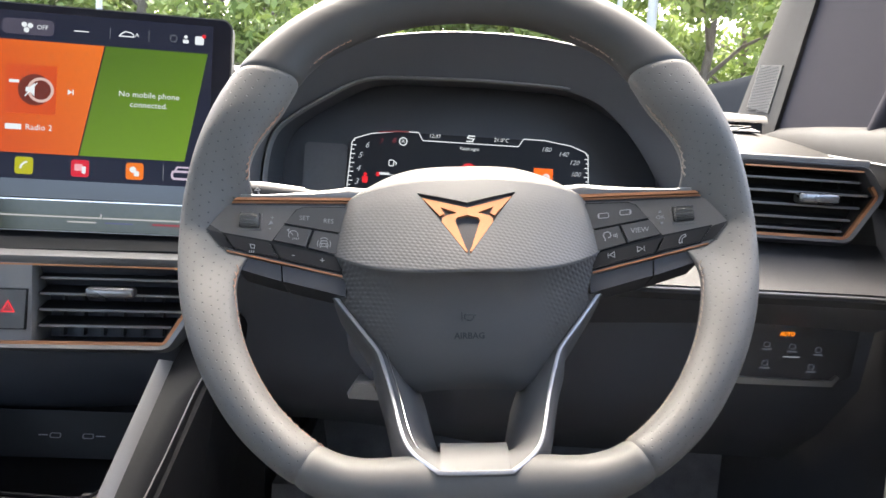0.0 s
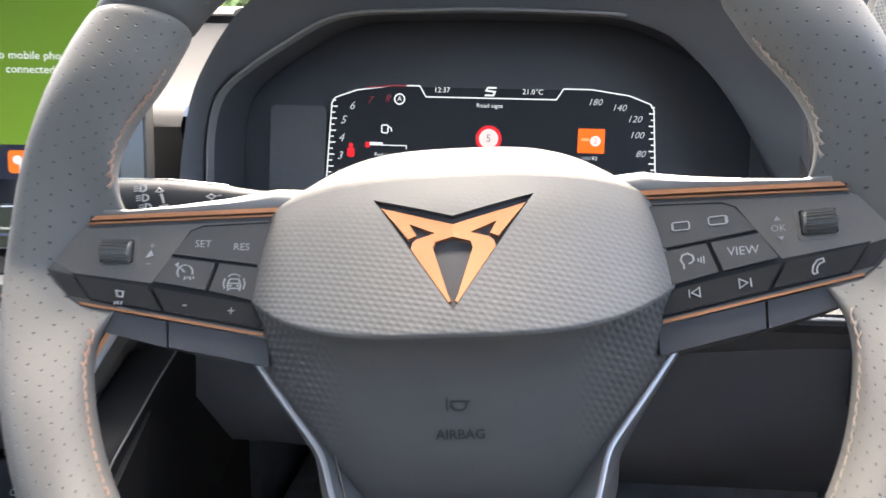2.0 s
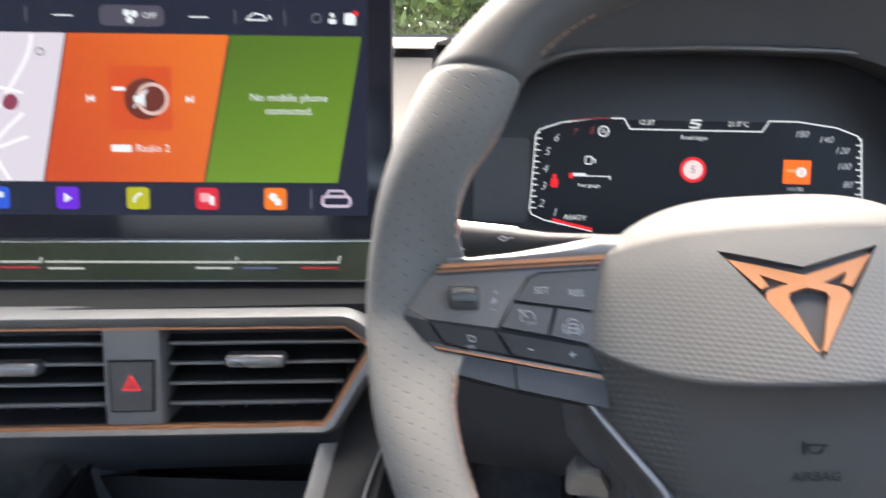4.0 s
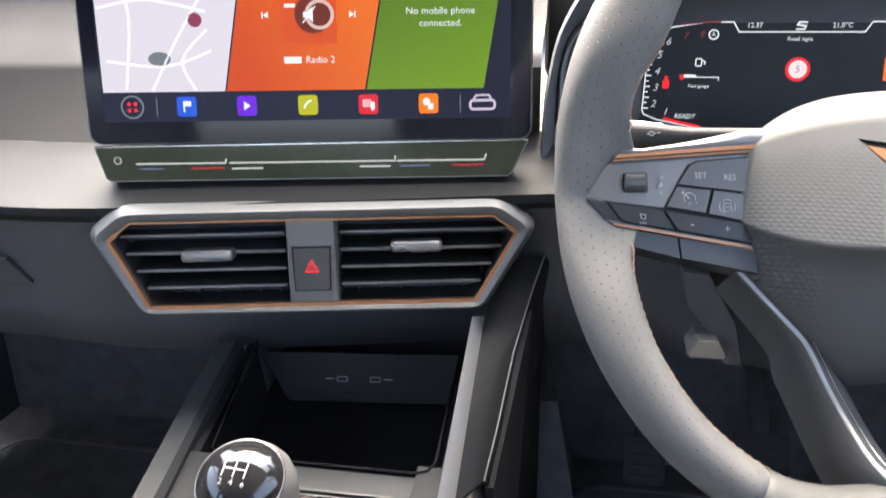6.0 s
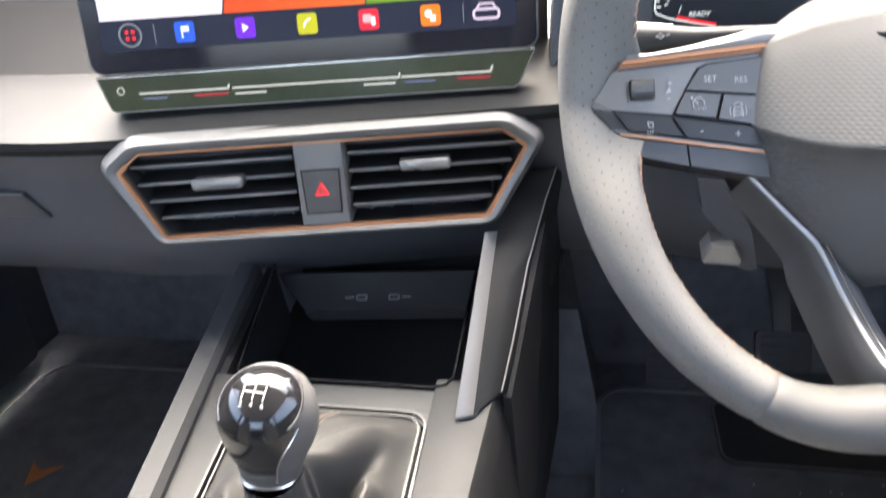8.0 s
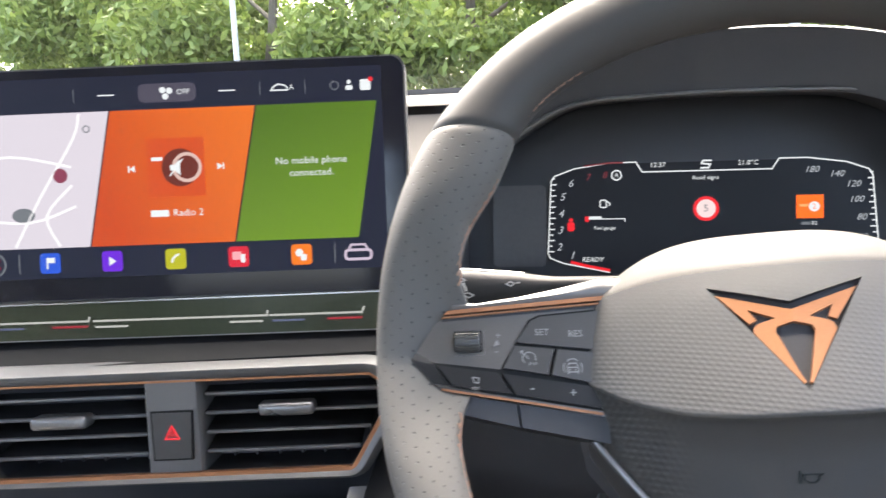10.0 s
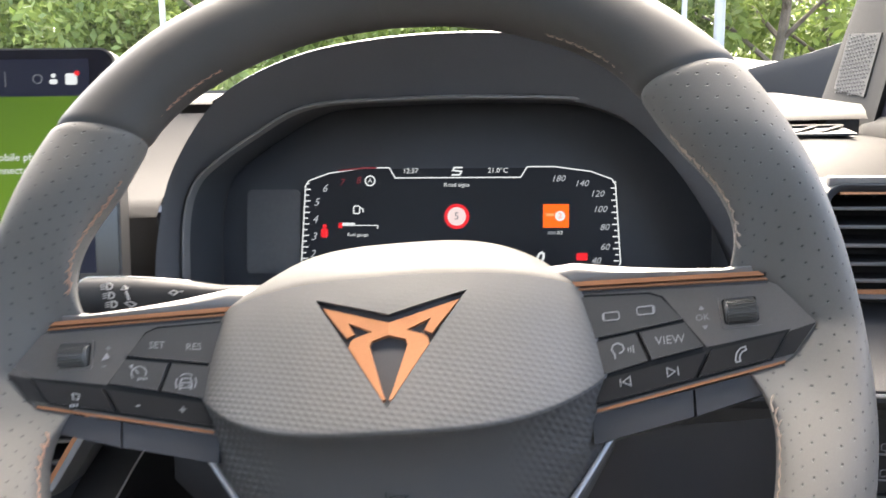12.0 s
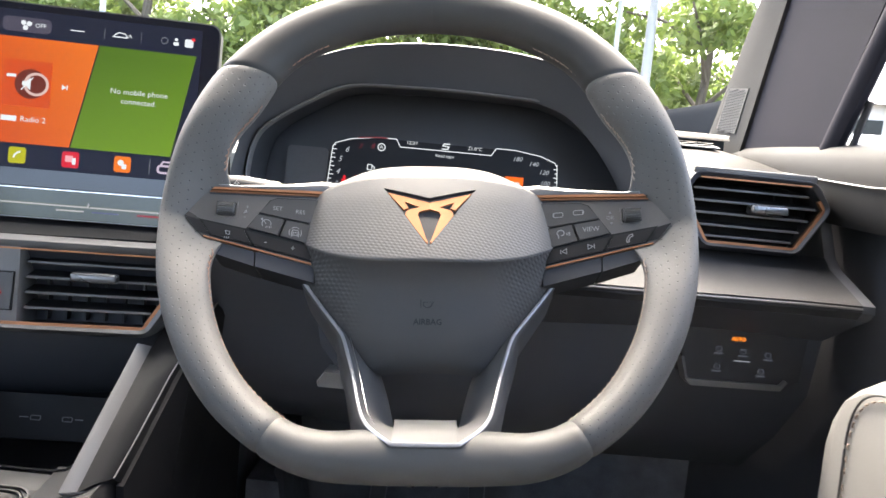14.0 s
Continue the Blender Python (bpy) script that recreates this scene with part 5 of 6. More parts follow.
cout = [(-0.1560, 0.0440), (-0.1315, 0.0630), (0.1330, 0.0640), (0.1600, 0.0445), (0.1210, -0.0180), (-0.1210, -0.0165)]
cv = air_vent("centre_air_vent", CV, "wide centre air vent in a satin surround with copper line", cin, cout, [(-0.0720, 0.0265, 0.0180), (0.0730, 0.0300, 0.0180)], (-0.0185, 0.0185))
part("hazard_block", skin([[(x, y, z) for x, y, z in ((-w, -0.0120, b), (w, -0.0120, b), (w, 0.053, t), (-w, 0.053, t))] for w, b, t in ((0.0172, -0.05, -0.05), (0.0172, -0.005, -0.001), (0.0160, -0.003, 0.0010))]), SATIN, cv, "satin grey block")
part("button_gap", plate([(-0.0125, 0.0000), (0.0125, 0.0000), (0.0136, 0.0316), (-0.0136, 0.0316)], -0.004, 0.0011, 0), TRAY, cv, "dark gap round the button")
hz = part("hazard_button", plate([(-0.0115, 0.0010), (0.0115, 0.0010), (0.0125, 0.0305), (-0.0125, 0.0305)], -0.004, 0.0014, 0.001), BUTTON, cv, "black hazard button")
part("triangle", ribbon([(-0.0044, 0.0138), (0.0044, 0.0138), (0.0, 0.0220)], 0.0008, 0.0013, 0.0018, True), glow("hazard red", lin("e82430"), 1.6), hz, "lit red triangle", smooth=False)
part("triangle", ribbon([(-0.0015, 0.0157), (0.0015, 0.0157), (0.0, 0.0186)], 0.0006, 0.0013, 0.0018, True), glow("hazard deep red", lin("d02028"), 1.0), hz, smooth=False)
part("copper_line", ribbon([cin[0], cin[1], cin[2], cin[3]], 0.0014, -0.003, 0.0012), COPPER, cv, "thin copper line", smooth=False)
part("pod", skin([[(x, y, z) for x, y in cout] for z in (-0.14, -0.046)]), SOFT, cv, "black vent housing")

RV = plane_frame((0.274, 0.680, 1.052), 0, 5)
rin = [(-0.062, 0.014), (-0.051, 0.034), (0.045, 0.034), (0.059, 0.014), (0.036, -0.022), (-0.040, -0.022)]
rout = [(-0.072, 0.016), (-0.058, 0.043), (0.052, 0.0405), (0.068, 0.015), (0.041, -0.028), (-0.046, -0.028)]
sv = air_vent("side_air_vent", RV, "driver's side air vent with a copper line", rin, rout, [(0.012, 0.010, 0.0165)], None, slats=(0.025, 0.0145, 0.004, -0.0065, -0.016), rim=HARD)

part("top_strip", bevel(skin([[(x, y, z) for y, z in ((0.0345, 0.0006), (0.0425, 0.0030), (0.0435, -0.004), (0.0345, -0.004))] for x in (-0.056, -0.02, 0.02, 0.0495)]), 0.0012), SATIN, sv, "satin strip above the vent")
part("copper_line", ribbon([(-0.050, 0.0335), (0.045, 0.0335)], 0.0014, -0.002, 0.0022), COPPER, sv, "thin copper line", smooth=False)

# ---- light switch ----
ls = thing("light_switch_panel", "black touch panel for the lights with an amber lamp", "switch panel", plane_frame((0.2835, 0.690, 0.937), 6, 2))
part("panel", plate([(-0.062, 0.040), (0.062, 0.040), (0.055, -0.026), (0.044, -0.032), (-0.042, -0.032), (-0.052, -0.026)], -0.05, 0.0, 0.002), HARD, ls)
part("lip", plate([(-0.057, -0.010), (-0.0545, -0.010), (-0.0495, -0.0290), (0.036, -0.0300), (0.041, -0.0250), (0.043, -0.0270), (0.037, -0.0350), (-0.046, -0.0350), (-0.051, -0.0300)], -0.01, 0.004, 0.0010), SATIN, ls, "grey lower lip")
writing("AUTO", 0.0046, -0.005, 0.0085, 0.0006, glow("amber", lin("ff8a1e"), 1.15), ls, bold=0.0003)
G_KEY = glow("key print", lin("4c4f58"), 1.0)
for x, y in ((-0.022, -0.0025), (0.0005, -0.0035), (0.024, -0.0055), (-0.022, -0.0185), (0.019, -0.0205)):
    part("key_mark", ribbon(rounded(x - 0.0025, x + 0.0025, y - 0.0006, y + 0.0034, 0.001, 2), 0.0006, 0.0002, 0.0006, True), G_KEY, ls, smooth=False)
    flat(rect(x - 0.0042, x + 0.0042, y - 0.0035, y - 0.0022), 0.0006, G_KEY, ls, "key_mark")
flat(rect(-0.007, 0.008, -0.0115, -0.0106), 0.0006, glow("key line", lin("8c9098"), 1.0), ls, "key_line")

# ---- centre console ----
CON = axes((-0.3295, 0.531, 0.814), (1, 0, 0), (0, 0.9766, 0.2149))
con = thing("centre_console", "grey centre console with a deep open tray", "console", CON)
part("deck", box(-0.098, -0.0665, -0.55, 0.028, -0.02, 0.0, 0.002), GREYTRIM, con)
part("deck", bevel(skin([[(0.0665, y, -0.005), (0.0665, y, 0.0), (x, y, 0.0), (x - 0.001, y, -0.005)] for y, x in ((-0.55, 0.0700), (-0.15, 0.0945), (-0.05, 0.1020), (0.034, 0.1085))]), 0.0015), GREYTRIM, con)
part("deck", box(-0.0672, 0.0672, 0.0025, 0.024, -0.02, -0.0004, 0.002), GREYTRIM, con)
part("deck", box(-0.0672, 0.0672, -0.55, -0.147, -0.02, -0.0004, 0.002), GREYTRIM, con)
part("side_rail", skin([[(x + e, y, z) for x, z in ((-0.098, -0.03), (-0.098, 0.004), (-0.102, 0.009), (-0.116, 0.009), (-0.121, 0.002), (-0.121, -0.03))] for y, e in ((-0.55, 0.030), (-0.15, 0.016), (0.05, 0.001), (0.14, -0.004))]), GREYTRIM, con, "raised grey side rail")
part("side_wall", box(-0.121, -0.105, -0.55, 0.60, -0.42, -0.02, 0.004), CARPET, con, "black carpeted side")
part("side_wall", box(0.058, 0.069, -0.55, 0.022, -0.42, -0.015, 0.004), CARPET, con, "black carpeted side")
part("side_wall", box(0.0850, 0.0930, 0.022, 0.60, -0.42, -0.035, 0.004), CARPET, con, "black carpeted side")
part("side_bolster", skin([[(x + e, y, z) for x, z in ((-0.012, -0.02), (-0.0005, -0.0012), (0.001, -0.003), (0.008, -0.04), (0.016, -0.12), (-0.004, -0.12))] for y, e in ((-0.55, 0.0700), (-0.15, 0.0945), (-0.05, 0.1020), (0.034, 0.1085), (0.10, 0.112))]), TRAY, con, "dark soft side bolster")
part("gaiter_frame", ribbon(rounded(-0.0665, 0.0665, -0.146, 0.0035, 0.014, 6), 0.0015, -0.002, 0.0018, True), FRAME, con, "satin chrome frame")
part("gaiter_frame", ribbon(rounded(-0.0625, 0.0625, -0.142, -0.0005, 0.012, 6), 0.0012, -0.004, 0.0014, True), FRAME, con, "inner frame line")
for qx in (-1, 1):
    for y0_, y1_ in ((-0.1475, -0.1325), (0.005, -0.0105)):
        part("frame_corner", plate([(qx * 0.0675, y0_), (qx * 0.0675, y1_), (qx * 0.0525, y0_)], -0.004, -0.0005, 0), GREYTRIM, con)
# tray
# Walls and floor wear TRAY, whose colour carries the depth's shade.
part("tray_wall", skin([[(x, y, z) for x, y in ((-0.102, 0.150), (-0.096, 0.024), (-0.090, 0.024), (-0.095, 0.150))] for z in (-0.07, -0.003)]), TRAY, con, "black tray wall")
part("tray_floor", box(-0.11, 0.10, 0.02, 0.24, -0.085, -0.075, 0), TRAY, con, "black rubber tray floor")
part("tray_lip", ribbon([(0.078, 0.150), (0.078, 0.036), (0.074, 0.029), (0.066, 0.026), (-0.074, 0.026), (-0.081, 0.032), (-0.094, 0.150)], 0.0018, -0.004, 0.0010), PIANO, con, "thin gloss black lip")
part("tray_wall", box(0.0795, 0.0845, 0.026, 0.16, -0.07, -0.014, 0.001), TRAY, con, "black tray wall")
part("tray_wall", box(-0.08, 0.079, 0.0235, 0.030, -0.075, -0.003, 0), TRAY, con, "black tray wall")
usb = part("socket_panel", plate([(-0.060, -0.020), (0.083, -0.020), (0.088, 0.022), (-0.090, 0.022)], -0.02, 0.0, 0.004), DARKSIDE, con, "dark socket panel", m=CON.inverted() @ plane_frame((-0.345, 0.704, 0.802), 6, 24))
part("socket_lip", plate([(-0.060, -0.0195), (0.083, -0.0195), (0.0845, -0.0125), (-0.0665, -0.0125)], -0.001, 0.0022, 0.001), DARKSIDE, usb, "raised lower lip")
for x in (-0.0145, 0.0145):
    part("usb_socket", ribbon(rounded(x - 0.0045, x + 0.0045, -0.0022, 0.0018, 0.0012, 3), 0.0008, 0.0, 0.0006, True), SATIN, usb, smooth=False)
    part("usb_mark", ribbon([(x * 1.75 - 0.004, 0.0), (x * 1.75 + 0.004, 0.0)], 0.0007, 0.0, 0.0004), MARK, usb, smooth=False)
part("tray_back", box(-0.12, 0.11, 0.215, 0.24, -0.10, 0.12, 0), TRAY, con, "black back of the tray")
# satin blade from deck to vent
bl = [(-0.2450, 0.528, 0.817), (-0.2335, 0.532, 0.8175), (-0.2275, 0.640, 0.900), (-0.2352, 0.628, 0.905)]
part("blade", bevel(skin([[Vector(p) + Vector((0.8 * d, d, -d)) for p in bl] for d in (0.0, 0.012)]), 0.0012), SATIN, con, "satin grey blade", m=CON.inverted())
cheek = [((-0.2330, 0.533, 0.8172), (-0.2180, 0.5562, 0.8192)), ((-0.2315, 0.562, 0.8400), (-0.2126, 0.5818, 0.8425)), ((-0.2295, 0.600, 0.8690), (-0.2054, 0.6238, 0.8807)), ((-0.2278, 0.636, 0.8965), (-0.2003, 0.6421, 0.8974)), ((-0.2240, 0.652, 0.9110), (-0.1952, 0.6607, 0.9143)), ((-0.2160, 0.672, 0.9300), (-0.1880, 0.6814, 0.9331))]
rows_c = []
for a, b in cheek:
    a, b = Vector(a), Vector(b)
    rows_c.append([a, a.lerp(b, 0.5) + Vector((0, -0.0012, 0.0012)), b, b + Vector((0.004, 0.006, -0.006)), b + Vector((0.006, 0.10, -0.10)), a + Vector((0.004, 0.10, -0.10))])
part("blade_panel", skin(rows_c), DARKSIDE, con, "black panel beside the blade", m=CON.inverted())
part("panel_edge", sweep([Vector(b) + Vector((0.001, 0.0005, 0.0005)) for a, b in cheek], lambda i: oval(0.0007, 0.0007, 6)), SATIN, con, "thin satin edge", m=CON.inverted())
part("blade_panel", skin([[Vector(p) + Vector((e, 0, 0)) for p in ((-0.217, 0.560, 0.812), (-0.200, 0.652, 0.900), (-0.197, 0.80, 0.90), (-0.197, 0.80, 0.60), (-0.210, 0.575, 0.60))] for e in (0.0, 0.006)]), TRAY, con, "black side of the console", m=CON.inverted())

# ---- gear lever ----
GK = pose(-0.3200, 0.432, 0.892, -8, 4, 0)
gear = thing("gear_lever", "manual gear lever with a grey ball knob and leather gaiter", "gear lever", GK)
knob = part("knob", lathe([(0.0, 0.0258), (0.008, 0.0246), (0.015, 0.0212), (0.0205, 0.0160), (0.0240, 0.0090), (0.0255, 0.0010), (0.0250, -0.0080), (0.0222, -0.0160), (0.0190, -0.0225), (0.0168, -0.0290), (0.0160, -0.0340), (0.0150, -0.0350)], 36), KNOB, gear, "satin grey ball knob")
rings = []
for i in range(9):
    a = radians(2 + 54 * i / 8)
    rings.append([(0.0264 * math.sin(a) * math.cos(2 * math.pi * j / 28), 0.0264 * math.sin(a) * math.sin(2 * math.pi * j / 28), 0.0264 * math.cos(a)) for j in range(28)])
capm = pose(0, 0, 0, 38, 0, 0)
capo = part("cap", moved(skin(rings), capm), PIANO, knob, "gloss black cap with the shift pattern")
part("cap_ring", moved(sweep([(0.0213 * math.cos(2 * math.pi * j / 32), 0.0213 * math.sin(2 * math.pi * j / 32), 0.0152) for j in range(-3, 20)], lambda i: oval(0.0007, 0.0007, 6)), capm), CHROME, knob, "chrome ring")
part("chin", skin([[(w * c, -math.sqrt(r * r - w * w * c * c), h) for c in (-1, -0.7, -0.35, 0, 0.35, 0.7, 1)] for h, r, w in ((0.004, 0.0262, 0.0215), (-0.002, 0.0262, 0.0190), (-0.008, 0.0256, 0.0158), (-0.014, 0.0236, 0.0128), (-0.020, 0.0208, 0.0106), (-0.0225, 0.0197, 0.0100))], closed=False, caps=False), PIANO, knob, "gloss black front")
part("chin_line", sweep([(w, -math.sqrt(r * r - w * w), h) for h, r, w in ((0.004, 0.0264, 0.0217), (-0.002, 0.0264, 0.0192), (-0.008, 0.0258, 0.0160), (-0.014, 0.0238, 0.0130), (-0.020, 0.0210, 0.0108), (-0.0290, 0.0192, 0.0100))], lambda i: oval(0.0005, 0.0005, 6)), CHROME, knob, "thin chrome line")
part("release", skin([[(w * c, -math.sqrt(r * r - w * w * c * c), h) for c in (-1, -0.5, 0, 0.5, 1)] for h, r, w in ((-0.0235, 0.0196, 0.0098), (-0.0240, 0.0206, 0.0096), (-0.0290, 0.0190, 0.0088), (-0.0295, 0.0174, 0.0088))], closed=False, caps=False), BUTTON, knob, "black reverse catch")
for j, x in enumerate((-0.0055, 0.0, 0.0055)):
    part("shift_line", moved(ribbon([(x, -0.003), (x, 0.005)], 0.0006, 0.0262, 0.0266), capm @ pose(0, 0, 0, 0, 0, 0)), MARK, capo, smooth=False)
    for ch, y in (("135"[j], 0.0075), ("246"[j], -0.0055)):
        w = writing(ch, 0.0042, 0, 0, 0, MARK, capo)
        w.matrix_basis = capm @ pose(x, y, 0.02655 - 0.9 * (x * x + y * y) / 0.053, math.degrees(-y / 0.0264) if y > 0 else math.degrees(-y / 0.0264), 0, 0)
part("shift_line", moved(ribbon([(-0.0055, 0.001), (0.0055, 0.001)], 0.0006, 0.0260, 0.0266), capm), MARK, capo, smooth=False)
part("collar", lathe([(0.0160, -0.0340), (0.0165, -0.0346), (0.0160, -0.0352)], 30), CHROME, gear, "chrome collar")
# gaiter: from the frame up to the collar, with folds
inv = GK.inverted() @ CON
outline = rounded(-0.0635, 0.0635, -0.143, 0.0005, 0.012, 8)


def along(pts, n):
    """n even steps round a closed outline."""
    segs = [math.dist(a, b) for a, b in zip(pts, pts[1:] + pts[:1])]
    total, out, i, run = sum(segs), [], 0, 0.0
    for k in range(n):
        want = total * k / n
        while run + segs[i] < want:
            run += segs[i]
            i += 1
        a, b, f = pts[i], pts[(i + 1) % len(pts)], (want - run) / max(segs[i], 1e-9)
        out.append((a[0] + (b[0] - a[0]) * f, a[1] + (b[1] - a[1]) * f))
    return out


base_pts = along(outline, 220)
top_c = CON.inverted() @ (GK @ Vector((0, 0, -0.0343)))


def near(a, at, width):
    d = math.atan2(math.sin(a - radians(at)), math.cos(a - radians(at)))
    return math.exp(-(d / radians(width)) ** 2)


def flap(a, at, width):
    """Like near(), with a flat top and steep sides."""
    d = math.atan2(math.sin(a - radians(at)), math.cos(a - radians(at)))
    return math.exp(-(d / radians(width)) ** 6)


def gaiter_point(x, y, t):
    """t runs from the frame (0) to the collar (1): draped ridges fore and aft, deep hollows at the sides."""
    a = math.atan2(y + 0.075, x)
    r_out = math.hypot(x - top_c.x, y - top_c.y)
    stem = 0.0163 + 0.0050 * (1 - t)
    ridge = min(1.0, flap(a, 84, 50) + 0.85 * near(a, -94, 22) + 0.6 * near(a, -56, 11) + 0.4 * near(a, 158, 12) + 0.25 * near(a, -140, 14))
    p = 1.15 * ridge + 2.5 * (1 - ridge)
    r = stem + (r_out - stem) * (1 - t) ** p
    d = Vector((x - top_c.x, y - top_c.y, 0)).normalized()
    rise = max(0.0, (t - 0.58) / 0.42)
    swell = 0.34 * near(a, 0, 52) + 0.24 * near(a, 186, 34) + 0.10
    low = swell * math.exp(-((t - 0.24) / 0.13) ** 2) + rise * rise * (3 - 2 * rise)
    h = ridge * t ** (1.45 - 0.55 * near(a, 88, 45)) + (1 - ridge) * low
    bell = math.sin(math.pi * t)
    fold = 0.0030 * math.sin(5 * a + 6 * t) + 0.0022 * math.sin(11 * a - 9 * t + 1) - 0.009 * near(a, -116 + 40 * t, 8) - 0.006 * near(a, 150 - 30 * t, 10) - 0.006 * near(a, -70 - 20 * t, 7) + 0.004 * near(a, 60 - 20 * t, 14)
    # a horizontal crease in the leather low on the stem
    fold += -0.004 * near(a, -115, 30) * math.exp(-((t - 0.55) / 0.12) ** 2) - 0.003 * near(a, 170, 40) * math.exp(-((t - 0.75) / 0.05) ** 2)
    r += fold * bell
    return (top_c.x + d.x * r, top_c.y + d.y * r, -0.002 + (top_c.z + 0.001) * h + 0.35 * fold * bell)


grings = [[gaiter_point(x, y, k / 40) for x, y in base_pts] for k in range(41)]
gaiter = part("gaiter", skin(grings, caps=False), GAITER, gear, "creased grey leather gaiter", m=inv)
for at in (-94, 86):
    seam = []
    for dx in (-0.0021, 0.0021):
        j = min(range(len(base_pts)), key=lambda q: abs(math.atan2(base_pts[q][1] + 0.075, base_pts[q][0]) - radians(at)))
        line = []
        for k in range(41):
            f = j + 5 * math.sin(k / 8) * (at < 0)
            a, b = (Vector(grings[k][(math.floor(f) + q) % len(base_pts)]) for q in (0, 1))
            line.append(a.lerp(b, f - math.floor(f)) + Vector((dx, -0.0004 if at < 0 else 0.0004, 0.0008)))
        for a, b in zip(line[:-1], line[1:]):
            seam.append(sweep([a.lerp(b, 0.1), a.lerp(b, 0.75)], lambda i: oval(0.00032, 0.00032, 5)))
    part("seam", join(*seam), THREAD, gaiter, "pale twin stitching")

# ---- cabin walls, roof, glass ----
XR, XL = 0.40, -1.12
# Roof out of view; its pale underside serves as a fill reflector.
tagged(part("ceiling", box(XL, XR, -1.35, 0.60, 1.54, 1.58, 0.01), HEADLINER), "unseen headliner, kept pale to bounce light", "ceiling", kind="structure")
tagged(part("wall_back", box(XL, XR, -1.42, -1.38, 0.36, 1.10, 0.01), SOFT), "dark rear panel of the cabin", "wall", kind="structure")


def pillar(name, a, b, w, d, label):
    """A padded roof pillar between two points."""
    p = thing(name, label, "pillar")
    a, b = Vector(a), Vector(b)
    part("trim", sweep([a.lerp(b, i / 8) for i in range(9)], lambda i: oval(w, d, 16, 0.7), up=(1, 0, 0)), NAVY, p)
    return p


PALE = surface("grey pillar cloth", (0.045, 0.045, 0.0435), 0.9, 0, 0.08, 1600, 0.35, 8, spec=0.08)


def front_pillar(s, label):
    """The windscreen pillar: pale cloth trim in front, dark inner panel behind. s: 1 on the driver's side."""
    p = thing("front_pillar", label, "pillar")
    lean = lambda z: 0.25 * max(0.0, z - 1.34)
    fx = (lambda x: x) if s > 0 else (lambda x: 2 * CX - x)
    rows_ = [(1.10, 1.115, 0.957, 0.768), (1.16, 1.065, 0.926, 0.729), (1.22, 1.014, 0.896, 0.690), (1.30, 0.947, 0.855, 0.637), (1.42, 0.846, 0.778, 0.540), (1.56, 0.728, 0.678, 0.450)]
    part("cloth_trim", skin([[(fx(0.346 - lean(z)), y1, z), (fx(0.345 - lean(z)), y1 * 0.55 + y0 * 0.45, z), (fx(0.345 - lean(z)), y1 * 0.12 + y0 * 0.88, z), (fx(0.347 - lean(z)), y0, z), (fx(0.40 - lean(z)), y0, z), (fx(0.40 - lean(z)), y1, z)] for z, y0, y1, y2 in rows_]), PALE, p, "grey cloth trim")
    part("inner_panel", skin([[(fx(0.354 - lean(z)), y2, z), (fx(0.350 - lean(z)), y1 - 0.001, z), (fx(0.40 - lean(z)), y1 - 0.001, z), (fx(0.364 - lean(z)), y2 + 0.004, z)] for z, y0, y1, y2 in rows_]), NAVY, p, "dark inner panel")
    return p


ap = front_pillar(1, "pale and dark windscreen pillar with a small speaker grille")
front_pillar(-1, "pale and dark windscreen pillar")
for x in (0.42, 2 * CX - 0.42):
    pillar("door_pillar", (x, -0.42, 0.9), (x * 0.93 + 2 * CX * 0.035, -0.50, 1.56), 0.07, 0.03, "dark pillar behind the front door")
    pillar("rear_pillar", (x, -1.25, 0.9), (x * 0.93 + 2 * CX * 0.035, -1.15, 1.56), 0.16, 0.03, "dark pillar beside the rear window")

# windscreen: a gently bowed pane from the scuttle to the roof
rows = []
for i in range(7):
    t = i / 6
    half_w = 0.78 - 0.09 * t
    rows.append([(CX + half_w * u, 1.345 - 0.765 * t + 0.06 * t * (1 - t) - 0.10 * u * u * (1 - t), 1.178 + 0.372 * t + 0.05 * t * (1 - t) - 0.01 * u * u) for u in [j / 6 - 1 for j in range(13)]])
ws = part("window_1", skin(rows, closed=False, caps=False), GLASS)
tagged(ws, "clear bowed windscreen glass", "windscreen", kind="structure")
ws.visible_shadow = False


band = []
for i in range(25):
    u = i / 12 - 1
    y = 1.315 - 0.10 * u * u
    z = 1.180 + 0.045 * max(0.0, (abs(u) - 0.75) / 0.25) ** 1.6
    band.append([(CX + 0.80 * u, y - 0.03, 1.130), (CX + 0.80 * u, y - 0.036, z - 0.012), (CX + 0.80 * u, y - 0.03, z), (CX + 0.80 * u, y, z), (CX + 0.80 * u, y, 1.130)])
tagged(part("trim", skin(band), PALE), "grey scuttle band along the foot of the windscreen", "trim", kind="structure")
tagged(part("wall_east", box(XR + 0.03, XR + 0.06, -1.4, 1.34, 0.36, 1.06, 0), SOFT), "dark side of the car body", "wall", kind="structure")
tagged(part("wall_west", box(XL - 0.06, XL - 0.03, -1.4, 1.34, 0.36, 1.06, 0), SOFT), "dark side of the car body", "wall", kind="structure")
# ---- doors ----
VINYL_PALE = surface("grey door vinyl", (0.17, 0.167, 0.16), 0.5, 0, 0.1, 1200, 0.35, 10)


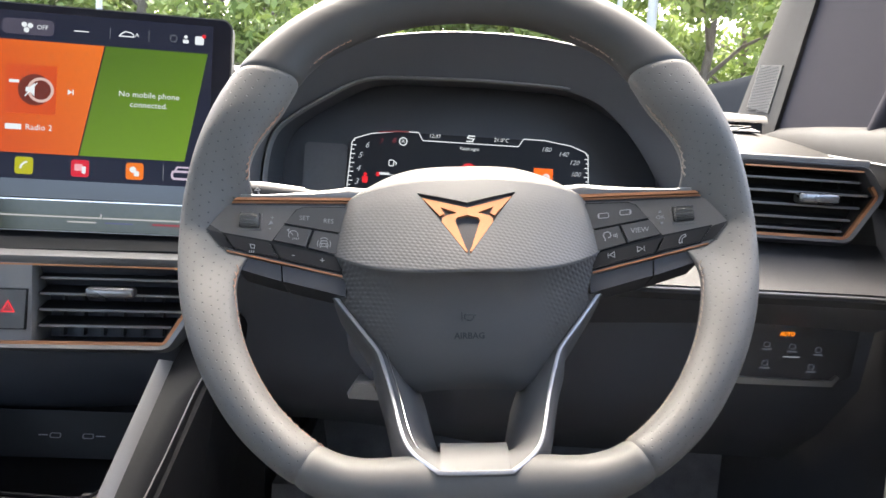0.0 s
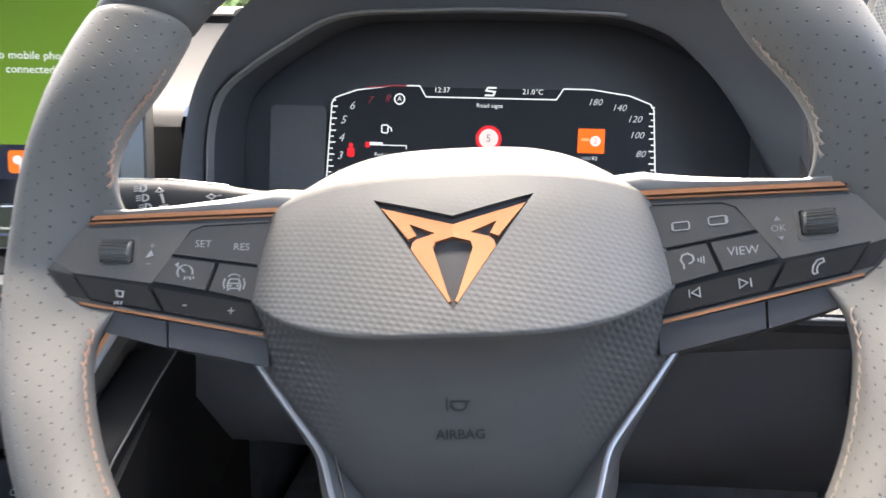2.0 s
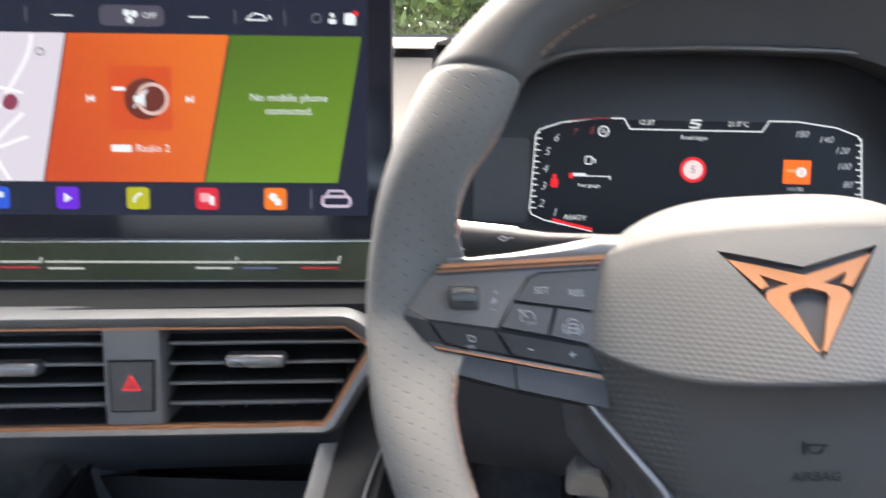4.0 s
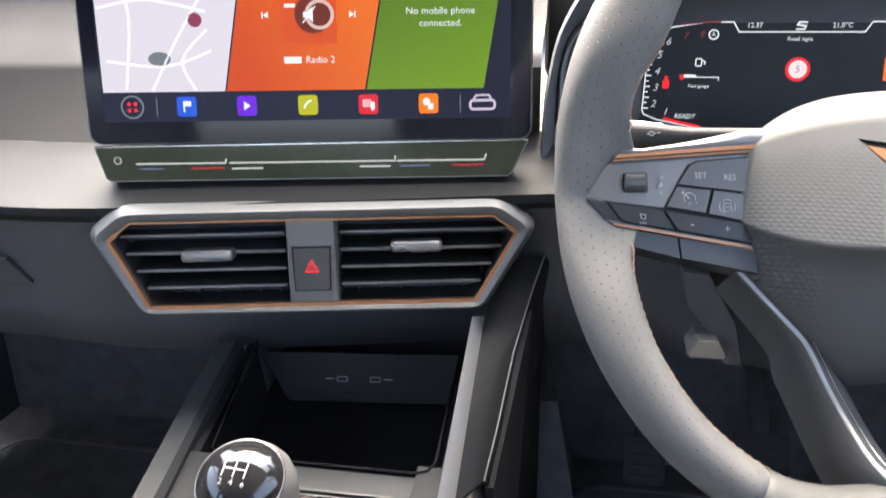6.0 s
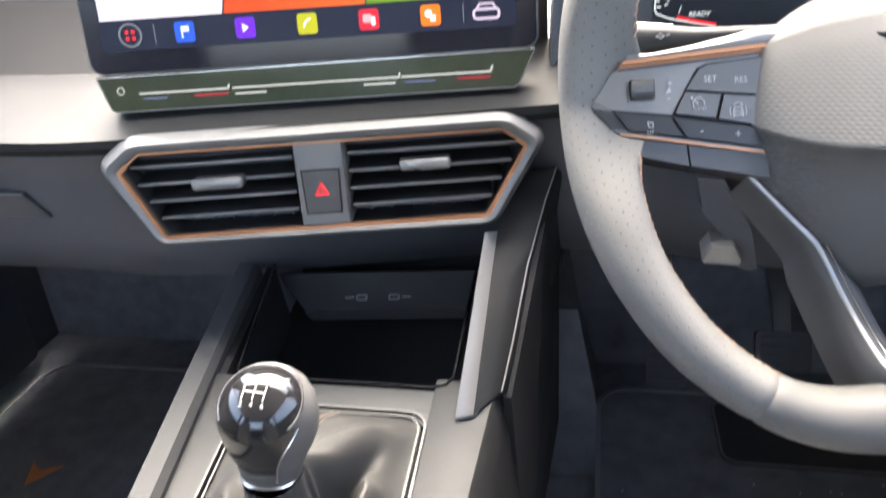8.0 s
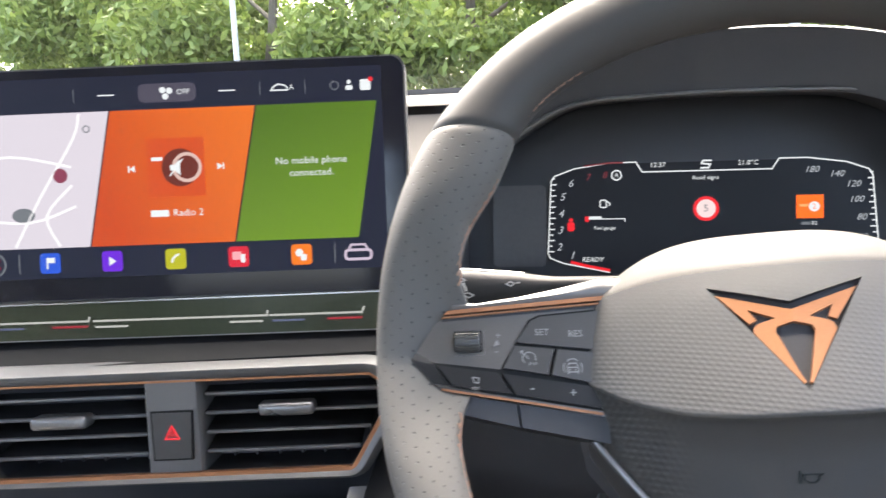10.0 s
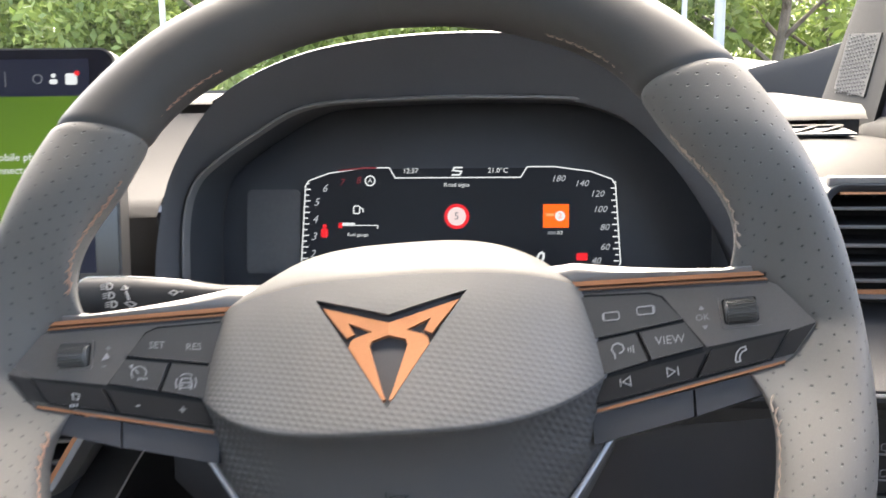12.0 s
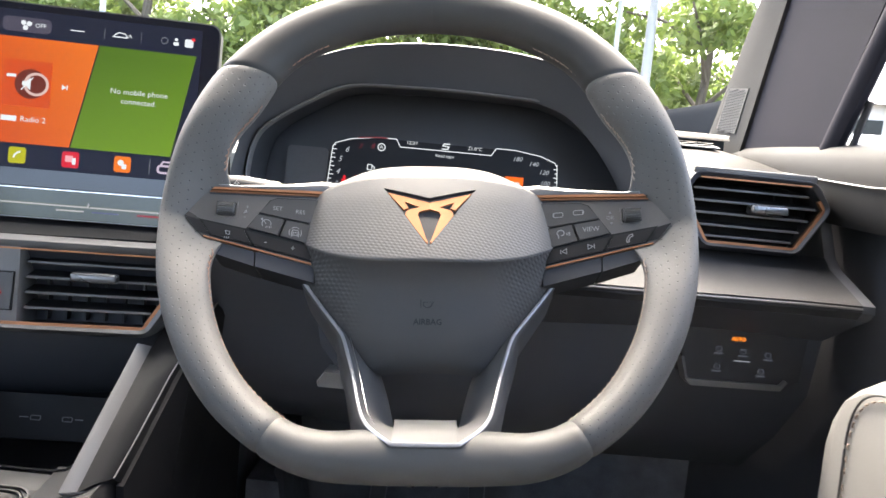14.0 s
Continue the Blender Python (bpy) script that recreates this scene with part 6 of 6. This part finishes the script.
def door(name, x, s, label):
    """A front door: panel, padded waist, bright line, armrest and glass. s: which way its inner face looks."""
    d = thing(name, label, "car door")
    part("panel", box(min(x, x - s * 0.05), max(x, x - s * 0.05), -0.45, 1.10, 0.42, 1.09, 0.012), SOFT, d, "black door panel")
    pad = [[(x + s * u, y, z + dz) for u, z in ((-0.06, 1.050), (0.034, 1.052), (0.045, 1.066), (0.047, 1.092), (0.043, 1.110), (0.033, 1.120), (0.012, 1.125), (-0.06, 1.122))] for y, dz in ((-0.45, -0.01), (0.5, -0.004), (0.80, 0.006), (0.945, 0.010), (0.968, 0.008), (0.980, -0.003), (0.984, -0.02))]
    part("waist_pad", skin(pad), surface("grey waist rail vinyl", (0.018, 0.0178, 0.0175), 0.65, 0, 0.12, 1800, 0.2, 7, spec=0.15), d, "padded grey waist rail")
    part("bright_line", sweep([(x + s * 0.0485, y, 1.088 + 0.014 * k) for y, k in ((-0.4, -0.3), (0.3, -0.2), (0.62, 0.0), (0.70, 0.35), (0.90, 1.25), (0.955, 1.4))], lambda i: oval(0.0013, 0.0008, 6)), SATIN, d, "thin bright line")
    ar = []
    for y, z, k in ((-0.40, 0.972, 1.0), (0.0, 0.972, 1.0), (0.30, 0.973, 1.0), (0.43, 0.973, 1.0), (0.485, 0.970, 1.0), (0.525, 0.961, 1.0), (0.552, 0.947, 0.99), (0.568, 0.928, 0.96), (0.574, 0.910, 0.88), (0.577, 0.890, 0.7)):
        ar.append([(x + s * u * k, y, w) for u, w in ((-0.01, 0.62), (0.070, 0.62), (0.080, 0.70), (0.083, z - 0.030), (0.080, z - 0.012), (0.070, z - 0.003), (0.055, z), (-0.01, z))])
    arm = part("armrest", skin(ar), VINYL_PALE, d, "grey stitched armrest")
    seam = [(0.518, 0.70), (0.526, 0.80), (0.530, 0.880), (0.531, 0.912), (0.526, 0.932), (0.512, 0.946), (0.485, 0.953), (0.43, 0.955), (0.30, 0.955), (0.1, 0.955)]
    sl = catmull([(x + s * 0.0832, y, z) for y, z in seam], 8)
    part("seam", sweep([p + Vector((0, 0.004, 0.003)) for p in sl], lambda i: oval(0.0009, 0.0009, 6)), VINYL, arm, "dark seam")
    st, run = [], 0.0
    for a, b in zip(sl, sl[1:]):
        run += (b - a).length
        if run > 0.0062:
            run = 0.0
            e = (b - a).normalized() * 0.0021
            st.append(sweep([a - e, a + Vector((s * 0.0006, 0, 0)), a + e], lambda i: oval(0.0007, 0.0007, 6)))
    part("stitching", join(*st), THREAD, arm, "pale stitching")
    part("frame", sweep([(x - s * 0.01, -0.44, 1.10), (x - s * 0.03, -0.44, 1.40), (x - s * 0.06, -0.40, 1.545), (x - s * 0.07, 0.30, 1.545), (x + s * 0.025, 0.648, 1.26), (x + s * 0.027, 0.750, 1.11)], lambda i: oval(0.009, 0.012, 10)), NAVY, d, "dark window frame")
    part("seal", sweep([(x + s * 0.018, 0.728, 1.11), (x + s * 0.018, 0.700, 1.165)], lambda i: oval(0.003, 0.004, 8)), HARD, d, "black window seal")
    g = part("glass", skin([[(x - s * 0.02, -0.44, 1.12), (x - s * 0.02, 0.90, 1.12)], [(x - s * 0.06, -0.40, 1.54), (x - s * 0.06, 0.33, 1.54)]], closed=False, caps=False), GLASS, d)
    g.visible_shadow = False
    return d


door("driver_door", 0.385, -1, "black driver's door with a padded waist and grey armrest")
door("passenger_door", 2 * CX - 0.385, 1, "black passenger door with a padded waist and grey armrest")
# pillar-foot speaker grille
GR = axes((0.3442, 0.993, 1.179), (0, -1, 0), (0, 0, 1))
sg = part("speaker_grille", plate([(-0.016, 0.0258), (0.055, 0.0185), (0.028, -0.0335), (-0.043, -0.0230)], -0.008, 0.0, 0.002), surface("speaker mesh", (0.075, 0.075, 0.073), 0.5, 0.2, 0.1, 900, 0.2, 20), ap, "perforated grey speaker grille", m=GR)
holes = []
for j in range(17):
    y = -0.030 + j * 0.0034
    for i in range(16):
        x = -0.047 + i * 0.0068 + (0.0034 if j % 2 else 0)
        if -0.039 + (y + 0.023) * 0.53 < x < 0.026 + (y + 0.030) * 0.46 and -0.028 - (x + 0.03) * 0.1 < y < 0.024 - (x + 0.008) * 0.1:
            holes.append(moved(plate([(2.0 * a, b) for a, b in disc(0, 0, 0.00125, 6)], 0, 0.0005, 0), Matrix.Translation((x, y, 0.0))))
part("mesh_holes", join(*holes), HARD, sg, "dark holes", smooth=False)


# ---- seats ----
def seat(name, x, y_, label):
    s = thing(name, label, "car seat", pose(x, y_, 0))
    def slab(sections, n=26, e=0.62):
        return skin([[(px, cy + py * dy, cz + py * dz) for px, py in oval(w, h, n, e)] for w, h, cy, cz, dy, dz in sections])
    # cushion: sections along y
    cush = []
    for y, w, zt in ((0.612, 0.115, 0.590), (0.609, 0.145, 0.606), (0.600, 0.165, 0.615), (0.580, 0.183, 0.621), (0.545, 0.195, 0.623), (0.50, 0.202, 0.620), (0.35, 0.215, 0.595), (0.15, 0.22, 0.570), (-0.08, 0.22, 0.555)):
        cush.append([(px, y, zt - 0.055 + pz) for px, pz in oval(w, 0.055, 28, 0.55)])
    c = part("cushion", skin(cush), SEATCLOTH, s, "pale grey cloth cushion")
    for q in (-1, 1):
        bol = [[(q * (0.215 + bx), y, z + bz) for bx, bz in oval(0.048, 0.062, 18, 0.8)] for y, z in ((0.545, 0.545), (0.53, 0.575), (0.48, 0.595), (0.30, 0.605), (0.0, 0.600), (-0.10, 0.60))]
        part("side_bolster", skin(bol), VINYL, s, "dark vinyl side bolster")
        run = [(q * 0.80 * w, y, zt - 0.055 + 0.055 * (1 - 0.80 ** 3.64) ** (1 / 3.64) + 0.0002) for y, w, zt in ((0.600, 0.165, 0.615), (0.580, 0.183, 0.621), (0.545, 0.195, 0.623), (0.50, 0.202, 0.620), (0.35, 0.215, 0.595))]
        part("piping", sweep(catmull(run, 4), lambda i: oval(0.0011, 0.0011, 6)), VINYL, c, "dark seam")
        ln, st, go = catmull([(px - q * 0.006, py, pz + 0.0006) for px, py, pz in run], 14), [], 0.0
        for a, b in zip(ln, ln[1:]):
            go += (b - a).length
            if go > 0.006:
                go = 0.0
                e = (b - a).normalized() * 0.002
                st.append(sweep([a - e, a + Vector((0, 0, 0.0005)), a + e], lambda i: oval(0.0006, 0.0006, 5)))
        part("stitching", join(*st), THREAD, c, "pale stitching")
    part("base", box(-0.22, 0.22, -0.05, 0.50, 0.42, 0.53, 0.03), HARD, s, "black seat base")
    back = []
    for t in (0, 0.05, 0.3, 0.6, 0.85, 0.97, 1.0):
        w = 0.23 - 0.05 * t - (0.05 if t == 1.0 else 0)
        cy, cz = -0.20 - 0.22 * t, 0.58 + 0.60 * t
        back.append([(px, cy + py, cz) for px, py in oval(w, 0.06 if t < 1 else 0.03, 28, 0.6)])
    part("backrest", skin(back), SEATCLOTH, s, "pale grey cloth backrest")
    part("headrest", skin([[(px, -0.44 + py - (z - 1.22) * 0.2, z) for px, py in oval(w, 0.045, 22, 0.6)] for z, w in ((1.21, 0.09), (1.22, 0.12), (1.30, 0.125), (1.37, 0.115), (1.385, 0.08))]), VINYL, s, "dark vinyl headrest")
    return s


seat("driver_seat", 0.02, 0.0, "pale grey cloth driver's seat with dark bolsters")
seat("passenger_seat", -0.745, -0.032, "pale grey cloth passenger seat with dark bolsters")


# ---- pedals ----
def pedal(name, x, y, z, w, h, label):
    p = thing(name, label, "pedal", pose(x, y, z, 62, 0, 0))
    part("pad", plate(rounded(-w, w, -h, h, 0.006), -0.006, 0.004, 0.002), RUBBER, p, "ribbed rubber pad")
    for i in range(4):
        part("rib", box(-w * 0.8, w * 0.8, -h * 0.75 + i * h * 0.45, -h * 0.6 + i * h * 0.45, 0.003, 0.006, 0.0008), RUBBER, p)
    part("arm", sweep([(0, h * 0.5, -0.006), (0, h + 0.04, -0.02), (0.0, h + 0.10, -0.07), (0.0, h + 0.2, -0.17)], lambda i: oval(0.012, 0.006, 10, 0.6)), METAL, p, "grey steel arm")
    return p


pedal("clutch_pedal", -0.060, 1.02, 0.528, 0.026, 0.030, "black clutch pedal with a ribbed pad")
pedal("brake_pedal", 0.083, 1.02, 0.555, 0.034, 0.026, "black brake pedal with a ribbed pad")
cl = thing("column_lever", "grey steering column adjuster lever with a bracket", "lever", plane_frame((-0.07, 0.645, 0.905), 0, 0))
part("bracket", plate([(-0.021, 0.034), (-0.004, 0.033), (0.017, -0.004), (0.024, -0.034), (0.013, -0.034), (0.005, -0.016), (-0.016, 0.009)], -0.03, 0.0, 0.003), SOFT, cl, "grey bracket")
part("pad", skin([[(-w * 0.55, 0.012, z), (w * 0.55, 0.012, z), (w, -0.001, z), (w * 0.95, -0.006, z), (-w * 0.95, -0.006, z), (-w, -0.001, z)] for w, z in ((0.0125, -0.02), (0.0135, 0.002), (0.012, 0.006))]), METAL, cl, "pale metal pad", m=pose(-0.002, -0.0195, 0.006) @ Matrix.Diagonal((1, 0.7, 1, 1)))

# ---- floor mats and tunnel ----
def mat(name, x0, x1, y0, y1, label):
    m = thing(name, label, "floor mat")
    z = 0.402
    part("carpet", moved(plate(rounded(x0, x1, y0, y1, 0.05, 6), 0, 0.008, 0.003), Matrix.Translation((0, 0, z))), CARPET, m)
    part("binding", moved(ribbon(rounded(x0 + 0.004, x1 - 0.004, y0 + 0.004, y1 - 0.004, 0.048, 6), 0.007, 0.006, 0.0105, True), Matrix.Translation((0, 0, z))), surface("mat binding", (0.2, 0.2, 0.21), 0.8, 0, 0.1, 900, 0.4, 20), m, "dark woven binding")
    return m


dmat = mat("floor_mat", -0.15, 0.30, 0.42, 1.12, "black carpet mat with bound edge before the driver's seat")
part("heel_pad", plate(rounded(0.015, 0.25, 0.965, 1.10, 0.02), 0.4105, 0.4125, 0.001), RUBBER, dmat, "rubber heel pad")
part("pad_edge", moved(ribbon(rounded(0.017, 0.248, 0.967, 1.098, 0.02), 0.003, 0.4120, 0.4140, True), Matrix.Identity(4)), surface("pad edge", (0.16, 0.16, 0.17), 0.7, 0, 0.1, 900, 0.2, 20), dmat, "grey moulded pad edge")
pmat = mat("floor_mat", -1.08, -0.53, 0.42, 1.10, "black carpet mat with copper emblem before the passenger seat")
ORANGE_THREAD = surface("copper thread", (0.5, 0.19, 0.06), 0.8, 0, 0.2, 900, 0.4, 60)
part("emblem", plate([(-0.022, 0.020), (0, 0.008), (0.028, 0.024), (0.002, -0.022)], 0, 0.002, 0), ORANGE_THREAD, pmat, "copper woven emblem", m=pose(-0.925, 0.835, 0.411, 0, 0, -8))
for i in range(5):
    part("emblem_bar", box(-0.055 + i * 0.020, -0.039 + i * 0.020, -0.006, 0.006, 0, 0.002, 0), ORANGE_THREAD, pmat, m=pose(-0.898, 0.782, 0.411, 0, 0, 4))
part("foot_well_trim", skin([[(x, y, z) for x, z in ((-0.215, 0.40), (-0.150, 0.40), (-0.150 - 0.03 * k, 0.52), (-0.175 - 0.03 * k, 0.66), (-0.215, 0.66))] for y, k in ((0.93, 0), (0.96, 0.4), (1.05, 0.7), (1.2, 1))]), CARPET, dmat, "carpeted foot rest")
crumb_rng = random.Random(3)
crumbs = join(*[moved(box(-0.0009, 0.0009, -0.0007, 0.0007, 0, 0.0012, 0), Matrix.Translation((crumb_rng.uniform(-0.12, 0.26), crumb_rng.uniform(0.64, 0.95), 0.4105))) for i in range(34)])
tagged(part("crumbs", crumbs, surface("pale crumbs", (0.6, 0.58, 0.55), 0.8, 0, 0.1, 300, 0, 20)), "tiny pale crumbs scattered on the driver's mat", "crumbs", kind="stuff")
# glove box pull
gb = thing("glove_box", "black glove box door with a pull handle", "glove box")
GLF = axes((-0.60, 0.6275, 0.930), (1, 0, 0), (0, -0.215, 0.9766))
part("handle", plate([(-0.20, 0.0), (0.0, 0.0), (0.015, -0.022), (-0.20, -0.022)], -0.006, 0.002, 0.001), HARD, gb, "black recessed pull", m=GLF)
part("handle_edge", ribbon([(-0.20, 0.0006), (0.0, 0.0006)], 0.0010, 0.0015, 0.0028), SATIN, gb, "thin edge", smooth=False, m=GLF)

# ---- outside ----
LEAF = bpy.data.materials.new("leaves")
LEAF.use_nodes = True
nt = LEAF.node_tree
bs = nt.nodes["Principled BSDF"]
geo = nt.nodes.new("ShaderNodeNewGeometry")
cr = nt.nodes.new("ShaderNodeValToRGB")
cr.color_ramp.elements[0].color, cr.color_ramp.elements[1].color = (0.10, 0.15, 0.03, 1), (0.24, 0.31, 0.08, 1)
link(nt, geo.outputs["Random Per Island"], cr.inputs[0])
link(nt, cr.outputs[0], bs.inputs["Base Color"])
bs.inputs["Roughness"].default_value = 0.55
bs.inputs["Transmission Weight"].default_value = 0.0
tl = nt.nodes.new("ShaderNodeBsdfTranslucent")
link(nt, cr.outputs[0], tl.inputs["Color"])
mx = nt.nodes.new("ShaderNodeMixShader")
mx.inputs[0].default_value = 0.4
link(nt, bs.outputs[0], mx.inputs[1])
link(nt, tl.outputs[0], mx.inputs[2])
link(nt, mx.outputs[0], nt.nodes["Material Output"].inputs["Surface"])
BARK = surface("bark", (0.12, 0.10, 0.08), 0.9, 0, 0.35, 60, 1.0, 8)
rng = np.random.default_rng(7)


def leaves(clusters, count, size):
    """Many small bent leaf cards scattered in clusters (centre, radius)."""
    verts, faces = [], []
    cl_ = np.array([c for c, r in clusters]), np.array([r for c, r in clusters])
    pick = rng.integers(0, len(clusters), count)
    d = rng.normal(size=(count, 3))
    d /= np.linalg.norm(d, axis=1)[:, None]
    rad = rng.random(count) ** 0.45
    pos = cl_[0][pick] + d * (rad * cl_[1][pick])[:, None] * np.array([1, 1, 0.75])
    a = rng.normal(size=(count, 3))
    a /= np.linalg.norm(a, axis=1)[:, None]
    b = np.cross(a, rng.normal(size=(count, 3)))
    b /= np.linalg.norm(b, axis=1)[:, None]
    s = size * (0.6 + 0.8 * rng.random(count))[:, None]
    q = np.stack([pos - a * s, pos + b * s * 0.45, pos + a * s, pos - b * s * 0.45], 1).reshape(-1, 3)
    me = bpy.data.meshes.new("crown")
    me.from_pydata(q.tolist(), [], [(4 * i, 4 * i + 1, 4 * i + 2, 4 * i + 3) for i in range(count)])
    me.materials.append(LEAF)
    return me


def tree(x, y, h, spread_r, count, low, label, size=0.10):
    t = thing("tree", label, "tree", pose(x, y, GROUND_Z), group="trees round the car park")
    trunk = [(0, 0, -0.2), (0.1 * rng.normal(), 0.05, h * 0.2), (0.2 * rng.normal(), 0.1 * rng.normal(), h * 0.45), (0.3 * rng.normal(), 0.2 * rng.normal(), h * 0.85)]
    tp = catmull(trunk, 4)
    bms = [sweep(tp, lambda i: oval((0.018 * h) * (1 - 0.8 * i / len(tp)), (0.018 * h) * (1 - 0.8 * i / len(tp)), 8), up=(0.9, 0.1, 0.1))]
    clusters = []
    for i in range(12):
        k = low + (0.95 - low) * (i + 0.5) / 12
        p = tp[min(len(tp) - 1, int(k * len(tp)))]
        a = i * 2.4 + rng.random()
        r = spread_r * (1.0 - 0.55 * abs(k - 0.5)) * (0.6 + 0.5 * rng.random())
        e = p + Vector((math.cos(a) * r, math.sin(a) * r, h * 0.07 + 0.4 * rng.random()))
        mid = p.lerp(e, 0.5) + Vector((0, 0, 0.15))
        bms.append(sweep([p, mid, e], lambda j: oval(0.006 * h * (1 - 0.3 * j), 0.006 * h * (1 - 0.3 * j), 6), up=(0.1, 0.2, 0.97)))
        for f in (0.55, 0.8, 1.05):
            c = p.lerp(e, f) + Vector(rng.normal(size=3) * 0.25 * spread_r)
            clusters.append((tuple(c), spread_r * (0.22 + 0.2 * rng.random())))
    part("trunk", join(*bms), BARK, t, "grey-brown trunk and limbs")
    ob = new("crown", leaves(clusters, count, size))
    ob.parent = t
    ob["label"] = "pale green summer leaves"
    return t


for x, y, h, r, c, lo in ((-9.5, 15.0, 8.5, 2.6, 26000, 0.08), (-6.0, 13.5, 8.0, 2.6, 26000, 0.08), (-2.6, 15.5, 9.0, 2.8, 26000, 0.08), (0.6, 14.5, 8.5, 2.5, 26000, 0.08), (-13.5, 16.0, 9.0, 3.0, 26000, 0.08), (3.8, 13.4, 7.5, 2.1, 9000, 0.36), (5.9, 16.0, 7.0, 2.0, 9000, 0.25)):
    tree(x, y, h, r, c, lo, "leafy green tree at the edge of the car park")
hb = []
for i in range(60):
    hb.append(((-16 + i * 0.36 + 0.2 * rng.normal(), 17.5 + 0.5 * rng.normal(), 0.6 + 3.2 * rng.random()), 0.7 + 0.4 * rng.random()))
hedge = new("hedge", leaves(hb, 30000, 0.11))
tagged(hedge, "dense green hedge along the car park edge", "hedge", kind="stuff")
POLE = surface("galvanised steel", (0.38, 0.38, 0.37), 0.5, 0.0, 0.1, 60, 0.1, 3)
for x, y, r in ((2.14, 12.0, 0.045), (2.64, 12.0, 0.085), (-5.6, 11.5, 0.05)):
    p = thing("lamp_post", "pale grey steel lamp post", "lamp post", pose(x, y, GROUND_Z), group="lamp posts")
    part("shaft", lathe([(r * 1.7, 0), (r * 1.7, 0.5), (r, 0.55), (r * 0.75, 6.0), (0.01, 6.02)], 16), POLE, p)
    part("arm", sweep([(0, 0, 5.9), (0, -0.4, 6.15), (0, -0.9, 6.2)], lambda i: oval(0.03, 0.03, 8), up=(1, 0, 0)), POLE, p)
    part("lamp_head", box(-0.12, 0.12, -1.4, -0.85, 6.15, 6.25, 0.03), POLE, p)


def parked_car(x, y, rz, paint, label, k=1.0):
    """A hatchback seen from the front or side."""
    c = thing("parked_car", label, "car", pose(x, y, GROUND_Z, 0, 0, rz), group="parked cars")
    prof = [(-2.1, 0.35, 0.80), (-2.08, 0.75, 0.84), (-1.95, 0.92, 0.85), (-1.1, 1.0, 0.87), (-1.0, 1.02, 0.87), (-0.3, 1.40, 0.66), (0.2, 1.47, 0.62), (1.0, 1.45, 0.62), (1.7, 1.25, 0.66), (2.0, 1.0, 0.80), (2.1, 0.7, 0.82), (2.1, 0.35, 0.80)]
    body = []
    for yy, zt, w in prof:
        zt *= k
        body.append([(px, yy, z) for px, z in ((-0.84, 0.25), (-0.88, 0.6), (-0.87, min(0.95, zt - 0.02)), (-w, zt - 0.03), (-w * 0.85, zt), (0, zt + 0.02), (w * 0.85, zt), (w, zt - 0.03), (0.87, min(0.95, zt - 0.02)), (0.88, 0.6), (0.84, 0.25))])
    b = part("body", skin(body), paint, c)
    dark = surface("car glass", (0.02, 0.025, 0.03), 0.05, 0, 0.05, 100, 0, 3)
    part("windscreen", skin([[(-0.80, -0.99, 1.035 * k), (0.80, -0.99, 1.035 * k)], [(-0.60, -0.33, 1.40 * k), (0.60, -0.33, 1.40 * k)]], closed=False, caps=False), dark, c, "dark windscreen")
    for s in (-1, 1):
        part("side_window", skin([[(s * 0.885, -0.85, 0.97), (s * 0.885, 1.6, 0.97)], [(s * 0.67, -0.25, 1.38 * k), (s * 0.67, 1.3, 1.38 * k)]], closed=False, caps=False), dark, c, "dark side window")
        part("headlight", box(s * 0.62 - 0.16, s * 0.62 + 0.16, -2.11, -2.0, 0.62, 0.76, 0.03), POLE, c, "clear headlight")
        for yy in (-1.3, 1.3):
            w = part("wheel", moved(lathe([(0.20, -0.1), (0.31, -0.1), (0.32, 0), (0.31, 0.1), (0.2, 0.1)], 24), pose(s * 0.80, yy, 0.32, 0, 90, 0)), RUBBER, c, "black tyre")
            part("rim", moved(lathe([(0.01, -0.06), (0.19, -0.09), (0.2, 0.09), (0.01, 0.06)], 20), pose(s * 0.82, yy, 0.32, 0, 90, 0)), POLE, w, "grey alloy rim")
    return c


WHITE_CAR = surface("white car paint", (0.35, 0.35, 0.35), 0.2, 0, 0.03, 30, 0, 2, coat=0.5)
GREY_CAR = surface("silver car paint", (0.07, 0.075, 0.08), 0.35, 0.0, 0.05, 30, 0, 2, coat=0.5)
parked_car(0.75, 5.0, 3, GREY_CAR, "silver parked hatchback facing the windscreen")
parked_car(2.75, 4.9, -2, WHITE_CAR, "white parked hatchback facing the windscreen")
parked_car(-3.4, 9.6, 0, GREY_CAR, "silver parked hatchback under the trees")

# far building
STONE = surface("pale plaster", (0.55, 0.5, 0.44), 0.8, 0, 0.08, 20, 0.2, 0.4)
bd = thing("building", "pale long building with tall windows and a grey roof", "building", pose(19.0, 34.0, GROUND_Z, 0, 0, -20))
part("wall", box(-9, 9, -4, 4, 0, 5.0, 0), STONE, bd)
part("roof", skin([[(x, -4.4, 5.0), (x, 0, 6.6), (x, 4.4, 5.0)] for x in (-9.4, 9.4)], closed=True), surface("slate", (0.16, 0.16, 0.17), 0.7, 0, 0.15, 20, 0.3, 1), bd)
for i in range(9):
    w = part("window", box(-8.2 + i * 1.9, -7.2 + i * 1.9, -4.05, -3.9, 1.6, 4.4, 0), PIANO, bd, "dark tall window")
    part("sill", box(-8.3 + i * 1.9, -7.1 + i * 1.9, -4.15, -3.95, 1.5, 1.6, 0), STONE, w)
